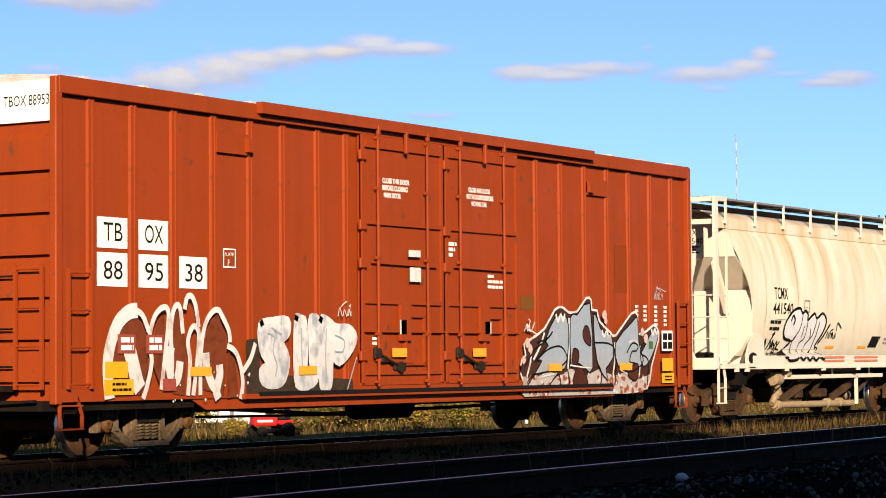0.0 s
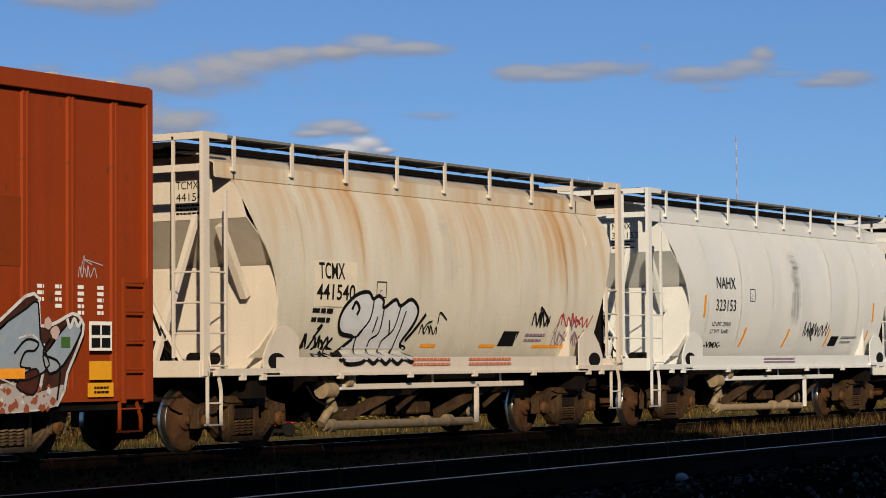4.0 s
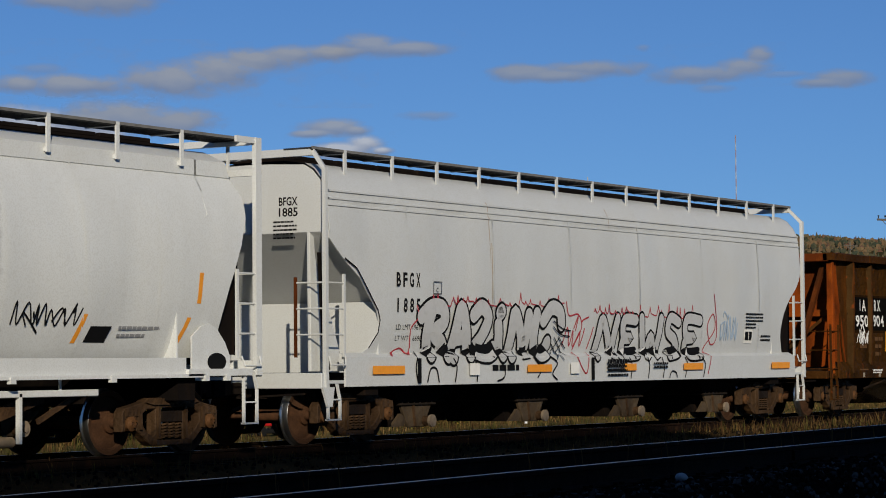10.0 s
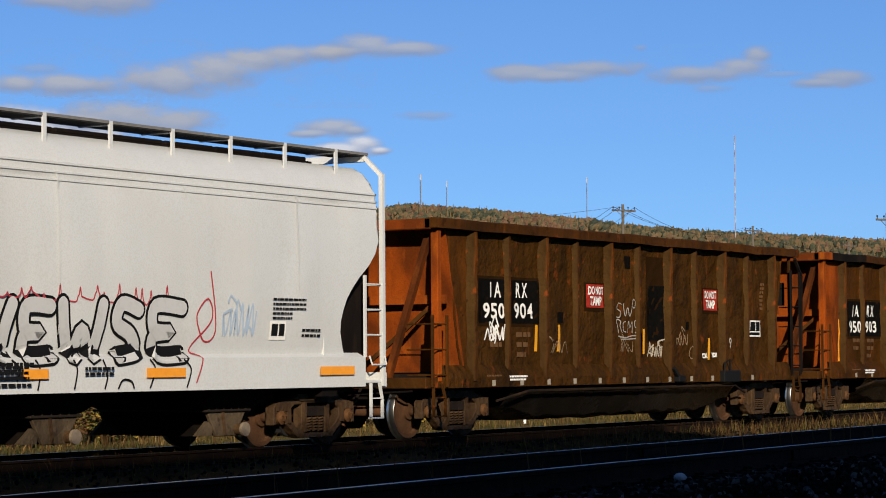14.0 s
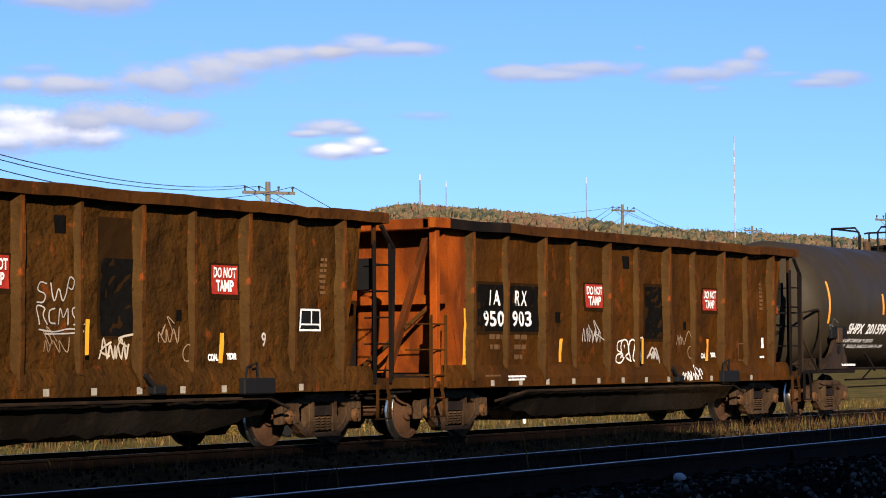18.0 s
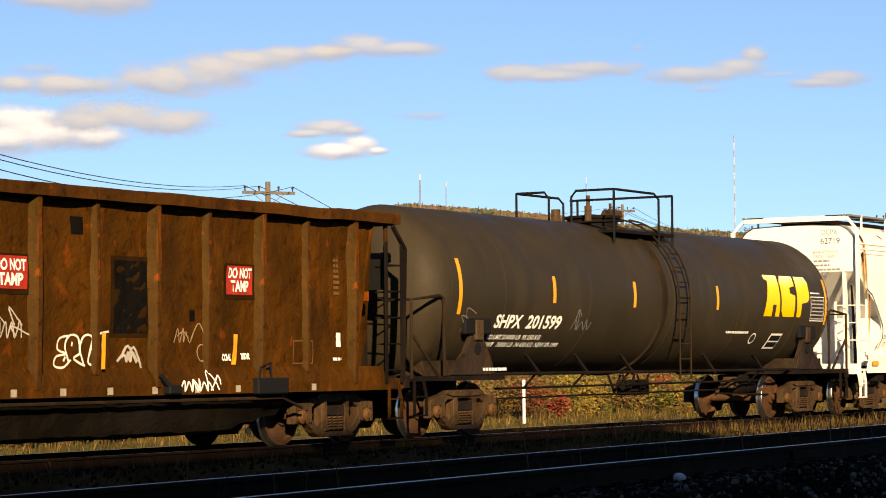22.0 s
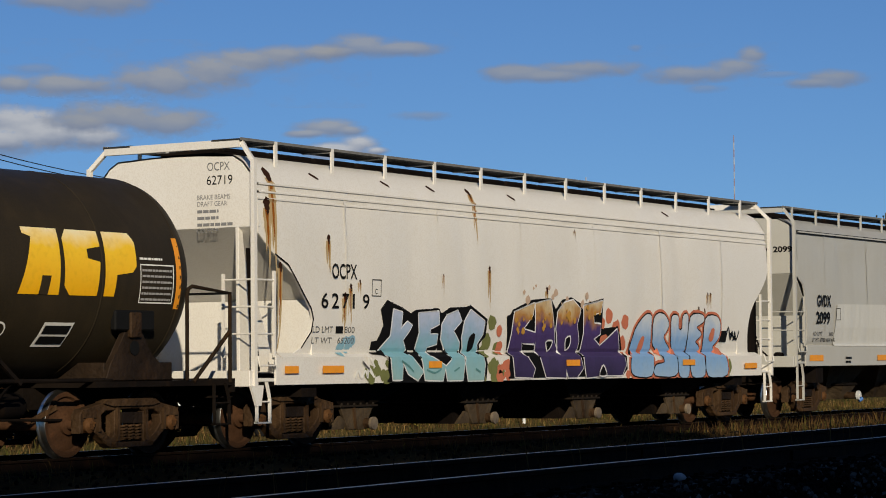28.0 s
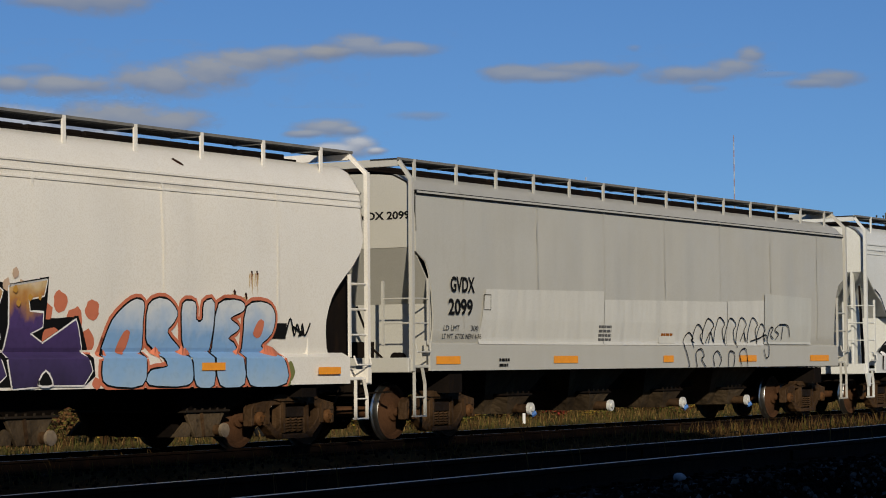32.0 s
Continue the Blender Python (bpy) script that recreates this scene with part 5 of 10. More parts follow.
def gondola(label, middle, fresh):
    car = railcar("gondola", label, "gondola car", middle)
    L, W, Z0, Z1 = 7.42, 1.46, 0.82, 3.64
    end_mat = GON_ORANGE
    for sy in (-1, 1):
        bm = B()
        n, m = 150, 26
        grid = []
        for i in range(n + 1):
            col = []
            for k in range(m + 1):
                x, z = (6.32 + 0.58 * k / m) * (2 * i / n - 1), 1.05 + (Z1 - 1.1) * k / m
                col.append(bm.verts.new((x, sy * (W - dished(x, z, middle)), z)))
            grid.append(col)
        for a, b in zip(grid, grid[1:]):
            for k in range(m):
                bm.faces.new((a[k], b[k], b[k + 1], a[k + 1]))
        bmesh.ops.recalc_face_normals(bm, faces=bm.faces)
        for f in bm.faces:
            if f.calc_center_median().x < -6.13:
                f.material_index = 1
        bmesh.ops.solidify(bm, geom=list(bm.faces), thickness=0.03)
        part("side_sheet", bm, [GON_RUST, GON_ORANGE] if fresh else [GON_OLIVE, GON_TOP], car, smooth=True)
        bm = B()
        rings = []
        for i in range(61):
            x = -L + 2 * L * i / 60
            dz = 0.022 * noise.noise((x * 0.9 + middle, sy, 2)) + 0.012 * noise.noise((x * 4 + middle, sy, 6))
            dy = 0.02 * noise.noise((x * 1.7 + middle, sy, 9))
            yc = sy * (W + 0.06) + dy
            rings.append([bm.verts.new((x, yc + a, Z1 + c + dz)) for a, c in ((-0.11, -0.15), (0.11, -0.15), (0.115, 0.0), (0.09, 0.02), (-0.09, 0.02), (-0.115, 0.0))])
        for a, b in zip(rings, rings[1:]):
            for k in range(6):
                bm.faces.new((a[k], a[(k + 1) % 6], b[(k + 1) % 6], b[k]))
        bm.faces.new(rings[0])
        bm.faces.new(rings[-1])
        bmesh.ops.recalc_face_normals(bm, faces=bm.faces)
        for f in bm.faces:
            x = f.calc_center_median().x + 0.15 * noise.noise(f.calc_center_median() * 3)
            if fresh and x < -4.9:
                f.material_index = 2 if x < -6.9 else 1
        part("top_chord", bm, [GON_TOP, DARK, GON_ORANGE], car, smooth=True)
        bm = B()
        prof = [(-0.01, 1.22), (0.075, 1.08), (0.10, 1.0), (0.10, 0.84), (-0.04, 0.84), (-0.04, 1.22)]
        extrude(bm, [(sy * (W + a), z) for a, z in prof], -L + 0.3, L - 0.3, "x")
        bmesh.ops.recalc_face_normals(bm, faces=bm.faces)
        part("side_sill", bm, GON_RUST if fresh else GON_OLIVE, car)

    def post(foot, deep, wide, seed):
        """A bent channel post: a web that stands out from the sheet and a flange along its outer edge."""
        bm = B()
        n = 16
        rings = []
        for k in range(n + 1):
            z = foot + (Z1 - 0.13 - foot) * k / n
            d = 0.022 * noise.noise((z * 1.1, seed, 3)) + 0.016 * noise.noise((z * 3.1, seed, 8))
            e = 0.03 * max(0, noise.noise((z * 2.3, seed, 5)))
            lean = 0.05 * (1 - k / n) ** 3
            out = -W - deep + e + lean * 0.4
            rings.append([bm.verts.new((x + d, y, z)) for x, y in ((-wide * 0.55 - 0.03, -W + 0.06), (-wide * 0.5, out + 0.012), (-wide * 0.5 + 0.01, out), (wide * 0.5, out), (wide * 0.5, out + 0.014), (-wide * 0.5 + 0.03, out + 0.014), (-wide * 0.5 + 0.005, -W + 0.06))])
        for a, b in zip(rings, rings[1:]):
            for i in range(6):
                bm.faces.new((a[i], a[i + 1], b[i + 1], b[i])).material_index = 0 if i in (0, 5) else 1
        bm.faces.new(rings[0])
        bm.faces.new(rings[-1][::-1])
        bmesh.ops.recalc_face_normals(bm, faces=bm.faces)
        return bm

    for k in range(11):
        x = -6.11 + 1.2335 * k
        v = (k + (3 if fresh else 0)) % 6
        deep = k % 2 == 0
        for at in (pose(x, 0, 0), pose(-x, 0, 0, 0, 0, 180)):
            shared("side_post", ("gonpost", v, deep), lambda: post(0.95, 0.145, 0.085, v * 3.7) if deep else post(1.13, 0.085, 0.065, v * 3.7 + 1), [GON_WEB, GON_POST], car, at)
    # ends
    for s in (-1, 1):
        bm = B()
        n = 10
        g = [[bm.verts.new((s * (6.30 + 0.62 * k / 8 - 0.05 * noise.noise((i * 0.4, k * 0.5, middle))), -W + 2 * W * i / n, 1.1 + (Z1 - 1.15) * k / 8)) for k in range(9)] for i in range(n + 1)]
        for a, b in zip(g, g[1:]):
            for k in range(8):
                bm.faces.new((a[k], b[k], b[k + 1], a[k + 1]))
        bmesh.ops.recalc_face_normals(bm, faces=bm.faces)
        bmesh.ops.solidify(bm, geom=list(bm.faces), thickness=0.03)
        part("end_sheet", bm, end_mat if s < 0 else GON_RUST, car, smooth=True)
        bm = B()
        box(bm, min(s * (L - 0.38), s * L), max(s * (L - 0.38), s * L), -W - 0.05, W + 0.05, Z1 - 0.17, Z1 + 0.01)
        part("end_chord", chamfer(bm, 0.015), end_mat if s < 0 else GON_TOP, car)
        for y in (-W - 0.02, W + 0.02):
            bm = B()
            beam(bm, (s * (L - 0.22), y, Z1 - 0.1), (s * (L - 0.22), y, 0.95), 0.14 if s < 0 else 0.06, 0.12 if s < 0 else 0.06)
            part("corner_post", chamfer(bm, 0.01), end_mat if s < 0 else GON_POST, car)
        bm = B()
        for y in (-W + 0.22, 0.35, W - 0.22):
            part("end_brace", beam(B(), (s * (L - 0.38), y, Z1 - 0.25), (s * (L + 0.12), y + 0.5 * (y < 0), 1.02), 0.10, 0.12), GON_BRACE if s < 0 else GON_RUST, car)
        part("end_brace", beam(B(), (s * (L - 0.55), -W + 0.3, 2.2), (s * (L - 0.2), 0.2, 1.02), 0.07, 0.07), GON_POST, car)
        part("end_stiffener", box(B(), min(s * 6.72, s * 6.82), max(s * 6.72, s * 6.82), -W + 0.05, W - 0.05, 2.25, 2.40), end_mat, car)
        bm = box(B(), min(s * (L - 0.5), s * (L + 0.22)), max(s * (L - 0.5), s * (L + 0.22)), -W - 0.08, W + 0.08, 0.84, 1.02)
        part("end_sill", chamfer(bm, 0.015), GON_POST, car)
        y = -W - 0.13
        bm = B()
        x = s * (L + 0.08)
        lo, hi = (0.86, 2.05) if s < 0 else (0.95, 3.2)
        lm = DARK if s > 0 else GON_TOP
        lad = part("ladder", box(bm, x - 0.022, x + 0.022, y - 0.02, y + 0.02, lo, hi), lm, car)
        part("stile", box(B(), x - s * 0.45 - 0.022, x - s * 0.45 + 0.022, y - 0.02, y + 0.02, lo, hi), lm, lad)
        for z in np.arange(lo + 0.2, hi, 0.42):
            part("rung", rod(B(), (x, y, z), (x - s * 0.45, y, z), 0.013), lm, lad)
            part("rung", rod(B(), (x, y, z), (x, y + 0.5, z), 0.013), lm, lad)
        step_irons(car, x - 0.38 if s > 0 else x + 0.02, y, 0.92, GON_POST, 0.36, 0.38)
        if s > 0:
            bm = B()
            beam(bm, (s * (L - 0.2), y - 0.02, 3.45), (s * (L + 0.18), y, 3.1), 0.06, 0.05)
            beam(bm, (s * (L + 0.18), y, 3.1), (s * (L + 0.1), y, 1.0), 0.06, 0.05)
            box(bm, s * L - 0.2, s * L + 0.25, -0.6, 0.5, 1.1, 1.5)
            part("brake_stand", bm, DARK, car)
            bm = box(B(), s * (L + 0.10), s * (L + 0.14), -W + 0.25, -W + 1.25, 2.45, 2.95)
            part("end_board", bm, BLACK, car, "black number board")
            bm = box(B(), s * (L + 0.02), s * (L + 0.10), -W + 0.55, -W + 0.95, 1.02, 2.5)
            part("brake_mast", bm, DARK, car)
        coupler(car, s * (L + 0.15), s)
    # belly between the trucks
    bm = B()
    n = 60
    g = []
    for i in range(n + 1):
        x = -4.6 + 9.2 * i / n
        drop = 0.30 + 0.10 * smoothstep(0, 0.15, min(i / n, 1 - i / n)) * 2
        row = []
        for k, (y, z) in enumerate(((-1.42, 0.80), (-1.35, 0.72), (-1.15, 0.80 - drop), (-0.6, 0.72 - drop), (0.6, 0.72 - drop), (1.15, 0.80 - drop), (1.35, 0.72), (1.42, 0.80))):
            row.append(bm.verts.new((x, y + 0.05 * noise.noise((x * 3.5 + z, k, 1)), z + 0.06 * noise.noise((x * 2.8 + middle, k * 2, 2)))))
        g.append(row)
    for a, b in zip(g, g[1:]):
        for k in range(7):
            bm.faces.new((a[k], b[k], b[k + 1], a[k + 1]))
    part("belly_plate", bm, BELLY, car, "dark dented belly plate", smooth=True)
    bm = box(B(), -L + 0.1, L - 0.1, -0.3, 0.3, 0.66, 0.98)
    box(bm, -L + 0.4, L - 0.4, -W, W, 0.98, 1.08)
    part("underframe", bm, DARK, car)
    bm = B()
    pipe(bm, [(-5.2, -W + 0.02, 0.60), (-4.2, -W - 0.05, 0.76), (4.3, -W - 0.05, 0.76), (4.9, -W, 0.6)], 0.025)
    part("air_line", bm, LADDER_RUST, car)
    for x in (-6.15, 6.15):
        truck(car, x)
    return car, DentedSide(W, middle), Side([(W + 0.10, 0), (W + 0.10, 1.0), (W + 0.075, 1.08), (W, 1.22)])


G_CAR, G_SIDE, G_SILL = gondola("rusty brown coal gondola with dented ribbed sides", 99.73, False)
H_CAR, H_SIDE, _ = gondola("rusty brown coal gondola with a bright orange rusted end", 115.95, True)

# ---- tank car ----
TANK_R, TANK_Z, TANK_L = 1.47, 2.50, 8.00


def tank_car():
    car = railcar("tank_car", "black cylindrical tank car with faded paint and top railing", "tank car", 133.20)
    bm = B()
    prof = []
    head = 0.72
    for k in range(9):
        a = math.pi / 2 * k / 8
        prof.append((-TANK_L - head * (math.cos(a)) + 0.0, TANK_R * math.sin(a)))
    body = [(-TANK_L, TANK_R)] + [(x, TANK_R) for x in spread(-TANK_L, TANK_L, 12)[1:-1]] + [(TANK_L, TANK_R)]
    prof = prof[:-1] + body + [(-a, r) for a, r in prof[:-1][::-1]]
    lathe(bm, prof, 64, "x")
    bmesh.ops.translate(bm, verts=bm.verts, vec=(0, 0, TANK_Z))
    part("tank", bm, TANK_BLACK, car, smooth=True)
    for x in (-7.97, -6.2, -3.1, 0.35, 3.4, 6.3, 7.97):
        bm = B()
        lathe(bm, [(x - 0.02, TANK_R), (x - 0.012, TANK_R + 0.006), (x + 0.012, TANK_R + 0.006), (x + 0.02, TANK_R)], 64, "x")
        bmesh.ops.translate(bm, verts=bm.verts, vec=(0, 0, TANK_Z))
        part("weld_seam", bm, TANK_BLACK, car, smooth=True)
    # walkway ring under the ladder
    bm = lathe(B(), [(0.30, TANK_R - 0.01), (0.30, TANK_R + 0.045), (0.45, TANK_R + 0.045), (0.45, TANK_R - 0.01)], 64, "x")
    bmesh.ops.translate(bm, verts=bm.verts, vec=(0, 0, TANK_Z))
    part("band", bm, LADDER_RUST, car, smooth=True, at=pose(-0.48, 0, 0))
    for s in (-1, 1):
        bm = B()
        for y0, y1 in ((-1.38, -1.28), (1.28, 1.38)):
            extrude(bm, [(s * 6.45, 1.05), (s * 7.95, 1.05), (s * 7.86, 1.12), (s * 7.42, 1.42), (s * 7.24, 1.72), (s * 6.86, 1.72), (s * 6.66, 1.40), (s * 6.56, 1.30)][::s], y0, y1)
        box(bm, min(s * 6.5, s * 8.0), max(s * 6.5, s * 8.0), -1.3, 1.3, 0.98, 1.3)
        part("saddle", chamfer(bm, 0.012), UNDER, car, "rusty dark cradle plate")
        for sy in (-1, 1):
            pad = part("saddle_pad", chamfer(box(B(), min(s * 6.62, s * 7.48), max(s * 6.62, s * 7.48), sy * 1.36 - 0.05, sy * 1.36 + 0.05, 1.74, 2.02), 0.02), BLACK, car)
            part("pad_block", chamfer(box(B(), min(s * 6.92, s * 7.16), max(s * 6.92, s * 7.16), sy * 1.40 - 0.04, sy * 1.40 + 0.04, 1.64, 1.99), 0.015), TRUCK, pad, "rusty brown block")
            part("saddle_eye", rod(B(), (s * 7.05, sy * 1.385, 1.50), (s * 7.05, sy * 1.40, 1.50), 0.10, 16), BLACK, car, "round dark eye in the cradle")
        bm = box(B(), min(s * 6.2, s * 9.26), max(s * 6.2, s * 9.26), -1.42, 1.42, 0.96, 1.04)
        part("end_platform", bm, DARK, car)
        part("end_sill", box(B(), min(s * 9.26, s * 9.32), max(s * 9.26, s * 9.32), -1.42, 1.42, 0.86, 1.06), DARK, car)
        part("draft_sill", box(B(), min(s * 6.0, s * 8.5), max(s * 6.0, s * 8.5), -0.3, 0.3, 0.66, 0.957), DARK, car)
        for y in (-1.42, 1.42):
            bm = B()
            x0, x1 = s * 9.2, s * 8.19
            pipe(bm, [(x0, y, 1.0), (x0, y, 2.30), (x1 + s * 0.12, y, 2.38), (x1 + s * 0.03, y, 2.34), (x1, y, 2.24), (x1, y, 1.04)], 0.03, 8)
            rail = part("hand_rail", bm, LADDER_RUST, car)
            part("rail_brace", pipe(B(), [(x0, y, 1.75), (x1 + s * 0.15, y, 1.02)], 0.03), LADDER_RUST, rail)
        bm = B()
        pipe(bm, [(s * 9.2, -1.42, 2.30), (s * 9.2, 1.42, 2.30)], 0.019)
        part("end_rail", bm, BLACK, car)
        step_irons(car, s * 9.15 - (0.36 if s > 0 else 0), -1.44, 1.0, DARK, 0.36, 0.40)
        coupler(car, s * 8.95, s)
        truck(car, s * 7.2)
    # long rods beneath
    bm = B()
    for y in (-1.36, 1.36):
        rod(bm, (-6.6, y, 1.06), (6.6, y, 1.06), 0.03, 8)
    rod(bm, (-6.0, -1.1, 0.80), (5.0, -1.1, 0.84), 0.022, 6)
    rod(bm, (-6.0, -0.9, 0.62), (3.4, -0.9, 0.66), 0.018, 6)
    for x in (-5.0, -3.2, -1.4, 2.2, 4.6):
        beam(bm, (x + 0.15, -1.37, 1.02), (x - 0.28, -1.30, 1.40), 0.06, 0.05)
        beam(bm, (x, -1.36, 1.06), (x, -1.1, 0.8), 0.03, 0.03)
    part("safety_rod", bm, DARK, car)
    bm = B()
    for x in (-1.4, -0.8, -0.2):
        pipe(bm, [(x, -0.9, 1.0), (x + 0.25, -0.9, 0.66), (x + 0.5, -0.9, 1.0)], 0.025)
    box(bm, -0.3, 0.5, -0.8, -0.5, 0.6, 0.9)
    part("brake_rigging", bm, DARK, car)
    part("air_reservoir", lathe(B(), [(4.55, 0.0), (4.58, 0.13), (4.66, 0.18), (5.34, 0.18), (5.42, 0.13), (5.45, 0.0)], 18, "x"), DARK, car, smooth=True, at=pose(0, -0.75, 0.72))
    valve = part("control_valve", chamfer(box(B(), 4.0, 4.26, -0.98, -0.76, 0.68, 0.92), 0.02), TRUCK, car, "dusty brake control valve")
    part("valve_cap", rod(B(), (4.13, -1.04, 0.80), (4.13, -0.98, 0.80), 0.07, 12), TRUCK, valve)
    part("brake_lever", beam(B(), (3.55, -0.8, 0.55), (4.0, -0.8, 0.86), 0.03, 0.06), TRUCK, car)
    part("brake_lever", beam(B(), (5.6, -0.8, 0.52), (6.1, -0.8, 0.70), 0.03, 0.07), TRUCK, car)
    part("brake_pull_rod", rod(B(), (3.5, -0.82, 0.58), (6.2, -0.82, 0.52), 0.02, 6), DARK, car)
    # side ladder
    bm = B()
    for x in (0.72, 1.20):
        pts = [(x, -TANK_R - 0.16, 0.90), (x, -TANK_R - 0.16, 2.5)]
        for k in range(1, 9):
            a = math.pi / 2 * k / 9
            pts.append((x, -(TANK_R + 0.16) * math.cos(a), TANK_Z + (TANK_R + 0.16) * math.sin(a)))
        pipe(bm, pts, 0.02, 5)
    lad = part("ladder", bm, LADDER_RUST, car, at=pose(-0.48, 0, 0))
    for k in range(13):
        if k < 6:
            y, z = -TANK_R - 0.16, 1.0 + 0.30 * k
        else:
            a = (k - 6) * 0.19
            y, z = -(TANK_R + 0.16) * math.cos(a), TANK_Z + (TANK_R + 0.16) * math.sin(a)
        part("rung", rod(B(), (0.72, y, z), (1.20, y, z), 0.014), LADDER_RUST, lad)
    # top platform and railing
    bm = box(B(), -0.95, 1.6, -1.10, -0.6, 3.74, 3.80)
    box(bm, -0.95, 1.6, 0.6, 1.10, 3.74, 3.80)
    box(bm, -0.95, -0.6, -1.1, 1.1, 3.95, 3.98)
    part("top_platform", bm, DARK, car, at=pose(-0.48, 0, 0))
    bm = B()
    zt = 4.57
    for x in (-0.95, 1.55):
        for y in (-1.08, 1.08):
            rod(bm, (x, y, 3.55), (x, y, zt), 0.025)
    for y in (-1.08, 1.08):
        pipe(bm, [(-0.95, y, zt), (0.75, y, zt), (0.95, y, zt - 0.1), (0.95, y, 3.6)], 0.025)
        pipe(bm, [(1.55, y, zt), (1.25, y, zt - 0.03)], 0.025)
    pipe(bm, [(-0.95, -1.08, zt), (-0.95, -0.25, zt), (-0.95, -0.15, zt - 0.12), (-0.95, -0.15, 3.9)], 0.025)
    pipe(bm, [(-0.95, 1.08, zt), (-0.95, 0.45, zt), (-0.95, 0.35, zt - 0.12), (-0.95, 0.35, 3.9)], 0.025)
    pipe(bm, [(1.55, -1.08, zt), (1.55, 1.08, zt)], 0.025)
    part("top_railing", bm, BLACK, car, at=pose(-0.48, 0, 0))
    bm = lathe(B(), [(3.9, 0.5), (4.08, 0.5), (4.08, 0.55), (4.13, 0.55), (4.18, 0.0)], 24, "z")
    part("manway", bm, DARK, car, smooth=True, at=pose(-0.3, 0, 0))
    bm = rod(B(), (-0.55, -0.3, 3.9), (-0.55, -0.3, 4.3), 0.07, 10)
    rod(bm, (-0.55, -0.3, 4.3), (-0.55, -0.3, 4.5), 0.04, 10)
    rod(bm, (0.55, -0.1, 4.2), (1.1, -0.1, 4.2), 0.1, 10)
    rod(bm, (0.75, -0.1, 4.2), (0.75, -0.1, 4.42), 0.03, 8)
    rod(bm, (-1.3, 0, 3.95), (-1.3, 0, 4.2), 0.09, 10)
    part("valve", bm, TRUCK, car, at=pose(-0.48, 0, 0))
    return car


K_CAR = tank_car()

# ---- distance: hill, masts, poles, wires, clouds ----


def afar(bearing, elevation, dist):
    return EYE + heading(bearing, elevation) * dist


def forest_material():
    m, nt, b = tree("hazy_autumn_forest")
    g = nt.nodes.new("ShaderNodeNewGeometry")
    r = nt.nodes.new("ShaderNodeValToRGB")
    r.color_ramp.interpolation = "LINEAR"
    # Crown colours are dulled and slightly blued to carry the distance haze.
    stops = [(0.0, (0.024, 0.034, 0.024)), (0.22, (0.045, 0.052, 0.032)), (0.42, (0.095, 0.080, 0.042)), (0.62, (0.15, 0.098, 0.048)), (0.82, (0.125, 0.062, 0.040)), (1.0, (0.034, 0.042, 0.030))]
    el = r.color_ramp.elements
    el[0].position, el[0].color = stops[0][0], (*stops[0][1], 1)
    el[1].position, el[1].color = stops[-1][0], (*stops[-1][1], 1)
    for p, c in stops[1:-1]:
        e = el.new(p)
        e.color = (*c, 1)
    patch = nt.nodes.new("ShaderNodeMath")
    patch.operation = "MULTIPLY_ADD"
    nt.links.new(g.outputs["Random Per Island"], patch.inputs[0])
    patch.inputs[1].default_value = 0.55
    nt.links.new(mult(nt, ramp(nt, grain(nt, 0.012, (1, 1, 1), 5), 0.35, 0.65), 0.45), patch.inputs[2])
    nt.links.new(patch.outputs[0], r.inputs[0])
    nt.links.new(r.outputs[0], b.inputs["Base Color"])
    b.inputs["Roughness"].default_value = 1.0
    b.inputs["Specular IOR Level"].default_value = 0.1
    return m


RIDGE = ((36, 1.0), (44, 1.4), (50, 2.0), (54.5, 2.9), (56.3, 3.5), (57.2, 3.68), (58.3, 3.60), (59.9, 3.46), (61.6, 3.28), (63.0, 3.09), (65.0, 2.92), (66.8, 2.82), (68.6, 2.68), (74, 2.2), (84, 1.4))


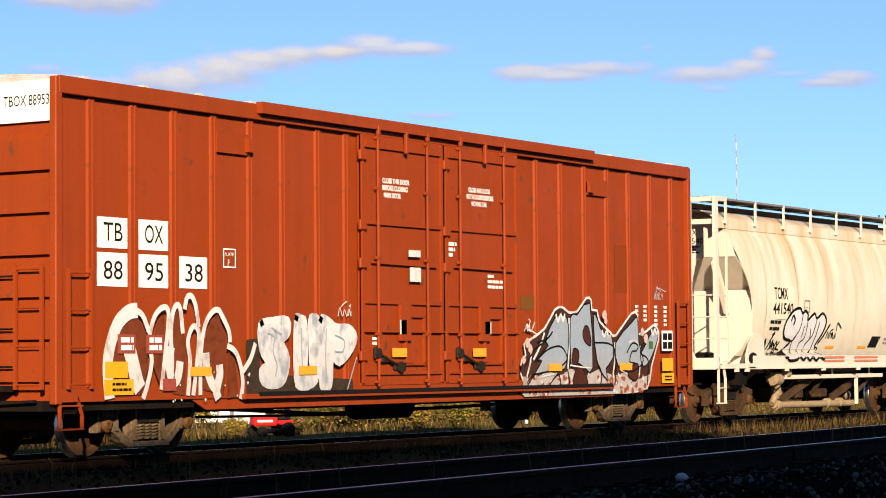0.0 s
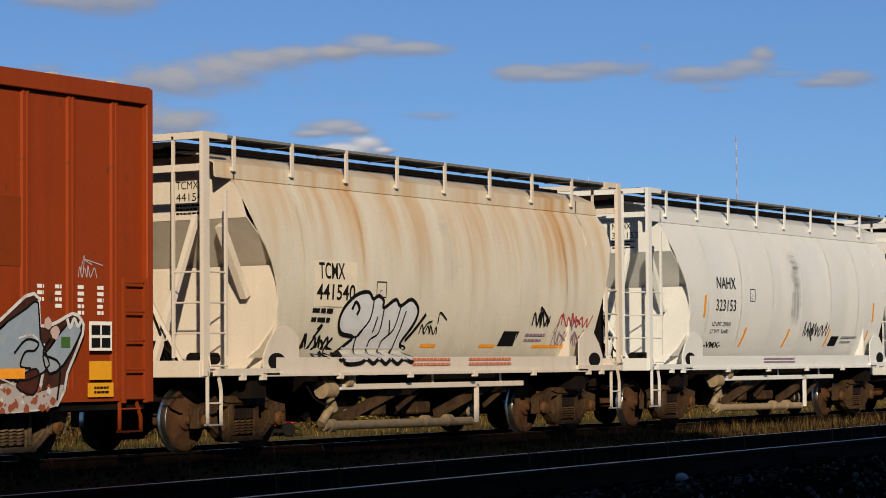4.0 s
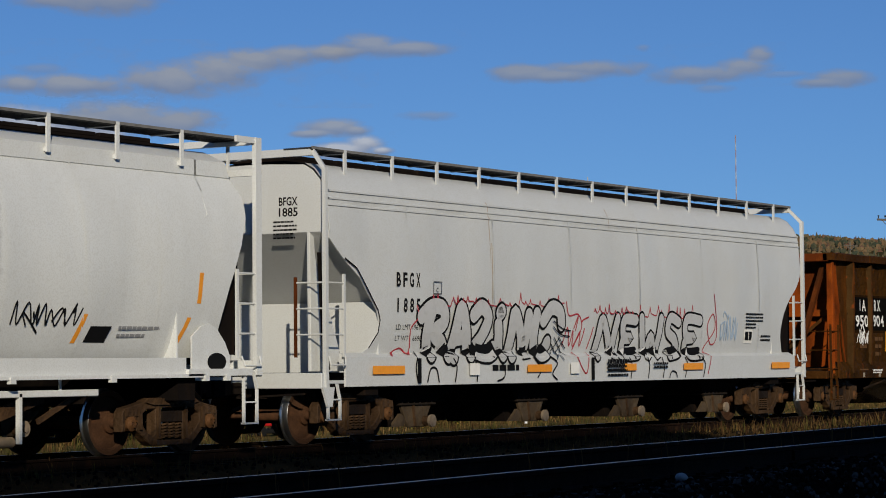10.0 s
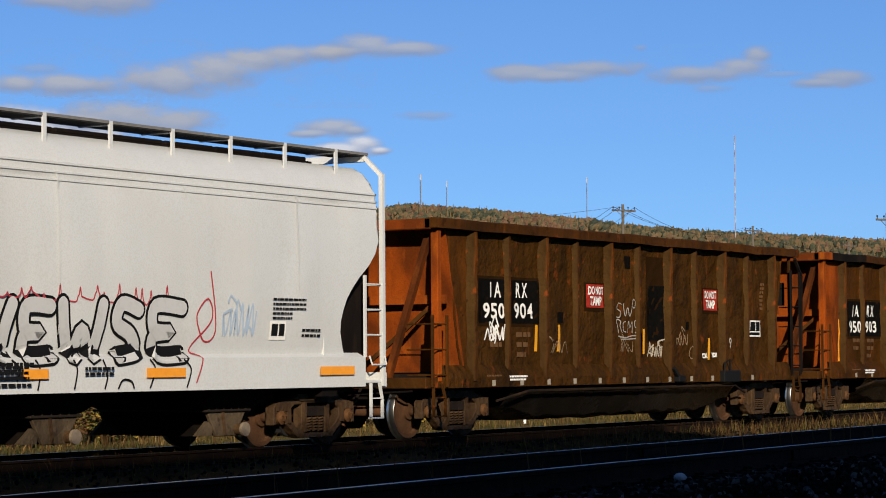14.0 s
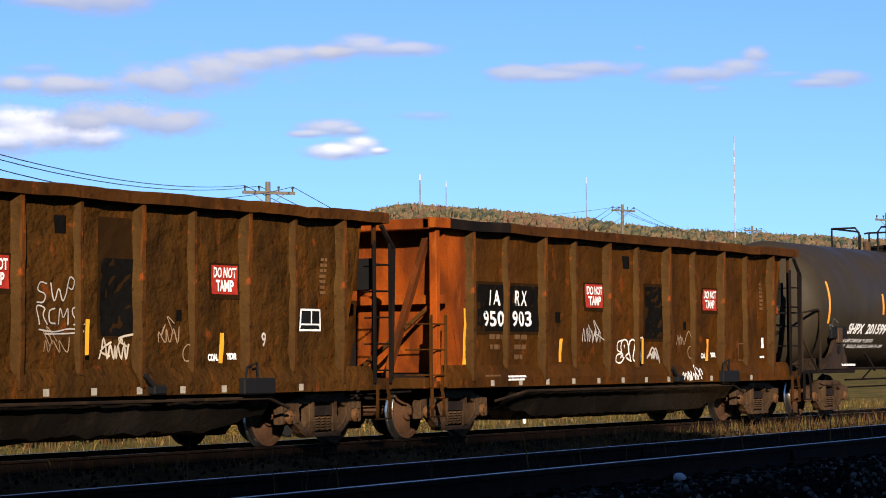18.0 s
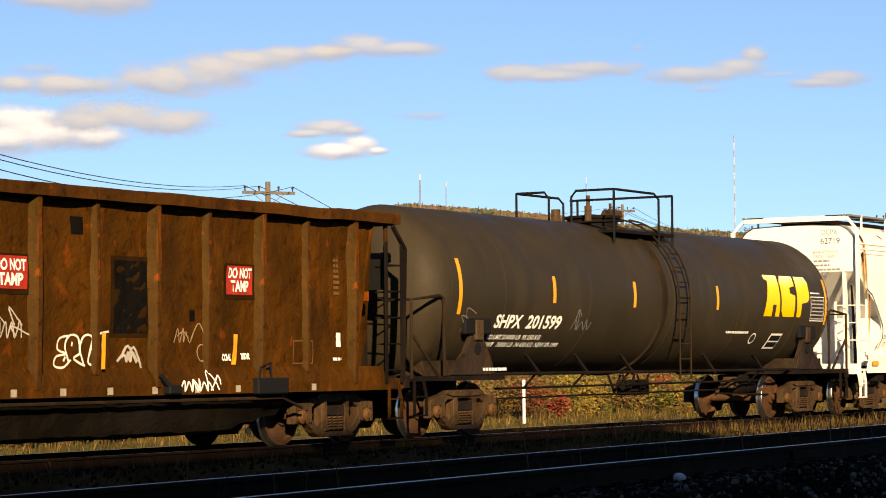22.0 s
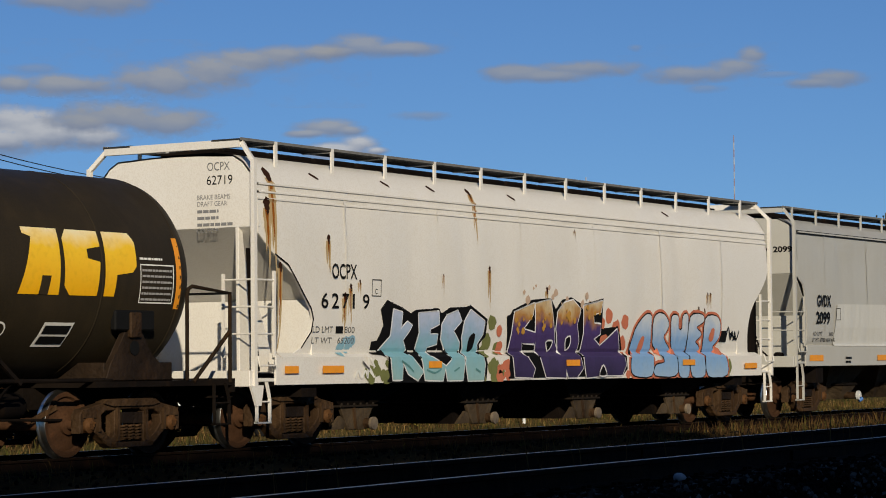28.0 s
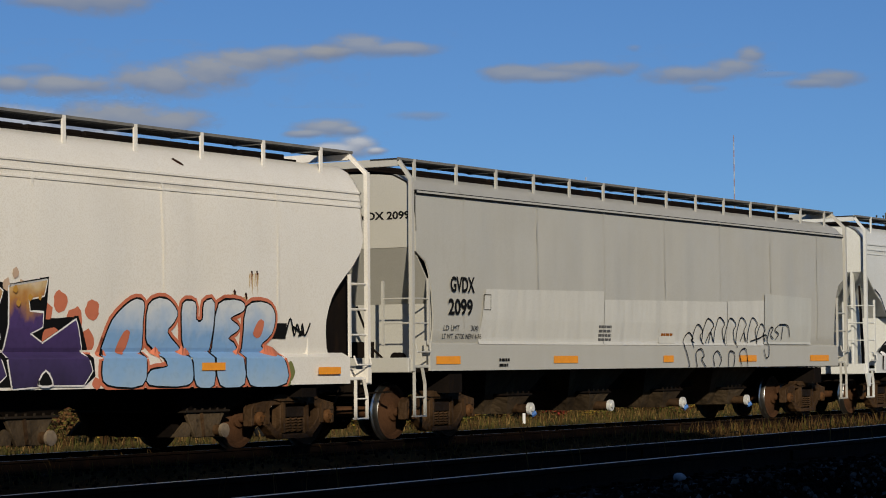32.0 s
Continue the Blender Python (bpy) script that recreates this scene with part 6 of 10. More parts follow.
def build_hill():
    bm = B()
    cols = []
    for i in range(161):
        b = 36 + 48 * i / 160
        top = float(np.interp(b, [p[0] for p in RIDGE], [p[1] for p in RIDGE])) + 0.03 * noise.noise((b * 2.2, 1, 1))
        col = []
        for k in range(9):
            f = k / 8
            d = 1500 + 1000 * f
            z = 2500 * math.tan(radians(top)) * smoothstep(0, 1, f) + 10 * noise.noise((b, f * 5, 0)) * f * (1 - f)
            p = afar(b, 0, d)
            col.append(bm.verts.new((p.x, p.y, z - 0.5 + (1.2 if k else -3))))
        cols.append(col)
    for a, b in zip(cols, cols[1:]):
        for k in range(8):
            bm.faces.new((a[k], b[k], b[k + 1], a[k + 1]))
    hill = part("hill", bm, plain("hill_ground", (0.05, 0.042, 0.018), 1.0), None, smooth=True)
    tagged(hill, "low wooded hill in autumn colours on the horizon", "hill", kind="structure")
    # woods
    rnd = random.Random(5)
    verts, faces = [], []
    for _ in range(15000):
        b = rnd.uniform(46, 76)
        f = 1 - rnd.random() ** 2 * 0.75
        top = float(np.interp(b, [p[0] for p in RIDGE], [p[1] for p in RIDGE])) + 0.03 * noise.noise((b * 2.2, 1, 1))
        d = 1500 + 1000 * f
        z = 2500 * math.tan(radians(top)) * smoothstep(0, 1, f)
        p = afar(b, 0, d)
        h, w = rnd.uniform(3.0, 8.0), rnd.uniform(1.2, 3.8)
        pine = rnd.random() < 0.22
        n0 = len(verts)
        rings = ((0, 0.5), (0.5, 1.0), (0.8, 0.8)) if not pine else ((0, 0.45), (0.45, 0.32), (0.8, 0.15))
        if pine:
            h *= 1.25
        for zz, rr in rings:
            for k in range(5):
                a = k * math.tau / 5 + rnd.uniform(-0.3, 0.3)
                q = w * rr * rnd.uniform(0.7, 1.15)
                verts.append((p.x + math.cos(a) * q, p.y + math.sin(a) * q, z - 1 + h * zz * rnd.uniform(0.9, 1.1)))
        verts.append((p.x, p.y, z - 1 + h))
        for r in range(2):
            for k in range(5):
                faces.append((n0 + r * 5 + k, n0 + r * 5 + (k + 1) % 5, n0 + r * 5 + 5 + (k + 1) % 5, n0 + r * 5 + 5 + k))
        for k in range(5):
            faces.append((n0 + 10 + k, n0 + 10 + (k + 1) % 5, n0 + 15))
    me = bpy.data.meshes.new("woods")
    me.from_pydata(verts, [], faces)
    me.materials.append(forest_material())
    tagged(new("woods", me), "distant autumn woods of gold, rust and dark green crowns, dulled for haze", "woods", kind="stuff")


build_hill()
MASTWHITE = plain("mast_paint", (0.40, 0.40, 0.41), 0.6)
MASTRED = plain("mast_red", (0.30, 0.21, 0.21), 0.6)
STEELGREY = plain("mast_grey", (0.16, 0.16, 0.17), 0.6)
POLEWOOD = plain("pole_wood", (0.13, 0.11, 0.085), 0.9, wear=0.5)
WIRE = plain("wire", (0.03, 0.03, 0.03), 0.7)


def mast(bearing, elevation, dist, width, banded, label):
    top = afar(bearing, elevation, dist)
    ob = thing("radio_mast", label, "radio mast", pose(top.x, top.y, 0))
    n = 14 if banded else 1
    base = 0.55 * top.z
    for k in range(n):
        a, b = base + (top.z - base) * k / n, base + (top.z - base) * (k + 1) / n
        bm = B()
        for dx, dy in ((-0.5, -0.3), (0.5, -0.3), (0, 0.5)):
            rod(bm, (dx * width, dy * width, a), (dx * width, dy * width, b), width * 0.22, 5)
        for j in range(4):
            za, zb = a + (b - a) * j / 4, a + (b - a) * (j + 1) / 4
            rod(bm, (-0.5 * width, -0.3 * width, za), (0.5 * width, -0.3 * width, zb), width * 0.10, 4)
        part("mast_section", bm, (MASTRED if k % 2 else MASTWHITE) if banded else STEELGREY, ob)
    part("mast_foot", rod(B(), (0, 0, 0), (0, 0, base), width * 0.6, 6), STEELGREY, ob)
    if not banded:
        part("antenna", rod(B(), (0, 0, top.z - 2), (0, 0, top.z + 4), width * 0.9, 6), MASTWHITE, ob)


mast(65.1, 5.343, 2300, 0.75, True, "tall red and white lattice radio mast on the hill")
mast(57.605, 4.42, 2350, 1.0, False, "slim grey radio mast on the hill")
mast(58.227, 4.25, 2350, 0.6, False, "thin short radio mast on the hill")
mast(61.579, 4.31, 2350, 0.6, False, "thin radio mast on the hill")


def utility_pole(bearing, elevation, dist, turn, arm=2.4, label="weathered wooden utility pole with crossarm"):
    top = afar(bearing, elevation, dist)
    ob = thing("utility_pole", label, "utility pole", pose(top.x, top.y, 0, 0, 0, turn))
    z = top.z
    part("pole", rod(B(), (0, 0, -0.6), (0, 0, z), 0.16, 10, 0.11), POLEWOOD, ob)
    part("crossarm", box(B(), -arm / 2, arm / 2, -0.16, -0.06, z - 0.55, z - 0.42), POLEWOOD, ob)
    bm = B()
    for s in (-1, 1):
        beam(bm, (s * 0.7, -0.1, z - 0.55), (0, -0.1, z - 1.05), 0.03, 0.03)
    part("arm_brace", bm, STEELGREY, ob)
    for x in (-arm / 2 + 0.1, -0.45, 0.45, arm / 2 - 0.1):
        bm = rod(B(), (x, -0.11, z - 0.42), (x, -0.11, z - 0.28), 0.03, 6)
        rod(bm, (x, -0.11, z - 0.30), (x, -0.11, z - 0.2), 0.055, 8)
        part("insulator", bm, WIRE, ob)
    return [ob.matrix_basis @ Vector((x, -0.11, z - 0.2)) for x in (-arm / 2 + 0.1, -0.45, 0.45, arm / 2 - 0.1)]


def wire(p, q, sag, r=0.016):
    bm = B()
    pts = []
    for k in range(17):
        f = k / 16
        v = Vector(p).lerp(Vector(q), f)
        pts.append((v.x, v.y, v.z - sag * 4 * f * (1 - f)))
    pipe(bm, pts, r, 4)
    tagged(part("overhead_wire", bm, WIRE, None), "thin dark overhead power wire between poles", "wire", group="overhead wires")


p0 = [afar(46.0 + k * 0.15, 5.45 - k * 0.16, 62) for k in range(4)]
p1 = utility_pole(53.971, 4.355, 104, -33)
p2 = utility_pole(62.435, 3.748, 185, -20)
p3 = utility_pole(65.505, 3.195, 235, -20)
p4 = utility_pole(67.747, 2.785, 290, -20)
for a, b, s in ((p0, p1, 0.5), (p1, p2, 3.2), (p2, p3, 1.2), (p3, p4, 1.2)):
    for i in (0, 1, 3):
        wire(a[i], b[i], s + 0.1 * i)
wire(p2[1], afar(50.5, 3.6, 150), 1.0)
utility_pole(68.65, 3.45, 160, -20)

# clouds


def cloud_material(seed, puffs, bright, shade, thin):
    """Vapour gathered round soft puffs (x, y, half-width, half-height in metres of the sheet), frayed by two noises; it
    glows, with sunlit paler tops and shaded undersides painted in.
    """
    m = bpy.data.materials.new("cloud_vapour")
    m.use_nodes = True
    nt = m.node_tree
    nt.nodes.clear()
    out = nt.nodes.new("ShaderNodeOutputMaterial")
    em = nt.nodes.new("ShaderNodeEmission")
    tr = nt.nodes.new("ShaderNodeBsdfTransparent")
    mx = nt.nodes.new("ShaderNodeMixShader")
    co = nt.nodes.new("ShaderNodeTexCoord")
    n1 = grain(nt, 0.020, (1, 1.9, 1), 6, shift=seed * 131.0)
    n2 = grain(nt, 0.075, (1, 1.5, 1), 5, shift=seed * 57.0)
    body = light = None
    for x, y, rx, ry in puffs:
        mp = nt.nodes.new("ShaderNodeMapping")
        mp.inputs[1].default_value = (-x / rx, -y / ry, 0)
        mp.inputs[3].default_value = (1 / rx, 1 / ry, 0)
        nt.links.new(co.outputs["Object"], mp.inputs[0])
        ln = nt.nodes.new("ShaderNodeVectorMath")
        ln.operation = "LENGTH"
        nt.links.new(mp.outputs[0], ln.inputs[0])
        puff = ramp(nt, ln.outputs["Value"], 1.45, 0.25)
        sp = nt.nodes.new("ShaderNodeSeparateXYZ")
        nt.links.new(mp.outputs[0], sp.inputs[0])
        top = mult(nt, puff, ramp(nt, sp.outputs[1], -0.75, 0.65))
        if body is None:
            body, light = puff, top
        else:
            pair = []
            for old, fresh in ((body, puff), (light, top)):
                mm = nt.nodes.new("ShaderNodeMath")
                mm.operation = "SMOOTH_MAX"
                nt.links.new(old, mm.inputs[0])
                nt.links.new(fresh, mm.inputs[1])
                mm.inputs[2].default_value = 0.25
                pair.append(mm.outputs[0])
            body, light = pair
    a = nt.nodes.new("ShaderNodeMath")
    a.operation = "MULTIPLY_ADD"
    nt.links.new(n1, a.inputs[0])
    a.inputs[1].default_value = 1.15
    nt.links.new(body, a.inputs[2])
    b = nt.nodes.new("ShaderNodeMath")
    b.operation = "MULTIPLY_ADD"
    nt.links.new(n2, b.inputs[0])
    b.inputs[1].default_value = 0.45
    nt.links.new(a.outputs[0], b.inputs[2])
    mask = mult(nt, ramp(nt, b.outputs[0], 0.90, 1.55), ramp(nt, body, 0.0, 0.30))
    ht = nt.nodes.new("ShaderNodeMath")
    ht.operation = "MULTIPLY_ADD"
    nt.links.new(n1, ht.inputs[0])
    ht.inputs[1].default_value = 0.7
    nt.links.new(light, ht.inputs[2])
    c = mixc(nt, ramp(nt, ht.outputs[0], 0.45, 1.05), shade, (bright * 0.95, bright * 0.99, bright * 1.10))
    nt.links.new(c, em.inputs[0])
    nt.links.new(mult(nt, mask, thin), mx.inputs[0])
    nt.links.new(tr.outputs[0], mx.inputs[1])
    nt.links.new(em.outputs[0], mx.inputs[2])
    nt.links.new(mx.outputs[0], out.inputs[0])
    return m


CLOUDS = []
CLOUD_SHADE = (0.25, 0.31, 0.46)


def cloud(bearing, elevation, puffs, bright, thin, drift):
    """A far cloud: puffs (bearing, elevation, half-width, half-height) in hundredths of a degree from its middle; drift in degrees over the clip."""
    d = 3600 + 12 * len(CLOUDS)
    k = d * math.tan(radians(0.01))
    blobs = [(a * k, b * k, rx * k, ry * k) for a, b, rx, ry in puffs]
    x0, x1 = min(x - 1.6 * rx for x, y, rx, ry in blobs), max(x + 1.6 * rx for x, y, rx, ry in blobs)
    y0, y1 = min(y - 1.6 * ry for x, y, rx, ry in blobs), max(y + 1.6 * ry for x, y, rx, ry in blobs)
    bm = B()
    bm.faces.new([bm.verts.new((x, y, 0)) for x, y in ((x0, y0), (x1, y0), (x1, y1), (x0, y1))])
    ob = part("cloud", bm, cloud_material(len(CLOUDS) + 1, blobs, bright, CLOUD_SHADE, thin), None)
    tagged(ob, "small bright fair-weather cloud drifting in a blue sky" if thin > 0.6 else "thin wispy cloud drifting in a blue sky", "cloud", group="clouds in the sky", kind="structure")
    CLOUDS.append((ob, bearing, elevation, d, 0.0, drift))


cloud(49.72, 8.63, [(26, -2, 126, 34), (-100, -5, 80, 17)], 0.40, 0.83, -0.15)
cloud(51.99, 6.99, [(-270, -36, 140, 26), (-400, -34, 66, 22), (-40, -24, 130, 40), (66, -2, 118, 40), (150, 24, 110, 28), (234, 38, 96, 22), (320, 42, 80, 20)], 0.45, 0.87, -0.25)
cloud(56.50, 7.52, [(-26, 4, 90, 27), (60, -2, 100, 18), (-80, -8, 60, 12)], 0.45, 0.78, -0.25)
cloud(48.47, 7.00, [(0, 0, 53, 13)], 0.38, 0.41, -0.20)
cloud(50.70, 5.80, [(-40, 10, 140, 34), (80, -4, 116, 34), (-110, -4, 80, 24)], 0.43, 0.87, -0.10)
cloud(48.73, 5.48, [(-60, 24, 110, 40), (6, 0, 150, 38), (110, -8, 76, 30), (-100, -17, 90, 36)], 0.66, 0.92, -0.10)
cloud(55.35, 5.62, [(6, 2, 77, 20), (-46, -13, 46, 10), (60, -5, 40, 13)], 0.47, 0.83, -0.15)
cloud(55.82, 5.13, [(33, 8, 45, 24), (-20, -5, 82, 20), (73, -5, 29, 10)], 0.68, 0.92, -0.15)
cloud(57.66, 5.91, [(0, 0, 64, 12)], 0.38, 0.46, -0.20)
cloud(61.05, 6.91, [(-106, -2, 86, 21), (60, 6, 120, 20), (-26, -10, 90, 15)], 0.42, 0.78, -0.25)
cloud(64.55, 6.85, [(-33, -4, 120, 21), (60, 10, 66, 20), (101, 36, 32, 21)], 0.43, 0.78, -0.25)
cloud(64.48, 6.46, [(0, 0, 45, 10)], 0.38, 0.37, -0.25)
cloud(67.35, 6.62, [(13, 2, 73, 20), (-40, -8, 66, 12)], 0.41, 0.74, -0.25)
cloud(66.22, 6.76, [(0, 0, 60, 8)], 0.38, 0.32, -0.25)
cloud(62.81, 7.46, [(0, 0, 18, 9)], 0.38, 0.37, -0.25)

# ---- lineside: grass, stones, shrubs, shed and tractor beyond the train ----


def blade_field(name, label, count, spots, hmin, hmax, cols, seed, lean=0.35, width=0.008):
    """Loose grass: tapered bent blades; spots(rnd) gives the foot of each."""
    rnd = random.Random(seed)
    verts, faces, mats = [], [], []
    for _ in range(count):
        x, y, scale = spots(rnd)
        z = ground_height(x, y) - 0.02
        h = rnd.uniform(hmin, hmax) * scale
        a = rnd.uniform(0, math.tau)
        dx, dy = math.cos(a), math.sin(a)
        l = h * rnd.uniform(0.05, lean)
        w = width * rnd.uniform(0.6, 1.5)
        b = rnd.uniform(0, math.tau)
        ca, sa = math.cos(b) * w, math.sin(b) * w
        n = len(verts)
        verts += [(x - ca, y - sa, z), (x + ca, y + sa, z), (x + dx * l * 0.4 - ca * 0.7, y + dy * l * 0.4 - sa * 0.7, z + h * 0.6), (x + dx * l * 0.4 + ca * 0.7, y + dy * l * 0.4 + sa * 0.7, z + h * 0.6), (x + dx * l, y + dy * l, z + h)]
        faces += [(n, n + 1, n + 3, n + 2), (n + 2, n + 3, n + 4)]
        m = rnd.randrange(len(cols))
        mats += [m, m]
    me = bpy.data.meshes.new(name)
    me.from_pydata(verts, [], faces)
    for c in cols:
        me.materials.append(c)
    me.polygons.foreach_set("material_index", mats)
    return tagged(new(name, me), label, "grass", kind="stuff")


STRAW = plain("straw_grass", (0.20, 0.13, 0.048), 0.9)
TAN = plain("tan_grass", (0.105, 0.066, 0.024), 0.9)
OLIVE = plain("olive_grass", (0.062, 0.058, 0.015), 0.9)
BROWN = plain("brown_weeds", (0.06, 0.033, 0.014), 0.9)


def verge(rnd):
    while True:
        x = rnd.uniform(16, 75) if rnd.random() < 0.6 else rnd.uniform(36, 62)
        y = rnd.uniform(-8.0, -1.2) if rnd.random() < 0.85 else rnd.uniform(-0.6, 0.6)
        thick = smoothstep(28, 46, x) * 0.85 + 0.15
        if rnd.random() < thick * (0.35 + 0.65 * (noise.noise((x * 0.6, y * 0.6, 3)) > -0.05)):
            return x, y, (0.55 if y > -0.7 else 1.0) * (0.6 + 0.5 * thick)


def meadow(rnd):
    while True:
        x = rnd.uniform(12, 92)
        y = 9.2 + 26 * rnd.random() ** 1.6
        if math.hypot(x - 47.3, y - 11.9) > 1.2:  # trodden patch round the tractor
            break
    return x, y, 0.35 + 0.04 * min(y, 12) * (0.4 + (noise.noise((x * 0.4, y * 0.4, 6)) > -0.1))


def siding(rnd):
    x = rnd.uniform(8, 34)
    y = near_line(x) + rnd.choice((rnd.gauss(1.9, 0.5), rnd.gauss(0.0, 0.35), rnd.gauss(3.2, 0.8)))
    return x, y, 1.0


def near_line(x):
    return -12.91 + (x - 18) * math.tan(radians(2.85))


blade_field("verge_grass", "dry straw and olive grass tufts along the ballast", 16000, verge, 0.06, 0.30, [TAN, BROWN, OLIVE, BROWN, BROWN, TAN], 11, 0.5)
blade_field("meadow_grass", "tall dry meadow grass beyond the tracks", 52000, meadow, 0.08, 0.34, [TAN, TAN, OLIVE, BROWN, BROWN, OLIVE, STRAW], 12, 0.7, width=0.009)
def between_rails(rnd):
    while True:
        x, y = rnd.uniform(17, 62), rnd.gauss(0, 1.1)
        if abs(abs(y) - 0.75) > 0.12 and noise.noise((x * 0.7, y * 1.3, 9)) > -0.15:
            return x, y, rnd.choice((0.5, 0.8, 1.0, 1.5))


blade_field("track_weeds", "low brown weeds and dead grass between the rails", 9000, between_rails, 0.05, 0.17, [BROWN, TAN, BROWN, OLIVE], 15, 0.6, 0.007)
blade_field("siding_weeds", "sparse dead weeds beside the shaded siding", 260, siding, 0.15, 0.6, [BROWN, TAN], 13, 0.5, 0.005)


def stones(name, label, count, spots, smin, smax, mats, seed):
    rnd = random.Random(seed)
    verts, faces, mi = [], [], []
    base = [Vector(v) for v in ((1, 0, 0), (-1, 0, 0), (0, 1, 0), (0, -1, 0), (0, 0, 1), (0, 0, -1), (0.7, 0.7, 0.3), (-0.7, 0.6, 0.4), (0.6, -0.7, 0.4), (-0.6, -0.7, 0.3))]
    tris = ((4, 6, 7), (4, 7, 9), (4, 9, 8), (4, 8, 6), (0, 6, 8), (2, 7, 6), (1, 9, 7), (3, 8, 9), (0, 2, 6), (2, 1, 7), (1, 3, 9), (3, 0, 8), (5, 2, 0), (5, 1, 2), (5, 3, 1), (5, 0, 3))
    for _ in range(count):
        x, y = spots(rnd)
        s = rnd.uniform(smin, smax)
        z = ground_height(x, y) + s * 0.25
        rot = Euler((rnd.uniform(0, 6), rnd.uniform(0, 6), rnd.uniform(0, 6))).to_matrix()
        sc = Vector((rnd.uniform(0.7, 1.3), rnd.uniform(0.7, 1.2), rnd.uniform(0.5, 0.9))) * s
        n = len(verts)
        for v in base:
            q = rot @ Vector((v.x * sc.x, v.y * sc.y, v.z * sc.z)) * rnd.uniform(0.8, 1.15)
            verts.append((x + q.x, y + q.y, z + q.z))
        faces += [tuple(n + i for i in t) for t in tris]
        mi += [rnd.randrange(len(mats))] * len(tris)
    me = bpy.data.meshes.new(name)
    me.from_pydata(verts, [], faces)
    for m in mats:
        me.materials.append(m)
    me.polygons.foreach_set("material_index", mi)
    return tagged(new(name, me), label, "gravel", kind="stuff")


# Low albedos: part of the shaded bed's darkness sits in these colours.
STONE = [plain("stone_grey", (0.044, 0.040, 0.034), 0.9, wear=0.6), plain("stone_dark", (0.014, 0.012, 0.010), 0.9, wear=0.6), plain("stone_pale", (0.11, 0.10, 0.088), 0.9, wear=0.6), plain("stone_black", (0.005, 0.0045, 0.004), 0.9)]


def near_shoulder(rnd):
    x = rnd.uniform(9, 27)
    return x, near_line(x) - rnd.uniform(0.95, 3.6)


def near_bed(rnd):
    x = rnd.uniform(5, 40)
    return x, near_line(x) + rnd.uniform(-1.2, 2.6)


def far_bed(rnd):
    return rnd.uniform(18, 60), rnd.uniform(-2.6, 2.2)


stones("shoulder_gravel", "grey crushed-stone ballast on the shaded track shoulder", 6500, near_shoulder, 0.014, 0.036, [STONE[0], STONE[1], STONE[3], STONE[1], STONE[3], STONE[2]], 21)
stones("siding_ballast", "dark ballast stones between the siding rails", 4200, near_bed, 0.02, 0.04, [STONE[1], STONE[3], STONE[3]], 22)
stones("main_ballast", "brown dusty ballast stones under the train", 5200, far_bed, 0.022, 0.045, [STONE[1], plain("stone_brown", (0.045, 0.03, 0.017), 0.9), STONE[3]], 23)
bm = B()
bmesh.ops.create_icosphere(bm, subdivisions=2, radius=0.06)
for v in bm.verts:
    v.co *= 1 + 0.28 * noise.noise(v.co * 9)
    v.co.x *= 1.3
    v.co.z *= 0.75
at = pose(17.357, -13.965, 0.32, 10, 8, 20)
rock = part("rock", bm, plain("rock_pale", (0.42, 0.41, 0.40), 0.85, wear=0.5), None, smooth=True, at=at)
tagged(rock, "single pale grey rock lying on dark ballast", "rock")


def shrub(x, y, h, cols, seed, label):
    rnd = random.Random(seed)
    z = ground_height(x, y)
    ob = thing("shrub", label, "shrub", pose(x, y, z), group="lineside shrubs")
    bm = B()
    tips = []
    for k in range(9):
        a = rnd.uniform(0, math.tau)
        r = rnd.uniform(0.15, 0.55) * h
        mid = Vector((math.cos(a) * r * 0.5, math.sin(a) * r * 0.5, h * rnd.uniform(0.35, 0.5)))
        tip = Vector((math.cos(a) * r, math.sin(a) * r, h * rnd.uniform(0.65, 1.0)))
        rod(bm, (0.05 * math.cos(a), 0.05 * math.sin(a), -0.05), mid, 0.014, 5, 0.010)
        rod(bm, mid, tip, 0.010, 5, 0.004)
        tips += [mid, tip, mid.lerp(tip, 0.5)]
    part("stem", bm, BROWN, ob)
    verts, faces, mi = [], [], []
    for _ in range(1200 if h < 1.45 else 5200):
        c = rnd.choice(tips) + Vector((rnd.gauss(0, 0.17), rnd.gauss(0, 0.17), rnd.gauss(-0.05, 0.17))) * h * 0.75
        if c.z < 0.03:
            continue
        s = rnd.uniform(0.03, 0.07)
        u = Vector((rnd.gauss(0, 1), rnd.gauss(0, 1), rnd.gauss(0, 0.6))).normalized()
        v = u.orthogonal().normalized() * 0.55
        n = len(verts)
        verts += [tuple(c - u * s), tuple(c + v * s), tuple(c + u * s), tuple(c - v * s)]
        faces.append((n, n + 1, n + 2, n + 3))
        mi.append(rnd.randrange(len(cols)))
    me = bpy.data.meshes.new("foliage")
    me.from_pydata(verts, [], faces)
    for c in cols:
        me.materials.append(c)
    me.polygons.foreach_set("material_index", mi)
    f = new("foliage", me)
    f.parent = ob
    f["kind"] = "stuff"


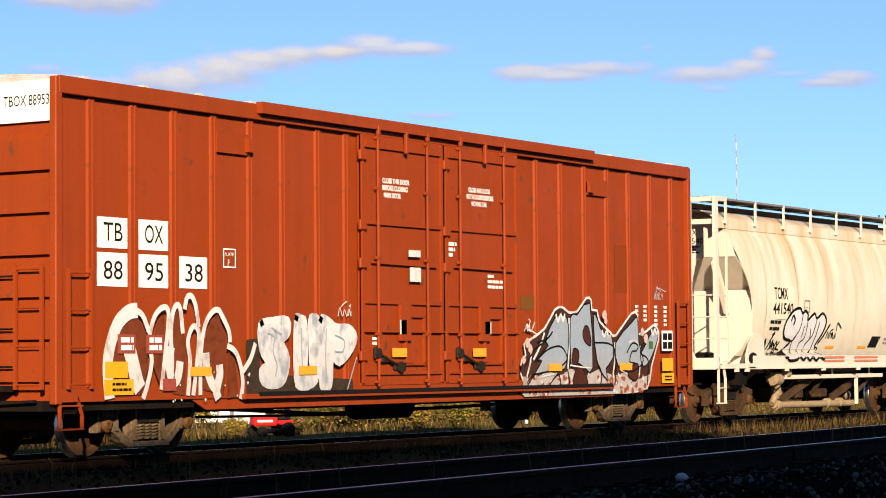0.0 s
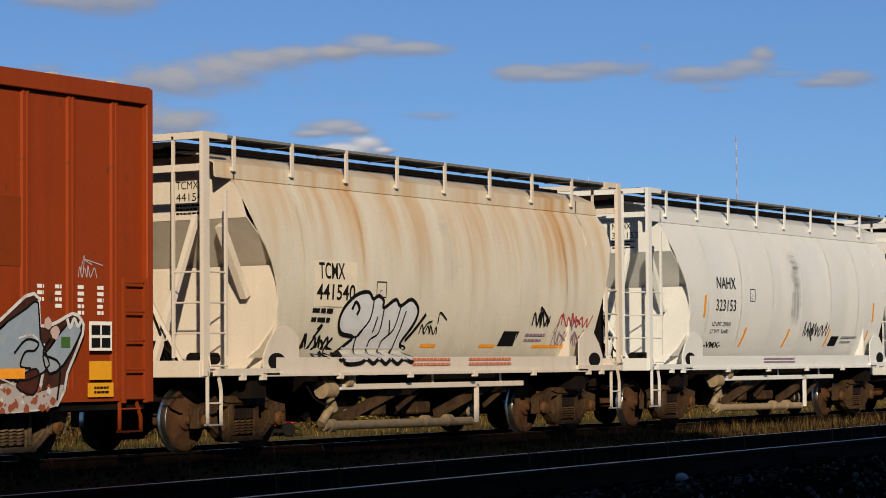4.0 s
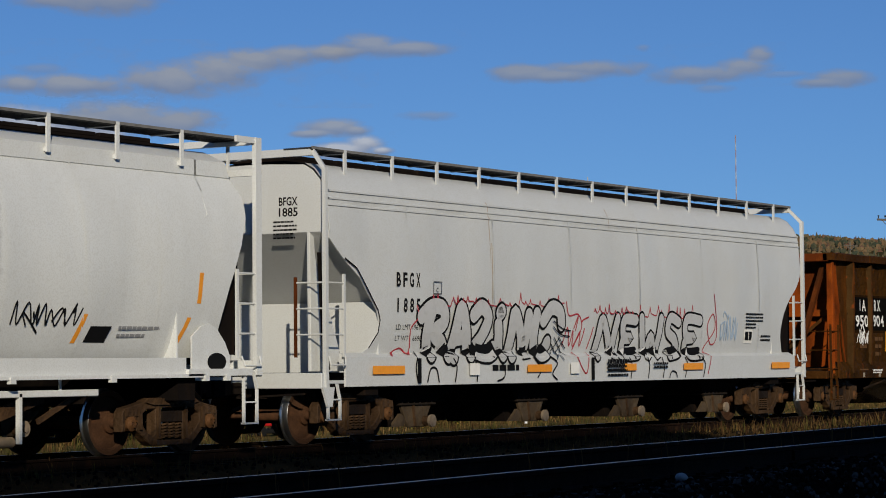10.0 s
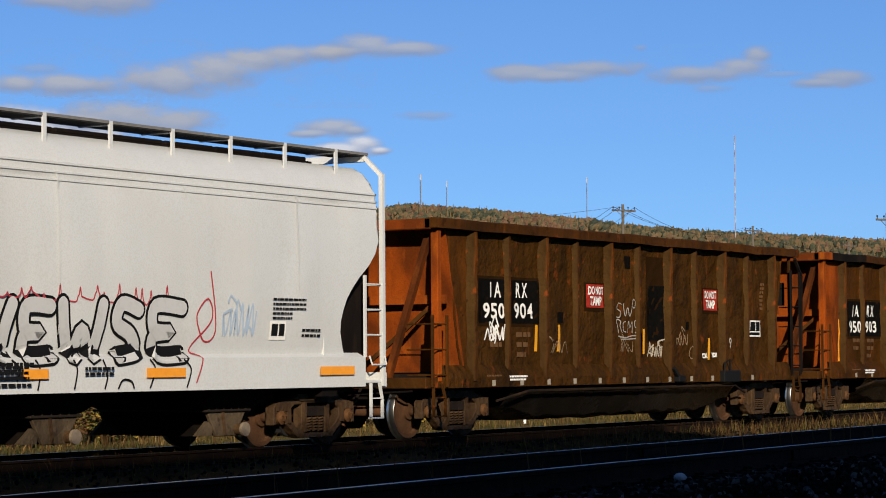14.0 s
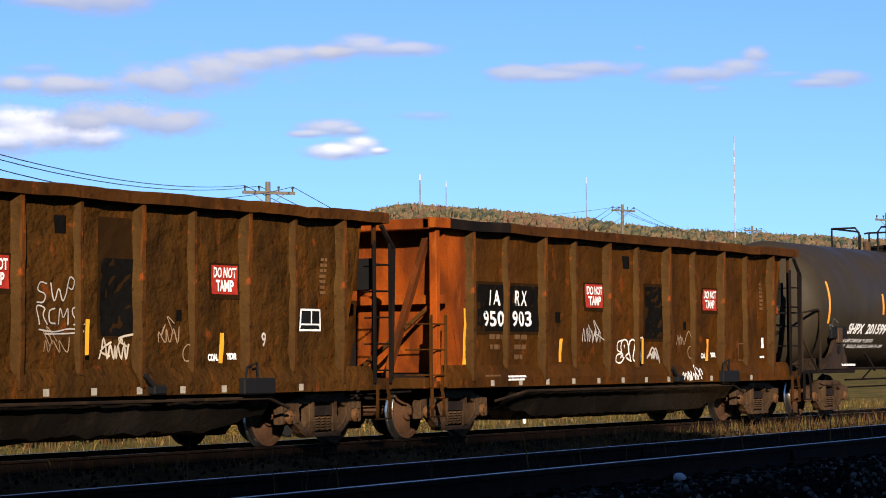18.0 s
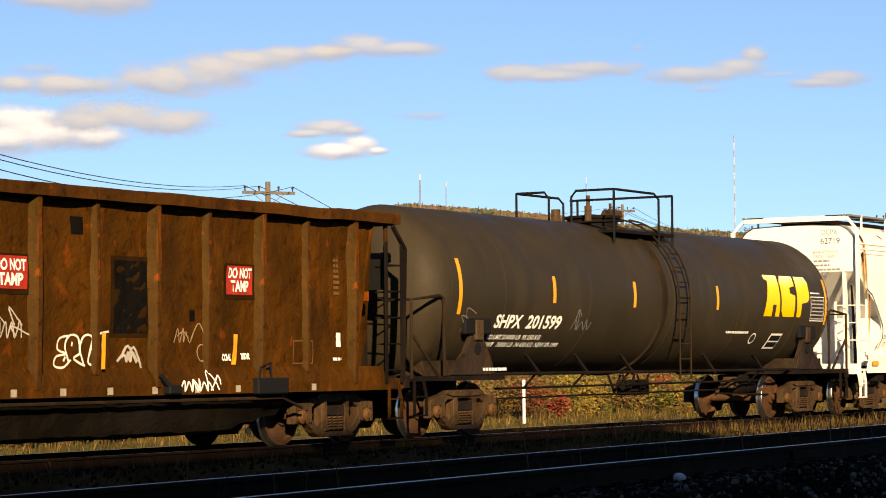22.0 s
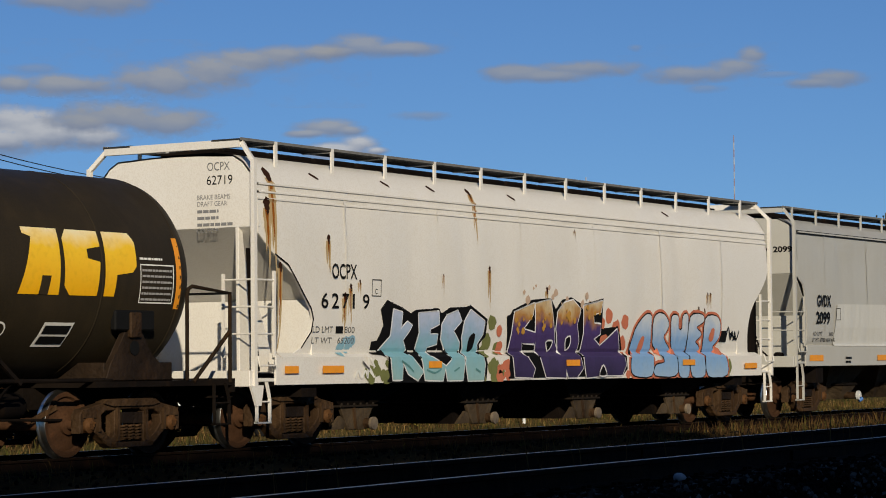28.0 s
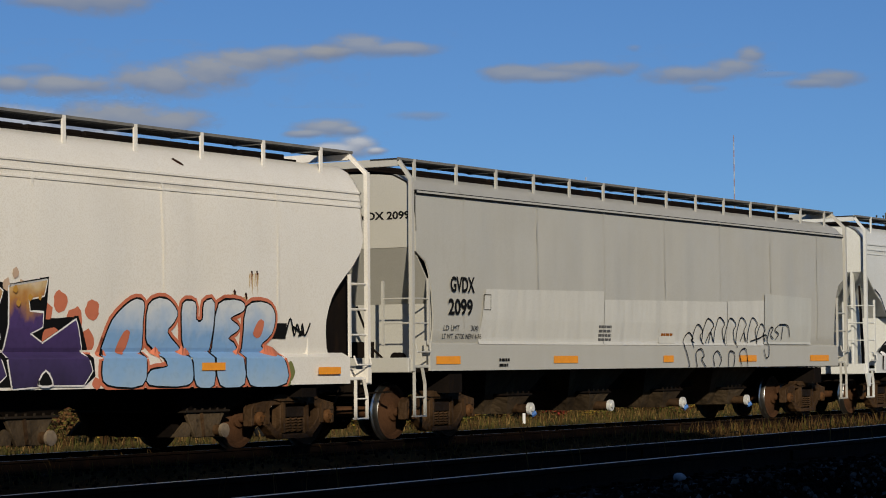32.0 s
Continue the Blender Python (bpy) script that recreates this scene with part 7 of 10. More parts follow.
LEAF_Y = plain("leaf_yellow", (0.27, 0.175, 0.03), 0.8)
LEAF_G = plain("leaf_green", (0.055, 0.065, 0.014), 0.8)
LEAF_O = plain("leaf_olive", (0.12, 0.105, 0.025), 0.8)
LEAF_R = plain("leaf_red", (0.22, 0.035, 0.022), 0.8)
LEAF_T = plain("leaf_tan", (0.15, 0.08, 0.03), 0.8)
rnd_s = random.Random(77)
for k in range(40):
    x = 26 + 1.45 * k + rnd_s.uniform(-0.4, 0.4)
    y = 12.6 + rnd_s.uniform(-1.0, 3.5)
    mix = rnd_s.choice(([LEAF_Y, LEAF_O, LEAF_G, LEAF_G], [LEAF_O, LEAF_G, LEAF_T], [LEAF_R, LEAF_T, LEAF_R], [LEAF_Y, LEAF_O, LEAF_T], [LEAF_T, LEAF_O], [LEAF_T, LEAF_G]))
    name = "leafy shrub in yellow and olive autumn colours" if LEAF_Y in mix else "red and russet autumn shrub by the tracks" if LEAF_R in mix else "olive and tan shrub beside the railway"
    shrub(x, y, rnd_s.uniform(0.4, 0.85), mix, 100 + k, name)
shrub(44.9, 14.9, 1.5, [LEAF_O, LEAF_O, LEAF_G, LEAF_Y, LEAF_T], 177, "leafy shrub in yellow and olive autumn colours")

for k in range(26):
    x, y = 47 + 2.0 * k + rnd_s.uniform(-0.9, 0.9), 17 + rnd_s.uniform(0, 6)
    mix = rnd_s.choice(([LEAF_Y, LEAF_O, LEAF_G, LEAF_Y], [LEAF_T, LEAF_R, LEAF_T], [LEAF_O, LEAF_G, LEAF_T], [LEAF_Y, LEAF_O]))
    name = "leafy shrub in yellow and olive autumn colours" if LEAF_Y in mix else "red and russet autumn shrub by the tracks" if LEAF_R in mix else "olive and tan shrub beside the railway"
    if math.hypot(x - 54.7, y - 18.2) > 2.6:
        shrub(x, y, rnd_s.uniform(0.8, 1.4), mix, 300 + k, name)

LEAF_B = plain("leaf_brown", (0.085, 0.036, 0.016), 0.8)
for k in range(46):
    x = 38 + 0.95 * k + rnd_s.uniform(-0.4, 0.4)
    y = 12.2 + 0.10 * (x - 38) + rnd_s.uniform(-0.6, 1.6)
    if math.hypot(x - 47.3, y - 11.9) < 2.2 or 44.5 < x < 50.6:
        continue
    red = noise.noise((x * 0.22, 3.0, 1.0)) > 0.0
    mix = rnd_s.choice(([LEAF_B, LEAF_R, LEAF_T, LEAF_B], [LEAF_B, LEAF_T, LEAF_O])) if red else rnd_s.choice(([LEAF_Y, LEAF_Y, LEAF_O, LEAF_T], [LEAF_O, LEAF_G, LEAF_Y, LEAF_T], [LEAF_G, LEAF_O, LEAF_B]))
    shrub(x, y, rnd_s.uniform(1.15, 1.43), mix, 500 + k, "rust-brown autumn hedge bush" if LEAF_B in mix and LEAF_G not in mix else "yellow and olive autumn hedge bush")
post = thing("marker_post", "thin white marker post in the dry grass", "post", pose(59.4, 11.7, ground_height(59.4, 11.7)))
part("post", rod(B(), (0, 0, -0.1), (0, 0, 1.25), 0.045, 8), plain("white_post_paint", (0.7, 0.7, 0.68), 0.6), post)
part("post_cap", rod(B(), (0, 0, 1.25), (0, 0, 1.29), 0.055, 8), STEELGREY, post)

WHITEWALL = paint("white_board_wall", (0.74, 0.74, 0.72), (0.4, 0.38, 0.34), 0.15, 0.2)


def build_cabin():
    """A low white site cabin with a big dark window, a door and a red board."""
    ob = thing("cabin", "low white site cabin with a dark window and red board", "building", pose(55.9, 19.7, -0.62, 0, 0, -75.5))
    part("wall", box(B(), -1.50, 1.50, 0, 2.2, 0, 2.25), WHITEWALL, ob)
    part("roof", chamfer(box(B(), -1.62, 1.62, -0.15, 2.35, 2.25, 2.36), 0.02), DARK, ob)
    for k in range(10):
        part("board", box(B(), -1.50, 1.50, -0.016, -0.002, 0.04 + k * 0.22, 0.245 + k * 0.22), WHITEWALL, ob)
    win = part("window", box(B(), 0.42, 1.12, -0.035, -0.017, 0.95, 1.70), BLACK, ob, "dark window")
    part("window_frame", box(B(), 0.36, 0.42, -0.045, -0.017, 0.90, 1.76), WHITE, win)
    part("window_bar", box(B(), 0.75, 0.79, -0.045, -0.036, 0.95, 1.70), WHITE, win)
    part("door_post", box(B(), 0.10, 0.22, -0.05, -0.017, 0.0, 1.9), STEELGREY, ob)
    part("red_board", box(B(), -1.40, -0.30, -0.04, -0.017, 0.98, 1.25), RED, ob, "red board with pale lettering")
    part("board_print", box(B(), -1.25, -0.45, -0.046, -0.041, 1.08, 1.15), WHITE, ob)


def build_tractor():
    p = afar(53.95, 0, 58.5)
    ob = thing("garden_tractor", "small red garden tractor parked in the grass", "garden tractor", pose(p.x, p.y, ground_height(p.x, p.y), 0, 0, 150) @ Matrix.Scale(0.68, 4))
    body = plain("tractor_red", (0.55, 0.018, 0.018), 0.35)
    part("hood", chamfer(box(B(), -0.2, 0.72, -0.24, 0.24, 0.38, 0.74), 0.06), body, ob)
    part("fender", chamfer(box(B(), -0.75, -0.15, -0.45, 0.45, 0.42, 0.58), 0.05), body, ob)
    part("seat", chamfer(box(B(), -0.62, -0.2, -0.2, 0.2, 0.58, 0.68), 0.03), BLACK, ob)
    part("backrest", chamfer(box(B(), -0.72, -0.62, -0.2, 0.2, 0.6, 0.98), 0.03), BLACK, ob)
    part("steering_wheel", lathe(B(), [(0.80, 0.17), (0.82, 0.19), (0.84, 0.17)], 16, "z"), BLACK, ob)
    part("stripe", box(B(), 0.0, 0.6, 0.242, 0.248, 0.52, 0.60), WHITE, ob)
    part("mower_deck", chamfer(box(B(), -0.35, 0.4, -0.5, 0.5, 0.12, 0.28), 0.04), BLACK, ob)
    for x, r, w in ((-0.5, 0.26, 0.22), (0.5, 0.19, 0.15)):
        for y in (-0.42, 0.42):
            bm = lathe(B(), [(y - w / 2, 0.0), (y - w / 2, r * 0.9), (y - w / 3, r), (y + w / 3, r), (y + w / 2, r * 0.9), (y + w / 2, 0.0)], 20, "y")
            part("wheel", bm, BLACK, ob, at=pose(x, 0, r), smooth=True)


build_cabin()
build_tractor()

# ---- lettering, placards, tape and spray paint ----


def spray(name, stops, mottle=0.25, rough=0.55, through=None, worn=0.45):
    """Sprayed colour that fades with height: stops are (z, colour)."""
    m, nt, b = tree(name)
    co = nt.nodes.new("ShaderNodeTexCoord")
    sp = nt.nodes.new("ShaderNodeSeparateXYZ")
    nt.links.new(co.outputs["Object"], sp.inputs[0])
    n = grain(nt, 3.2, (1, 1, 0.8), 5)
    ad = nt.nodes.new("ShaderNodeMath")
    ad.operation = "MULTIPLY_ADD"
    nt.links.new(n, ad.inputs[0])
    ad.inputs[1].default_value = mottle * 2
    nt.links.new(sp.outputs[2], ad.inputs[2])
    lo, hi = stops[0][0], stops[-1][0]
    f = ramp(nt, ad.outputs[0], lo + mottle, hi + mottle)
    r = nt.nodes.new("ShaderNodeValToRGB")
    el = r.color_ramp.elements
    el[0].position, el[0].color = 0, (*stops[0][1], 1)
    el[1].position, el[1].color = 1, (*stops[-1][1], 1)
    for z, c in stops[1:-1]:
        el.new((z - lo) / (hi - lo)).color = (*c, 1)
    nt.links.new(f, r.inputs[0])
    c = mixc(nt, mult(nt, ramp(nt, grain(nt, 11, detail=6), 0.5, 0.8), 0.3), r.outputs[0], [x * 0.6 for x in stops[0][1]])
    if through:
        c = mixc(nt, mult(nt, ramp(nt, grain(nt, 6.0, (1, 1, 0.6), 10, shift=11), 0.60 - 0.13 * worn, 0.66), worn), c, through)
    nt.links.new(c, b.inputs["Base Color"])
    b.inputs["Roughness"].default_value = rough
    b.inputs["Specular IOR Level"].default_value = 0.25
    return m


SILVER = spray("sprayed_silver", [(0.7, (0.42, 0.40, 0.38)), (2.2, (0.55, 0.56, 0.58))], 0.5)
PALEWHITE = spray("sprayed_white", [(0.7, (0.62, 0.60, 0.58)), (2.0, (0.74, 0.73, 0.72))], 0.4)
OXIDE = (0.17, 0.05, 0.02)
BOXWHITE = spray("worn_sprayed_white", [(0.7, (0.46, 0.46, 0.45)), (2.0, (0.57, 0.57, 0.57))], 0.4, through=OXIDE)
BLOCKWHITE = spray("washed_white_spray", [(0.7, (0.40, 0.41, 0.42)), (2.0, (0.58, 0.58, 0.58))], 0.5, through=(0.22, 0.25, 0.29), worn=0.85)
BOXSILVER = spray("worn_sprayed_silver", [(0.7, (0.34, 0.30, 0.28)), (2.2, (0.43, 0.44, 0.45))], 0.5, through=(0.22, 0.12, 0.09))
BOXSLATE = spray("worn_sprayed_slate", [(1.0, (0.26, 0.27, 0.28)), (1.5, (0.23, 0.29, 0.35)), (2.3, (0.24, 0.29, 0.35))], 0.4, through=(0.33, 0.34, 0.35))
GREYFILL = spray("sprayed_grey_fill", [(0.9, (0.44, 0.44, 0.42)), (2.3, (0.50, 0.50, 0.49))], 0.3)
DARKMAROON = plain("sprayed_dark_maroon", (0.060, 0.018, 0.012), 0.7, wear=0.6)
DARKRED = plain("sprayed_dark_red", (0.145, 0.033, 0.013), 0.7, wear=0.6)
SPRAYBLACK = plain("sprayed_black", (0.006, 0.006, 0.0065), 0.85, wear=0.05)
SPRAYRED = plain("sprayed_red", (0.38, 0.035, 0.045), 0.55)
MAUVE = plain("sprayed_mauve", (0.25, 0.16, 0.22), 0.6)
TEAL = spray("sprayed_lilac_to_teal", [(0.9, (0.27, 0.42, 0.40)), (1.45, (0.20, 0.42, 0.49)), (1.8, (0.31, 0.42, 0.56)), (2.35, (0.58, 0.56, 0.66))], 0.3)
PURPLE = spray("sprayed_purple_to_gold", [(0.9, (0.028, 0.020, 0.048)), (1.35, (0.05, 0.033, 0.10)), (1.90, (0.07, 0.04, 0.14)), (2.08, (0.40, 0.19, 0.05)), (2.28, (0.52, 0.38, 0.20)), (2.5, (0.64, 0.56, 0.52))], 0.35)
SKYBLUE = spray("sprayed_sky_blue", [(0.9, (0.30, 0.42, 0.55)), (1.3, (0.22, 0.38, 0.60)), (1.6, (0.20, 0.36, 0.60)), (2.1, (0.55, 0.58, 0.60))], 0.35)
CORAL = plain("sprayed_coral", (0.52, 0.16, 0.09), 0.6)
OCHRE = plain("sprayed_ochre", (0.45, 0.24, 0.05), 0.6)
SPRAYDEEP = plain("sprayed_deep_teal", (0.10, 0.24, 0.24), 0.6)
MOSS = plain("sprayed_moss", (0.16, 0.17, 0.06), 0.6)
PATCH = paint("overpainted_pale_grey", (0.58, 0.57, 0.525), (0.38, 0.36, 0.30), 0.2, 0.2, dents=36)
PATCH2 = paint("overpainted_mid_grey", (0.50, 0.50, 0.46), (0.36, 0.34, 0.30), 0.2, 0.2, dents=36)
RUSTRUN = plain("rust_run", (0.27, 0.085, 0.012), 0.8, wear=0.5)
RUSTDARK = plain("rust_scar", (0.035, 0.014, 0.008), 0.8)
STAIN = plain("ochre_stain", (0.46, 0.33, 0.17), 0.7)
PALEPLACARD = plain("cream_placard", (0.66, 0.58, 0.45), 0.55)

SKELETON = {
    "arch": [(0.08, 0), (0.10, 0.65), (0.32, 1), (0.68, 0.95), (0.84, 0.5), (0.86, 0)],
    "hook": [(0.12, 0), (0.10, 0.75), (0.38, 1), (0.80, 0.85), (0.72, 0.58), (0.42, 0.50), (0.70, 0.3), (0.92, 0)],
    "ess": [(0.88, 0.82), (0.55, 1), (0.18, 0.82), (0.30, 0.55), (0.74, 0.42), (0.80, 0.12), (0.42, 0), (0.08, 0.1)],
    "zig": [(0.10, 0), (0.18, 0.95), (0.50, 0.5), (0.74, 0.05), (0.90, 1)],
    "rungs": [(0.86, 0.92), (0.25, 0.96), (0.16, 0.74), (0.24, 0.52), (0.70, 0.52), (0.24, 0.48), (0.14, 0.26), (0.22, 0.04), (0.88, 0.06)],
    "fork": [(0.12, 0), (0.16, 1), (0.20, 0.5), (0.80, 1), (0.42, 0.52), (0.90, 0)],
    "tent": [(0.05, 0), (0.25, 0.6), (0.46, 1), (0.66, 0.6), (0.92, 0)],
    "cup": [(0.08, 1), (0.12, 0.25), (0.48, 0), (0.82, 0.25), (0.90, 1)],
    "loop": [(0.55, 0.02), (0.16, 0.2), (0.10, 0.7), (0.45, 1), (0.84, 0.75), (0.86, 0.28), (0.50, 0.02)],
    "post": [(0.40, 0), (0.46, 0.5), (0.52, 1)],
}


def piece(parent, side, x0, x1, z0, z1, shapes, fill, line, weight, edge, shear=0.0, wobble=0.06, seed=1, label="", lift=0.006, shadow=None):
    """A row of fat sprayed shapes, each a dark edge below and a coloured body above."""
    rnd = random.Random(seed)
    cell = (x1 - x0) / len(shapes)
    for i, name in enumerate(shapes):
        under, over = B(), B()
        h = (z1 - z0) * rnd.uniform(0.9, 1.04)
        pts = []
        for u, v in SKELETON[name]:
            zz = z0 + v * h + rnd.uniform(-wobble, wobble) * 0.5
            pts.append((x0 + cell * (i - 0.04 + u * 1.08) + shear * v + rnd.uniform(-wobble, wobble), min(max(zz, z0 + 0.02), z1 + 0.1)))
        path = curve_through(pts, 5)
        if shadow:
            stroke(under, [(x - shadow, z - shadow * 0.4) for x, z in path], weight + edge, side, lift - 0.002 + 0.0012 * i, step=0.05)
        stroke(under, path, weight + 2 * edge, side, lift + 0.0016 * i, step=0.05)
        stroke(over, path, weight, side, lift + 0.012 + 0.0016 * i, step=0.05)
        g = part("graffiti", under, line, parent, label)
        part("graffiti_fill", over, fill, g)


def flat_shape(parent, side, poly, mat, lift, name="graffiti", label="", edge=None, w=0.05, smooth=0):
    """A sprayed field with an outline in its own colour."""
    if smooth:
        poly = curve_through(poly, smooth, True)
    ob = part(name, fill_rows(B(), poly, side, lift, 0.018), mat, parent, label)
    if edge:
        part("graffiti_edge", stroke(B(), poly + poly[:2], w, side, lift + 0.004, step=0.06), edge, ob)
    return ob


def lines(parent, side, paths, w, mat, lift, bend=4):
    for i, pts in enumerate(paths):
        part("graffiti_line", stroke(B(), curve_through(pts, bend) if bend else pts, w, side, lift + 0.001 * i, step=0.05), mat, parent)


def tag(parent, side, x0, x1, z0, z1, n, w, mat, seed, lift=0.008, name="graffiti"):
    """A quick hand-sprayed scrawl."""
    rnd = random.Random(seed)
    bm = B()
    pts = []
    for k in range(n):
        f = k / (n - 1)
        pts.append((x0 + (x1 - x0) * f + rnd.uniform(-0.5, 0.5) * (x1 - x0) / n * 1.7, z0 + (z1 - z0) * (0.1 + 0.8 * (k % 2)) * rnd.uniform(0.75, 1.15)))
    stroke(bm, curve_through(pts, 5), w, side, lift, step=0.04)
    for _ in range(max(2, n // 4)):
        x, z = rnd.uniform(x0, x1), rnd.uniform(z0, z1)
        stroke(bm, curve_through([(x, z), (x + rnd.uniform(-0.2, 0.2), z + rnd.uniform(0.05, 0.25)), (x + rnd.uniform(0, 0.3), z + rnd.uniform(-0.1, 0.2))], 4), w, side, lift + 0.003, step=0.04)
    return part(name, bm, mat, parent)


def bubble_row(parent, side, letters, w, rims, fill, lift, label, merge=False):
    """Fat hand-sprayed letters: every letter a soft stroke with rims round it."""
    for k, paths in enumerate(letters):
        base = None
        for j, (grow, mat) in enumerate(rims + [(0, fill)]):
            bm = B()
            up = lift + (0.005 * j + 0.0006 * k if merge else 0.004 * k + 0.0012 * j)
            r = (w + grow) / 2
            for i, pts in enumerate(paths):
                path = curve_through(pts, 6)
                stroke(bm, path, 2 * r, side, up + 0.0002 * i, step=0.05)
                for e in (path[0], path[-1]):
                    fill_rows(bm, [(e[0] + r * math.cos(q * math.tau / 14), e[1] + r * math.sin(q * math.tau / 14)) for q in range(14)], side, up + 0.0001, 0.03)
            if base is None:
                base = part("graffiti", bm, mat, parent, label)
            else:
                part("graffiti_fill" if j == len(rims) else "graffiti_edge", bm, mat, base)


def letter_row(parent, side, polys, rims, fill, lift, label, bend=0):
    """Sprayed letters, one part each, with rims of other colours round the filled field."""
    for k, poly in enumerate(polys):
        poly = curve_through(poly, bend, True) if bend else poly
        base = None
        for j, (w, mat) in enumerate(rims):
            bm = stroke(B(), poly + poly[:2], w, side, lift + 0.005 * j + 0.0004 * k, step=0.06)
            if base is None:
                base = part("graffiti", bm, mat, parent, label)
            else:
                part("graffiti_edge", bm, mat, base)
        part("graffiti_fill", fill_rows(B(), poly, side, lift + 0.005 * len(rims) + 0.0004 * k, 0.018), fill, base)


def letter_holes(parent, side, polys, mat, lift, edge=None):
    for k, poly in enumerate(polys):
        flat_shape(parent, side, poly, mat, lift + 0.001 * k, "graffiti_fill", edge=edge, w=0.03, smooth=3)


def spikes(parent, side, x0, x1, z, mat, seed, w=0.022, high=0.20):
    """A row of little sprayed flames over a piece."""
    rnd = random.Random(seed)
    bm = B()
    pts, x = [], x0
    while x < x1:
        h = rnd.uniform(0.25, 1) * high
        foot = z + rnd.uniform(-0.06, 0.04)
        pts += [(x, foot), (x + 0.03, foot + h * 0.35), (x + 0.045, foot + h), (x + 0.07, foot + h * 0.3), (x + 0.10, foot)]
        x += 0.10 + rnd.choice((0.05, 0.1, 0.22, 0.34)) * rnd.uniform(0.6, 1.2)
        pts.append((x - 0.05, foot - rnd.uniform(0.0, 0.05)))
    stroke(bm, curve_through(pts, 3), w, side, 0.007, step=0.05)
    return part("graffiti", bm, mat, parent)


def blots(parent, side, spots, mat, seed, lift=0.005, rise=0.0007):
    rnd = random.Random(seed)
    bm = B()
    for x, z, r in spots:
        poly = [(x + r * math.cos(k * math.tau / 14) * rnd.uniform(0.8, 1.15), z + r * math.sin(k * math.tau / 14) * rnd.uniform(0.8, 1.2)) for k in range(14)]
        fill_rows(bm, poly, side, lift, 0.03)
        lift += rise
    ob = part("graffiti", bm, mat, parent)
    ob["kind"] = "stuff"
    return ob


def placard(parent, side, x0, x1, z0, z1, mat, lift=0.008, name="placard", slant=0.0):
    return part(name, panel(B(), side, x0, x1, z0, z1, lift, 0, slant), mat, parent)


def frame_box(parent, side, x0, x1, z0, z1, w, mat, lift=0.009):
    bm = B()
    for a, b, c, d in ((x0, x1, z0, z0 + w), (x0, x1, z1 - w, z1), (x0, x0 + w, z0 + w, z1 - w), (x1 - w, x1, z0 + w, z1 - w)):
        panel(bm, side, a, b, c, d, lift)
    return part("stencil_frame", bm, mat, parent)


def print_rows(parent, side, x, z, widths, h, gap, mat, lift=0.01):
    ob = part("small_print", bars(B(), side, x, z, widths, h, gap, lift), mat, parent)
    ob["kind"] = "stuff"
    return ob


def runs(parent, side, spots, mat, w=0.03, lift=0.004):
    """Rust runs: narrow tapering streaks from (x, z_top) of a length."""
    rnd = random.Random(int(len(spots) * 31 + abs(spots[0][0]) * 100))
    for x, z, l in spots:
        n = 7
        half = [w * (1 - 0.8 * k / n) * rnd.uniform(0.45, 1.05) for k in range(n)]
        mid = [x + 0.012 * k / n * rnd.uniform(-1, 1) for k in range(n)]
        poly = [(m - h, z - l * k / n) for k, (m, h) in enumerate(zip(mid, half))] + [(x, z - l)] + [(m + h, z - l * k / n) for k, (m, h) in list(enumerate(zip(mid, half)))[::-1]]
        part("rust_run", fill_rows(B(), poly, side, lift, 0.04), mat, parent)
        lift += 0.0004


# boxcar
b_car = CARS[0][0]
BS = Side([(1.585, 0.0), (1.585, 0.95), (1.535, 0.97), (1.535, 5.2)])
BR = Side([(1.62, 0.0), (1.62, 5.2)], 0.66)
for x0, x1, z0, z1, word in ((-8.54, -7.90, 2.85, 3.27, "TB"), (-7.66, -7.01, 2.85, 3.27, "OX"), (-8.54, -7.90, 2.33, 2.79, "88"), (-7.66, -7.01, 2.33, 2.79, "95"), (-6.76, -6.12, 2.34, 2.79, "38")):
    p = placard(b_car, BS, x0, x1, z0, z1, WHITE)
    text(p, BS, word, x0 + 0.13, z0 + 0.10, 0.25, BLACK, 0.016, 0.40)
frame_box(b_car, BS, -5.74, -5.44, 2.66, 2.94, 0.02, WHITE)
text(b_car, BS, "F", -5.63, 2.69, 0.09, WHITE, 0.01)
text(b_car, BS, "PLATE", -5.70, 2.83, 0.05, WHITE, 0.01, 0.21)
DS = Side([(1.625, 0), (1.625, 5.2)])
for k, w in enumerate(("CLOSE THIS DOOR", "BEFORE CLOSING", "MAIN DOOR")):
    text(b_car, DS, w, -1.68 + 0.04 * (k == 2), 4.13 - 0.115 * k, 0.075, WHITE, 0.006, 0.80 if k == 0 else 0.74 if k == 1 else 0.5, weight=0.004)
for k, w in enumerate(("CLOSE AND LOCK", "BOTH DOORS BEFORE", "MOVING CAR")):
    text(b_car, DS, w, 0.95 - 0.06 * (k == 1) + 0.1 * (k == 2), 4.13 - 0.115 * k, 0.075, WHITE, 0.006, 0.72 if k == 0 else 0.88 if k == 1 else 0.5, weight=0.004)
for x0, x1, z0, z1 in ((-1.0, -0.66, 2.57, 2.80), (-1.03, -0.67, 2.97, 3.08), (-1.3, -1.1, 1.72, 1.95), (1.35, 1.55, 1.74, 1.95)):
    placard(b_car, DS, x0, x1, z0, z1, CAP_WHITE, 0.075)
print_rows(b_car, DS, 1.55, 2.70, (0.2, 0.5, 0.5), 0.05, 0.04, WHITE)
print_rows(b_car, DS, 0.3, 3.2, (0.25, 0.2, 0.12), 0.06, 0.03, WHITE)
print_rows(b_car, DS, -2.0, 1.63, (0.22, 0.22), 0.045, 0.03, WHITE)
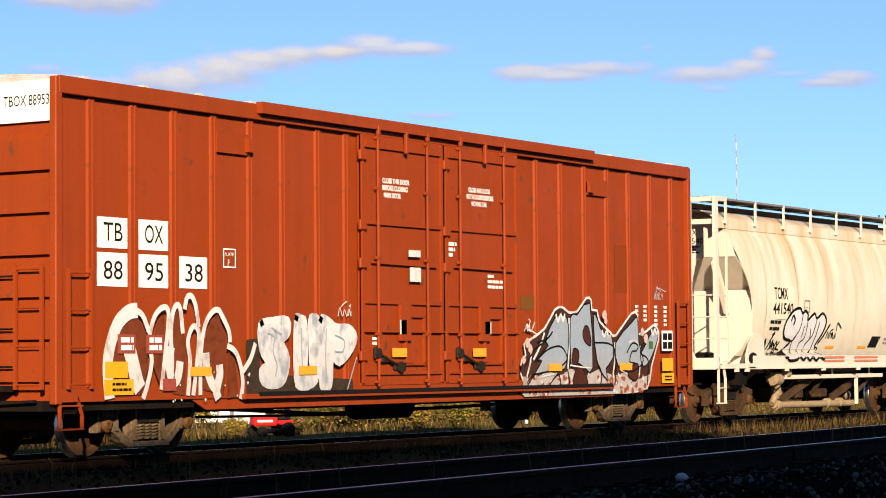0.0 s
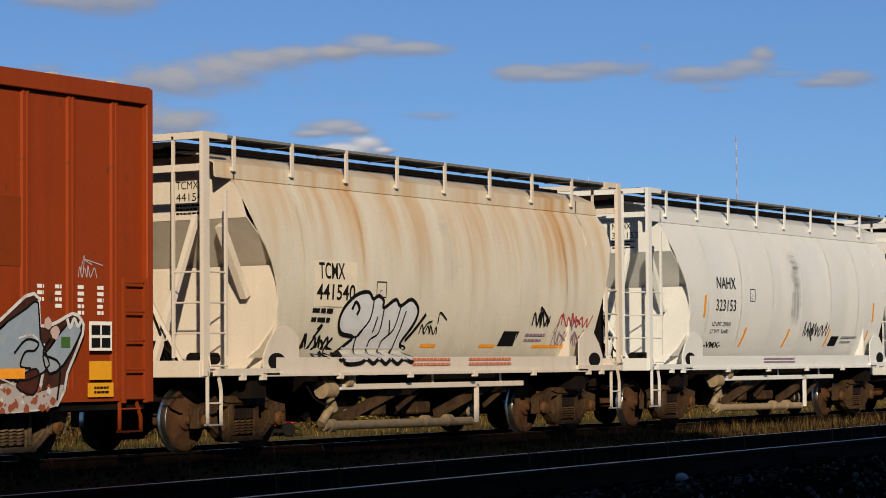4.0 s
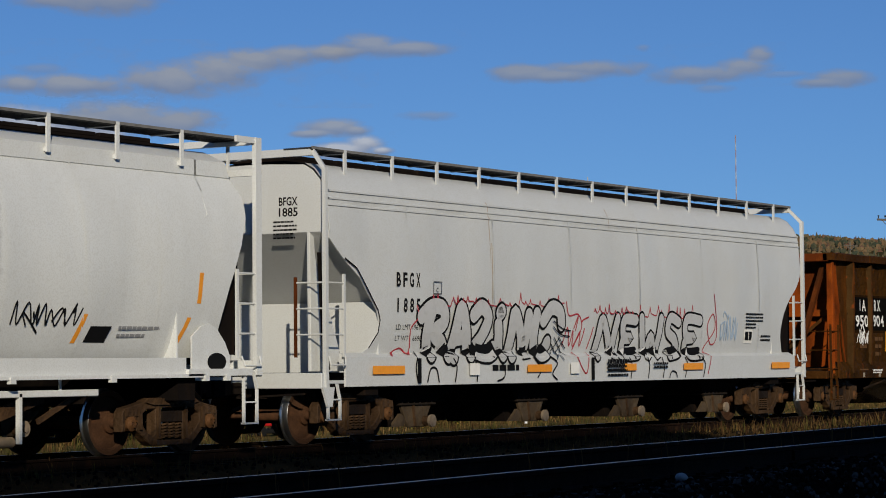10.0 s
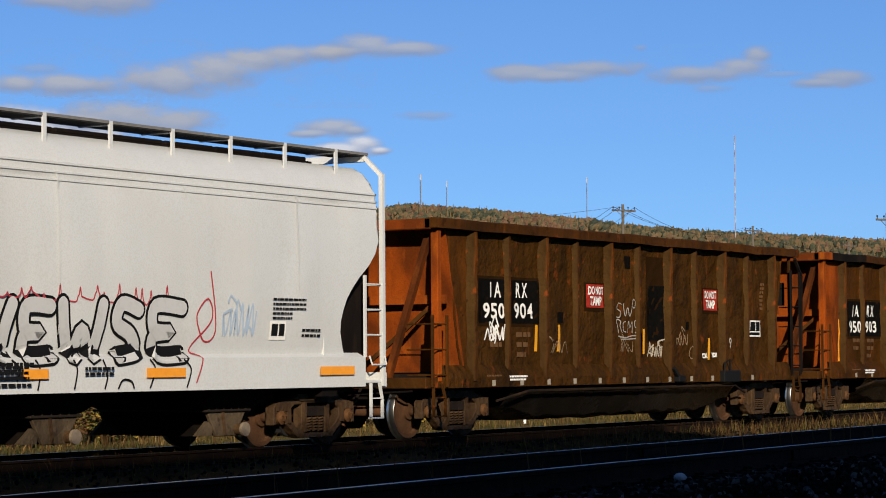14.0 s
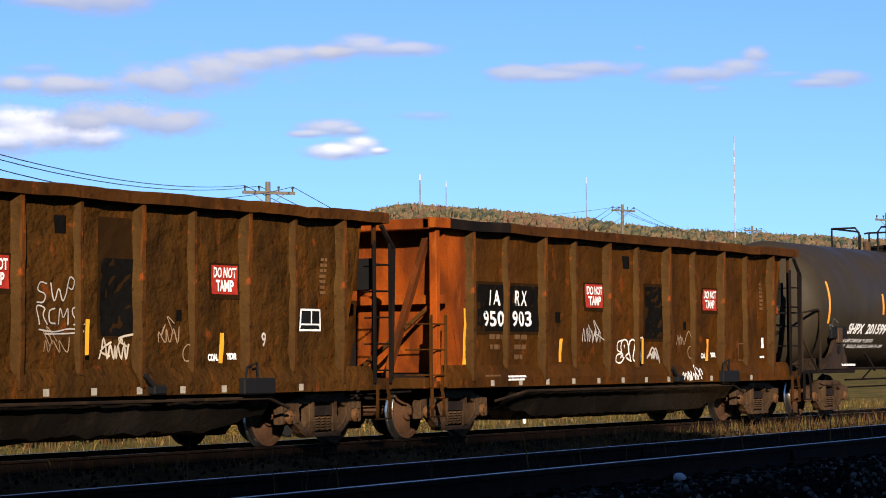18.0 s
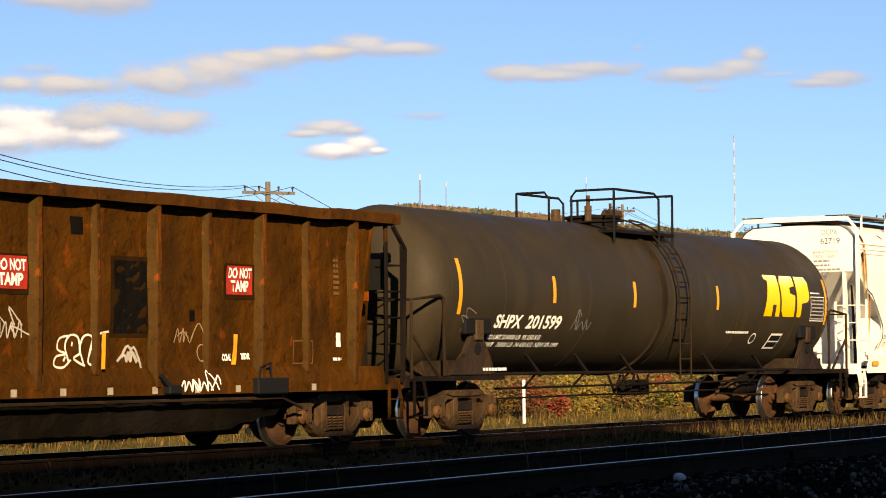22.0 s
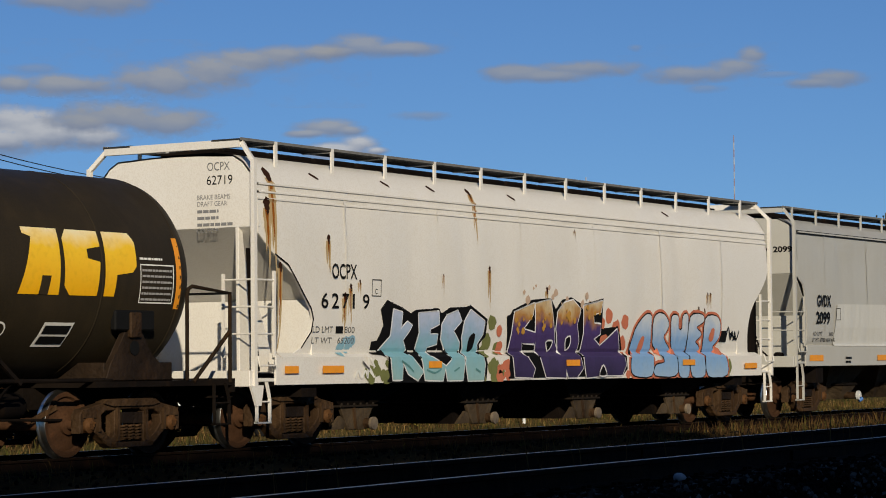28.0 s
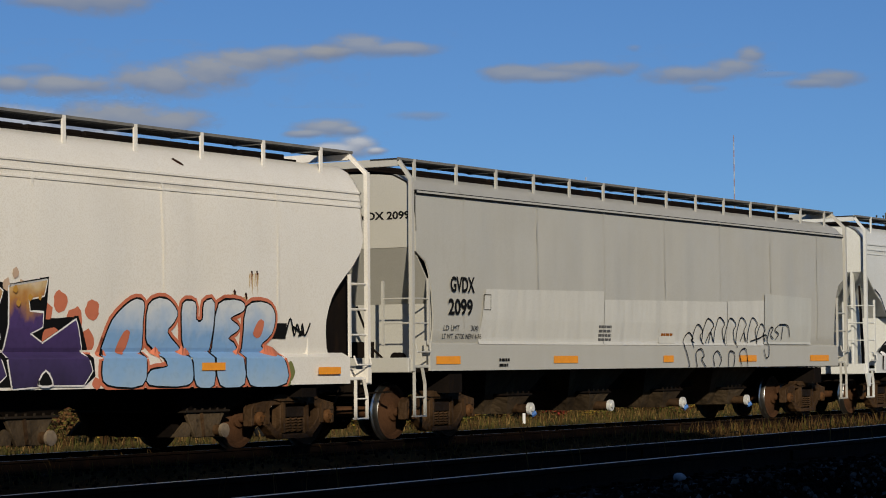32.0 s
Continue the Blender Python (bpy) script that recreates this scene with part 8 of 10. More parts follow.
placard(b_car, BR, -8.50, -8.02, 1.09, 1.31, YELLOW, 0.03)
placard(b_car, BR, -8.52, -7.90, 0.86, 1.07, YELLOW, 0.03)
print_rows(b_car, BR, -8.36, 0.99, (0.3, 0.4), 0.035, 0.04, BLACK, 0.04)
for x0, x1 in ((-6.66, -6.17), (-4.02, -3.55), (3.59, 4.08), (6.29, 6.79)):
    placard(b_car, BR, x0, x1, 1.10, 1.23, ORANGE, 0.036, "reflector")
placard(b_car, BR, 8.06, 8.52, 1.07, 1.32, YELLOW, 0.03)
placard(b_car, BR, 8.03, 8.56, 0.84, 1.03, YELLOW, 0.03)
print_rows(b_car, BR, 8.15, 0.95, (0.3, 0.3), 0.03, 0.03, BLACK, 0.04)
DULLRED = plain("faded_red_placard", (0.27, 0.055, 0.04), 0.6, wear=0.4)
for x0, z0 in ((-8.24, 1.42), (-7.63, 1.42)):
    placard(b_car, BR, x0, x0 + 0.38, z0, z0 + 0.26, DULLRED, 0.03)
    print_rows(b_car, BR, x0 + 0.06, z0 + 0.15, (0.27, 0.27), 0.07, 0.035, WHITE, 0.04)
placard(b_car, BR, -7.27, -6.97, 0.90, 1.07, DULLRED, 0.03)
p = placard(b_car, BR, 8.08, 8.55, 1.46, 1.85, WHITE, 0.012)
for i in range(2):
    for j in range(2):
        placard(p, BR, 8.12 + 0.21 * i, 8.30 + 0.21 * i, 1.50 + 0.17 * j, 1.63 + 0.17 * j, BLACK, 0.02)
for i, (n, x) in enumerate(((3, 7.15), (4, 7.5), (5, 7.95), (5, 8.35))):
    print_rows(b_car, BS, x, 2.28, [0.13] * n, 0.05, 0.035, WHITE)
flat_shape(b_car, BR, [(-5.30, 0.76), (-5.30, 1.62), (-4.98, 1.64), (-4.96, 1.12), (-2.55, 1.02), (-2.50, 0.76)], plain("dark_primer_patch", (0.040, 0.026, 0.018), 0.8, wear=0.6), 0.004, "paint_patch")
# white outlined throw-up, white block piece and silver-blue wildstyle
rnd_g = random.Random(4)
THROW_BOLD = [[(-8.40, 0.81), (-8.44, 1.24), (-8.38, 1.54), (-8.22, 1.83), (-8.00, 1.98), (-7.81, 2.01)],
    [(-8.04, 1.62), (-7.92, 1.31), (-7.82, 1.04), (-7.75, 0.93)]]
THROW_FINE = [[(-7.81, 2.01), (-7.67, 1.93), (-7.55, 1.72)],
    [(-7.68, 0.80), (-7.58, 1.00), (-7.49, 1.31), (-7.54, 1.62), (-7.43, 1.92), (-7.27, 2.05), (-7.14, 2.04), (-7.12, 1.86), (-7.21, 1.31), (-7.28, 0.92)],
    [(-7.08, 0.92), (-7.04, 1.31), (-7.07, 1.70), (-7.02, 1.99), (-6.93, 2.10), (-6.85, 2.02), (-6.80, 1.70)],
    [(-6.76, 2.04), (-6.70, 2.21), (-6.59, 2.22), (-6.50, 2.07), (-6.44, 1.79)],
    [(-6.69, 0.83), (-6.64, 1.31), (-6.69, 1.59), (-6.57, 1.80), (-6.44, 1.71), (-6.48, 1.31), (-6.57, 0.83)],
    [(-6.41, 0.83), (-6.40, 1.31), (-6.36, 1.63), (-6.27, 1.87), (-6.11, 2.02), (-5.98, 2.04), (-5.89, 1.95), (-5.74, 1.75), (-5.71, 1.58)],
    [(-5.78, 1.53), (-5.59, 1.45), (-5.46, 1.24), (-5.41, 0.98), (-5.46, 0.76)],
    [(-5.10, 1.57), (-5.22, 1.34), (-5.43, 1.14)]]
THROW_DROPS = [[(-6.29, 1.43), (-6.26, 1.19), (-6.13, 0.97), (-5.96, 0.89)],
    [(-7.08, 1.51), (-7.12, 1.23), (-7.04, 1.03), (-6.93, 1.09), (-6.88, 1.31)],
    [(-5.98, 1.26), (-5.97, 1.10), (-6.05, 0.90), (-6.00, 0.77)]]
THROW_SHADE = [[(-8.30, 0.86), (-8.30, 1.31), (-8.18, 1.77), (-7.82, 1.96), (-7.60, 1.70), (-7.55, 1.23), (-7.70, 0.85)],
    [(-7.48, 1.31), (-7.38, 1.84), (-7.20, 1.97), (-7.18, 1.47), (-7.31, 1.00)],
    [(-7.01, 1.31), (-6.98, 1.97), (-6.90, 2.00), (-6.70, 1.55), (-6.75, 0.83), (-7.01, 0.84)],
    [(-6.35, 0.91), (-6.31, 1.55), (-6.15, 1.90), (-5.97, 1.98), (-5.78, 1.63), (-5.78, 1.30), (-5.84, 0.82)],
    [(-5.76, 0.77), (-5.73, 1.45), (-5.57, 1.30), (-5.49, 0.81)]]
bm = B()
for i, pts in enumerate(THROW_FINE + THROW_BOLD + THROW_DROPS):
    k = i - len(THROW_FINE)
    stroke(bm, curve_through(pts, 5), 0.085 if k < 0 else 0.21 if k == 0 else 0.26 if k == 1 else 0.16, BR, 0.012 + 0.0015 * i, step=0.05)
g = part("graffiti", bm, BOXWHITE, b_car, "white outlined bubble graffiti")
for i, poly in enumerate(THROW_SHADE):
    part("graffiti_shade", fill_rows(B(), poly, BR, 0.004 + 0.0005 * i, 0.03), DARKRED, g)
blots(g, BR, [(rnd_g.uniform(-7.4, -5.1), rnd_g.uniform(0.72, 1.2), rnd_g.uniform(0.014, 0.03)) for _ in range(22)], BOXWHITE, 3, 0.036, 0.0001)
BLOCKS = [[(-4.97, 1.84), (-4.65, 1.91), (-4.27, 1.92), (-4.27, 1.71), (-4.42, 1.59), (-4.27, 1.34), (-4.37, 1.03), (-4.61, 0.94), (-4.90, 0.99), (-4.95, 1.17), (-4.80, 1.28), (-4.95, 1.48)],
    [(-4.07, 1.91), (-3.95, 1.95), (-3.82, 1.88), (-3.78, 1.28), (-3.71, 1.28), (-3.70, 1.91), (-3.58, 1.97), (-3.48, 1.88), (-3.51, 1.10), (-3.68, 0.94), (-3.93, 0.91), (-4.08, 1.05)],
    [(-3.44, 1.89), (-3.22, 1.93), (-3.01, 1.83), (-2.65, 1.82), (-2.47, 1.66), (-2.65, 1.42), (-2.92, 1.27), (-3.12, 1.33), (-3.17, 0.93), (-3.41, 0.92)]]
for k, poly in enumerate(BLOCKS):
    g = flat_shape(b_car, BR, poly, BLOCKWHITE, 0.010 + 0.001 * k, label="white sprayed block graffiti", edge=BLOCKWHITE, w=0.10, smooth=3)
lines(b_car, BR, [[(-4.80, 1.72), (-4.62, 1.66), (-4.66, 1.45), (-4.56, 1.25), (-4.60, 1.08)], [(-4.70, 1.80), (-4.44, 1.70)], [(-3.93, 1.80), (-3.92, 1.30), (-3.86, 1.05)], [(-3.28, 1.80), (-3.30, 1.30), (-3.26, 1.00)], [(-3.05, 1.70), (-2.80, 1.62), (-2.84, 1.45), (-3.05, 1.45)], [(-2.46, 1.36), (-2.62, 1.05), (-2.72, 0.86)]], 0.026, BOXSLATE, 0.02)
WILD_BASE = [(2.65, 1.08), (2.70, 1.30), (2.84, 1.38), (2.78, 1.57), (2.98, 1.65), (3.51, 1.85), (3.89, 2.19), (4.17, 2.24), (4.41, 2.15), (4.73, 2.18), (5.06, 2.42), (5.25, 2.39), (5.28, 2.21), (5.48, 2.20), (5.56, 2.01), (5.99, 1.80), (6.21, 1.75), (6.83, 2.16), (7.09, 2.14), (7.12, 1.78), (7.47, 1.84), (7.75, 1.95), (7.93, 1.87), (7.96, 1.68), (7.65, 1.17), (7.46, 0.76), (6.55, 0.68), (5.51, 0.63), (2.84, 0.67), (2.80, 0.86)]
WILD_BLUE = [[(3.51, 1.64), (3.89, 2.07), (4.29, 2.06), (4.37, 1.71), (4.25, 1.19), (4.01, 1.12), (3.06, 1.04), (2.87, 0.86), (3.39, 1.29), (3.13, 1.28), (3.62, 1.55)],
    [(4.43, 2.06), (4.69, 2.11), (5.17, 2.33), (5.26, 1.14), (4.97, 1.14), (4.69, 1.24), (4.45, 1.17)],
    [(5.31, 2.14), (5.48, 2.01), (5.64, 1.80), (5.99, 1.75), (6.07, 1.34), (5.77, 1.13), (5.85, 0.92), (5.51, 1.13), (5.35, 1.56)],
    [(6.16, 1.61), (6.83, 2.00), (7.06, 2.08), (7.10, 1.62), (7.28, 1.28), (7.01, 1.12), (6.69, 1.07), (6.25, 1.18)],
    [(7.28, 1.49), (7.66, 1.83), (7.90, 1.78), (7.85, 1.62), (7.56, 1.28), (7.28, 1.16), (7.15, 1.38)]]
WILD_DARK = [[(4.98, 1.91), (5.12, 1.87), (5.20, 1.56), (4.97, 1.62), (4.89, 1.78)], [(4.53, 1.49), (4.73, 1.45), (4.69, 1.24), (4.49, 1.22)], [(4.51, 0.86), (4.75, 1.23), (5.08, 0.83)], [(6.64, 1.00), (6.83, 1.18), (7.03, 1.22), (7.08, 1.09), (6.96, 0.89)]]
WILD_LINES = [[(2.80, 1.20), (3.13, 1.48), (3.51, 1.63), (3.78, 1.80), (3.59, 1.68), (3.21, 1.60)], [(3.21, 1.30), (3.62, 1.49), (4.09, 1.53), (4.29, 1.30), (3.89, 1.12)],
    [(6.60, 1.42), (6.83, 1.60), (7.06, 1.56), (6.99, 1.46), (6.81, 1.44), (6.72, 1.26), (6.92, 1.23)], [(5.31, 1.61), (6.03, 1.56), (6.16, 1.18), (6.11, 0.83)],
    [(3.66, 0.87), (3.97, 1.04), (4.09, 0.81), (4.36, 0.81), (4.30, 1.14)], [(5.43, 1.24), (5.60, 1.03), (5.51, 0.76)], [(7.29, 1.62), (7.15, 1.42), (7.47, 1.28), (7.42, 0.81)]]
g = flat_shape(b_car, BR, WILD_BASE, plain("dark_maroon_spray", (0.050, 0.020, 0.014), 0.7, wear=0.6), 0.002, label="silver and pale blue wildstyle graffiti", edge=BOXWHITE, w=0.045, smooth=2)
part("graffiti_wash", fill_rows(B(), [(2.76, 0.64), (2.72, 1.02), (3.1, 0.96), (3.6, 1.10), (4.1, 1.02), (4.45, 1.14), (5.0, 1.0), (5.5, 1.12), (6.1, 1.0), (6.6, 1.06), (7.1, 0.92), (7.6, 1.02), (7.45, 0.74), (6.5, 0.66)], BR, 0.008, 0.018), BOXSILVER, g)
for k, tip in enumerate(((2.86, 1.0, 3.04, 1.50), (4.32, 1.0, 4.40, 2.05), (6.06, 1.0, 6.16, 1.62), (7.10, 0.95, 7.18, 1.55), (3.10, 1.30, 3.50, 1.78))):
    part("graffiti_wash", stroke(B(), curve_through([(tip[0], tip[1]), ((tip[0] + tip[2]) / 2 + 0.04, (tip[1] + tip[3]) / 2), (tip[2], tip[3])], 4), 0.05, BR, 0.009 + 0.0005 * k, step=0.05), BOXWHITE, g)
washed_red = plain("washed_red_spray", (0.24, 0.065, 0.035), 0.7)
blots(g, BR, [(rnd_g.uniform(2.9, 7.4), rnd_g.uniform(0.66, 1.0), rnd_g.uniform(0.015, 0.06)) for _ in range(110)], washed_red, 18, 0.011, 0.00003)
blots(g, BR, [(rnd_g.uniform(2.9, 7.5), rnd_g.uniform(0.68, 1.05), rnd_g.uniform(0.012, 0.05)) for _ in range(70)], BOXWHITE, 8, 0.0145, 0.00003)
for k, poly in enumerate(WILD_BLUE):
    flat_shape(g, BR, poly, BOXSLATE, 0.017 + 0.0004 * k, "graffiti_fill", edge=SPRAYBLACK, w=0.030, smooth=2)
for k, poly in enumerate(WILD_DARK):
    flat_shape(g, BR, poly, DARKMAROON, 0.0195 + 0.0003 * k, "graffiti_fill", edge=SPRAYBLACK, w=0.026, smooth=3)
lines(g, BR, WILD_LINES, 0.034, SPRAYBLACK, 0.0215)
lines(g, BR, [[(3.89, 2.11), (3.97, 1.98), (4.07, 2.11), (4.15, 1.99), (4.22, 2.12)], [(5.62, 1.84), (5.70, 1.72), (5.80, 1.82), (5.90, 1.70), (5.97, 1.78)], [(7.62, 1.88), (7.68, 1.76), (7.76, 1.88), (7.84, 1.78), (7.90, 1.86)]], 0.05, BOXWHITE, 0.0262)
lines(g, BR, [[(4.40, 1.20), (4.90, 1.16), (5.2, 1.15)], [(6.30, 1.12), (6.6, 1.02)], [(3.2, 0.98), (3.9, 1.06)], [(6.68, 1.62), (6.92, 1.66), (7.05, 1.60)]], 0.026, BOXWHITE, 0.0266)
blots(g, BR, [(2.87, 1.60, 0.09), (2.97, 1.49, 0.08), (5.73, 2.12, 0.09), (5.77, 2.01, 0.07), (7.24, 1.81, 0.08), (7.38, 1.70, 0.09), (2.73, 1.30, 0.07)], plain("pinkish_white_spray", (0.46, 0.34, 0.31), 0.6), 9, 0.0274, 0.0001)
part("sticker", panel(B(), BR, 7.50, 7.68, 1.50, 1.64, 0.0285), plain("green_sticker_paint", (0.045, 0.12, 0.03), 0.6), g)
tag(b_car, BR, 2.80, 3.12, 1.78, 1.98, 6, 0.022, BOXWHITE, 44)
tag(b_car, BS, 7.98, 8.32, 2.42, 2.62, 9, 0.012, BOXSILVER, 45)
placard(b_car, BS, 2.82, 3.36, 2.18, 2.42, plain("faded_green_patch", (0.14, 0.055, 0.012), 0.7), 0.004, "paint_patch")
tag(b_car, BR, -2.92, -2.56, 1.98, 2.12, 8, 0.016, BOXWHITE, 41)
placard(b_car, BS, 6.35, 6.85, 2.55, 3.45, plain("darker_oxide_patch", (0.19, 0.034, 0.007), 0.7), 0.004, "paint_patch")


def sill_side(prof, w, z0, z1):
    return Side([(w + 0.004, z0), (w + 0.004, z1), (prof[0][0] + 0.006, z1 + 0.075)] + [p for p in prof if p[1] > z1 + 0.08], z0)


DR, FL, FT = sill_side(DRUM, 1.58, 1.12, 1.35), sill_side(FLOW, 1.585, 0.93, 1.36), sill_side([(w + (0.058 if z < 1.6 else 0.020), z) for w, z in FLAT], 1.6, 1.14, 1.56)

# cream hopper
c = T_CAR
placard(c, DR, -3.66, -2.50, 2.14, 2.84, PALEPLACARD, 0.005)
text(c, DR, "TCMX", -3.55, 2.57, 0.24, BLACK, 0.012, 0.70, weight=0.006)
text(c, DR, "441540", -3.60, 2.25, 0.23, BLACK, 0.012, 1.05, weight=0.006)
frame_box(c, DR, -1.95, -1.66, 2.30, 2.56, 0.018, BLACK)
text(c, DR, "C", -1.86, 2.33, 0.09, BLACK)
print_rows(c, DR, -3.66, 2.04, (0.55, 0.5), 0.07, 0.07, BLACK)
bubble = [(-2.78, 1.25), (-2.91, 1.31), (-2.66, 1.51), (-2.43, 1.67), (-2.79, 1.73), (-2.91, 1.91), (-2.80, 2.15), (-2.49, 2.34), (-2.17, 2.38), (-2.04, 2.28), (-1.88, 2.33), (-1.74, 2.26), (-1.71, 2.14), (-1.39, 2.28), (-1.23, 2.18),
          (-0.93, 2.29), (-0.70, 2.15), (-0.72, 1.95), (-1.02, 1.58), (-0.84, 1.49), (-0.95, 1.28), (-1.20, 1.33), (-1.39, 1.25), (-1.58, 1.32), (-1.74, 1.25), (-1.92, 1.33), (-2.09, 1.26), (-2.28, 1.33), (-2.44, 1.27)]
g = flat_shape(c, DR, bubble, SILVER, 0.010, label="white bubble graffiti with black outline", edge=SPRAYBLACK, w=0.065, smooth=4)
lines(g, DR, [[(-2.02, 2.26), (-2.06, 1.95), (-2.34, 1.67), (-2.28, 1.35)], [(-1.70, 2.16), (-1.74, 1.75), (-1.95, 1.62), (-1.92, 1.35)], [(-1.22, 2.16), (-1.34, 1.80), (-1.60, 1.60), (-1.58, 1.34)], [(-1.85, 2.0), (-1.93, 1.75)],
              [(-1.05, 2.1), (-1.18, 1.70), (-1.25, 1.36)], [(-2.43, 1.67), (-2.30, 1.70), (-2.22, 1.80)], [(-1.50, 1.95), (-1.44, 1.70)]], 0.035, SPRAYBLACK, 0.016)
lines(g, DR, [[(-0.43, 2.06), (-0.62, 1.88), (-0.90, 1.62)], [(-2.60, 2.10), (-2.52, 2.22), (-2.40, 2.12), (-2.45, 2.02)]], 0.06, SPRAYBLACK, 0.014)
lines(g, DR, [[(-3.46, 1.47), (-3.30, 1.62), (-3.18, 1.50), (-3.30, 1.36), (-3.46, 1.47)], [(-2.98, 1.66), (-3.12, 1.48), (-2.98, 1.30), (-2.88, 1.44), (-3.05, 1.50)]], 0.05, SPRAYBLACK, 0.012)
tag(c, DR, -3.75, -3.1, 1.42, 1.72, 9, 0.05, SPRAYBLACK, 51)
tag(c, DR, -0.6, 0.05, 1.72, 1.92, 9, 0.03, SPRAYBLACK, 52)
tag(c, DR, 3.1, 3.75, 1.88, 2.15, 10, 0.04, SPRAYBLACK, 53)
tag(c, DR, 3.9, 5.1, 1.52, 1.85, 16, 0.025, MAUVE, 54)
tag(c, DR, 4.1, 5.3, 1.88, 2.12, 12, 0.03, SPRAYRED, 55)
placard(c, DR, 2.08, 2.62, 1.54, 1.80, SPRAYBLACK, 0.006, slant=0.1)
print_rows(c, DR, 2.95, 1.72, (0.7, 0.6), 0.045, 0.05, MAUVE)
print_rows(c, DR, -0.95, 1.30, (1.15, 1.15), 0.045, 0.035, CORAL, 0.02)
print_rows(c, DR, 0.8, 1.30, (1.4, 1.4), 0.045, 0.035, CORAL, 0.02)
for x0, x1 in ((-4.2, -3.75), (-0.39, 0.09), (1.48, 2.0), (3.3, 4.5)):
    placard(c, DR, x0, x1, 1.475, 1.57, ORANGE, 0.006, "reflector")

for words, z, h, w in (("TCMX", 4.0, 0.12, 0.42), ("441540", 3.82, 0.12, 0.58)):
    text(c, EndSide(-6.25 + 0.96), words, 0.2, z - 0.12, h, BLACK, 0.008, w)
print_rows(c, EndSide(-6.25 + 0.96), 0.2, 3.62, (0.5, 0.4, 0.5), 0.03, 0.03, BLACK, 0.008)

# white hopper
c = N_CAR
for words, z, h, w in (("NAHX", 4.0, 0.12, 0.42), ("323153", 3.82, 0.12, 0.58)):
    text(c, EndSide(-6.25 + 0.96), words, 0.2, z - 0.12, h, BLACK, 0.008, w)
print_rows(c, EndSide(-6.25 + 0.96), 0.2, 3.62, (0.5, 0.4, 0.5), 0.03, 0.03, BLACK, 0.008)
text(c, DR, "NAHX", -3.40, 2.73, 0.235, BLACK, 0.008, 0.90)
text(c, DR, "323153", -3.42, 2.28, 0.225, BLACK, 0.008, 0.94)
frame_box(c, DR, -1.81, -1.55, 2.49, 2.75, 0.014, BLACK)
text(c, DR, "C", -1.74, 2.53, 0.08, BLACK)
text(c, DR, "LD LMT 229800", -3.51, 1.97, 0.08, BLACK, 0.008, 0.86)
text(c, DR, "LT WT  56400", -3.56, 1.82, 0.08, BLACK, 0.008, 0.86)
text(c, DR, "-VMX-", -3.70, 1.53, 0.11, SPRAYBLACK, 0.008, 0.8, weight=0.006)
tag(c, DR, 1.12, 2.5, 1.76, 2.1, 16, 0.028, SPRAYBLACK, 64)
for x, zt, zb, sl in ((-3.98, 2.58, 2.14, 0.02), (-2.05, 1.55, 1.95, 0.16), (0.12, 1.54, 1.93, 0.2), (2.38, 1.56, 1.95, 0.16), (4.95, 2.13, 2.57, 0.02), (4.60, 1.53, 1.93, 0.18)):
    placard(c, DR, x, x + 0.09, min(zt, zb), max(zt, zb), ORANGE, 0.006, "reflector", sl)
placard(c, DR, 2.64, 3.08, 1.57, 1.79, SPRAYBLACK, 0.006, slant=0.08)
print_rows(c, DR, 3.3, 1.75, (0.9, 0.6), 0.045, 0.06, plain("grey_print", (0.25, 0.25, 0.25)))
print_rows(c, DR, -1.2, 1.28, (1.6, 1.6), 0.035, 0.03, MAUVE, 0.02)

# pale grey hopper
c = F_CAR
for k, letter in enumerate("BFGX"):
    text(c, FL, letter, -7.07 + 0.195 * k, 2.50, 0.215, BLACK, 0.008, 0.125, weight=0.010)
for k, letter in enumerate("1885"):
    text(c, FL, letter, -7.04 + 0.19 * k, 2.09, 0.21, BLACK, 0.008, 0.115 if k else 0.045, weight=0.010)
text(c, FL, "LD LMT 196100", -7.05, 1.80, 0.085, BLACK, 0.008, 0.85)
text(c, FL, "LT WT   66900", -7.05, 1.62, 0.085, BLACK, 0.008, 0.85)
frame_box(c, FL, -5.96, -5.70, 2.39, 2.60, 0.014, BLACK)
text(c, FL, "C", -5.87, 2.42, 0.08, BLACK)
print_rows(c, FL, -4.1, 1.12, (0.9,), 0.10, 0.04, BLACK)
LEFT_ROW = [[[(-6.05, 1.40), (-6.12, 1.75), (-5.98, 2.12)], [(-6.30, 2.02), (-6.0, 2.18), (-5.66, 2.16), (-5.60, 1.94), (-5.90, 1.76), (-5.64, 1.58), (-5.52, 1.38)]], [[(-5.36, 1.36), (-5.22, 1.80), (-5.06, 2.18), (-4.90, 1.84), (-4.80, 1.40)], [(-5.2, 1.66), (-4.9, 1.70)]],
            [[(-4.66, 2.06), (-4.40, 2.20), (-4.18, 2.02), (-4.36, 1.72), (-4.62, 1.46), (-4.20, 1.40), (-3.98, 1.50)]], [[(-3.84, 1.90), (-3.80, 1.64), (-3.74, 1.40)], [(-3.80, 2.10), (-3.74, 2.14)]],
            [[(-3.44, 1.38), (-3.38, 1.76), (-3.28, 2.12), (-3.06, 1.76), (-2.92, 1.42), (-2.80, 2.08)]], [[(-2.52, 2.10), (-2.60, 1.72), (-2.48, 1.42), (-2.22, 1.44), (-2.10, 1.60)], [(-2.28, 2.0), (-2.0, 2.22), (-1.70, 2.16), (-1.62, 1.94)]]]
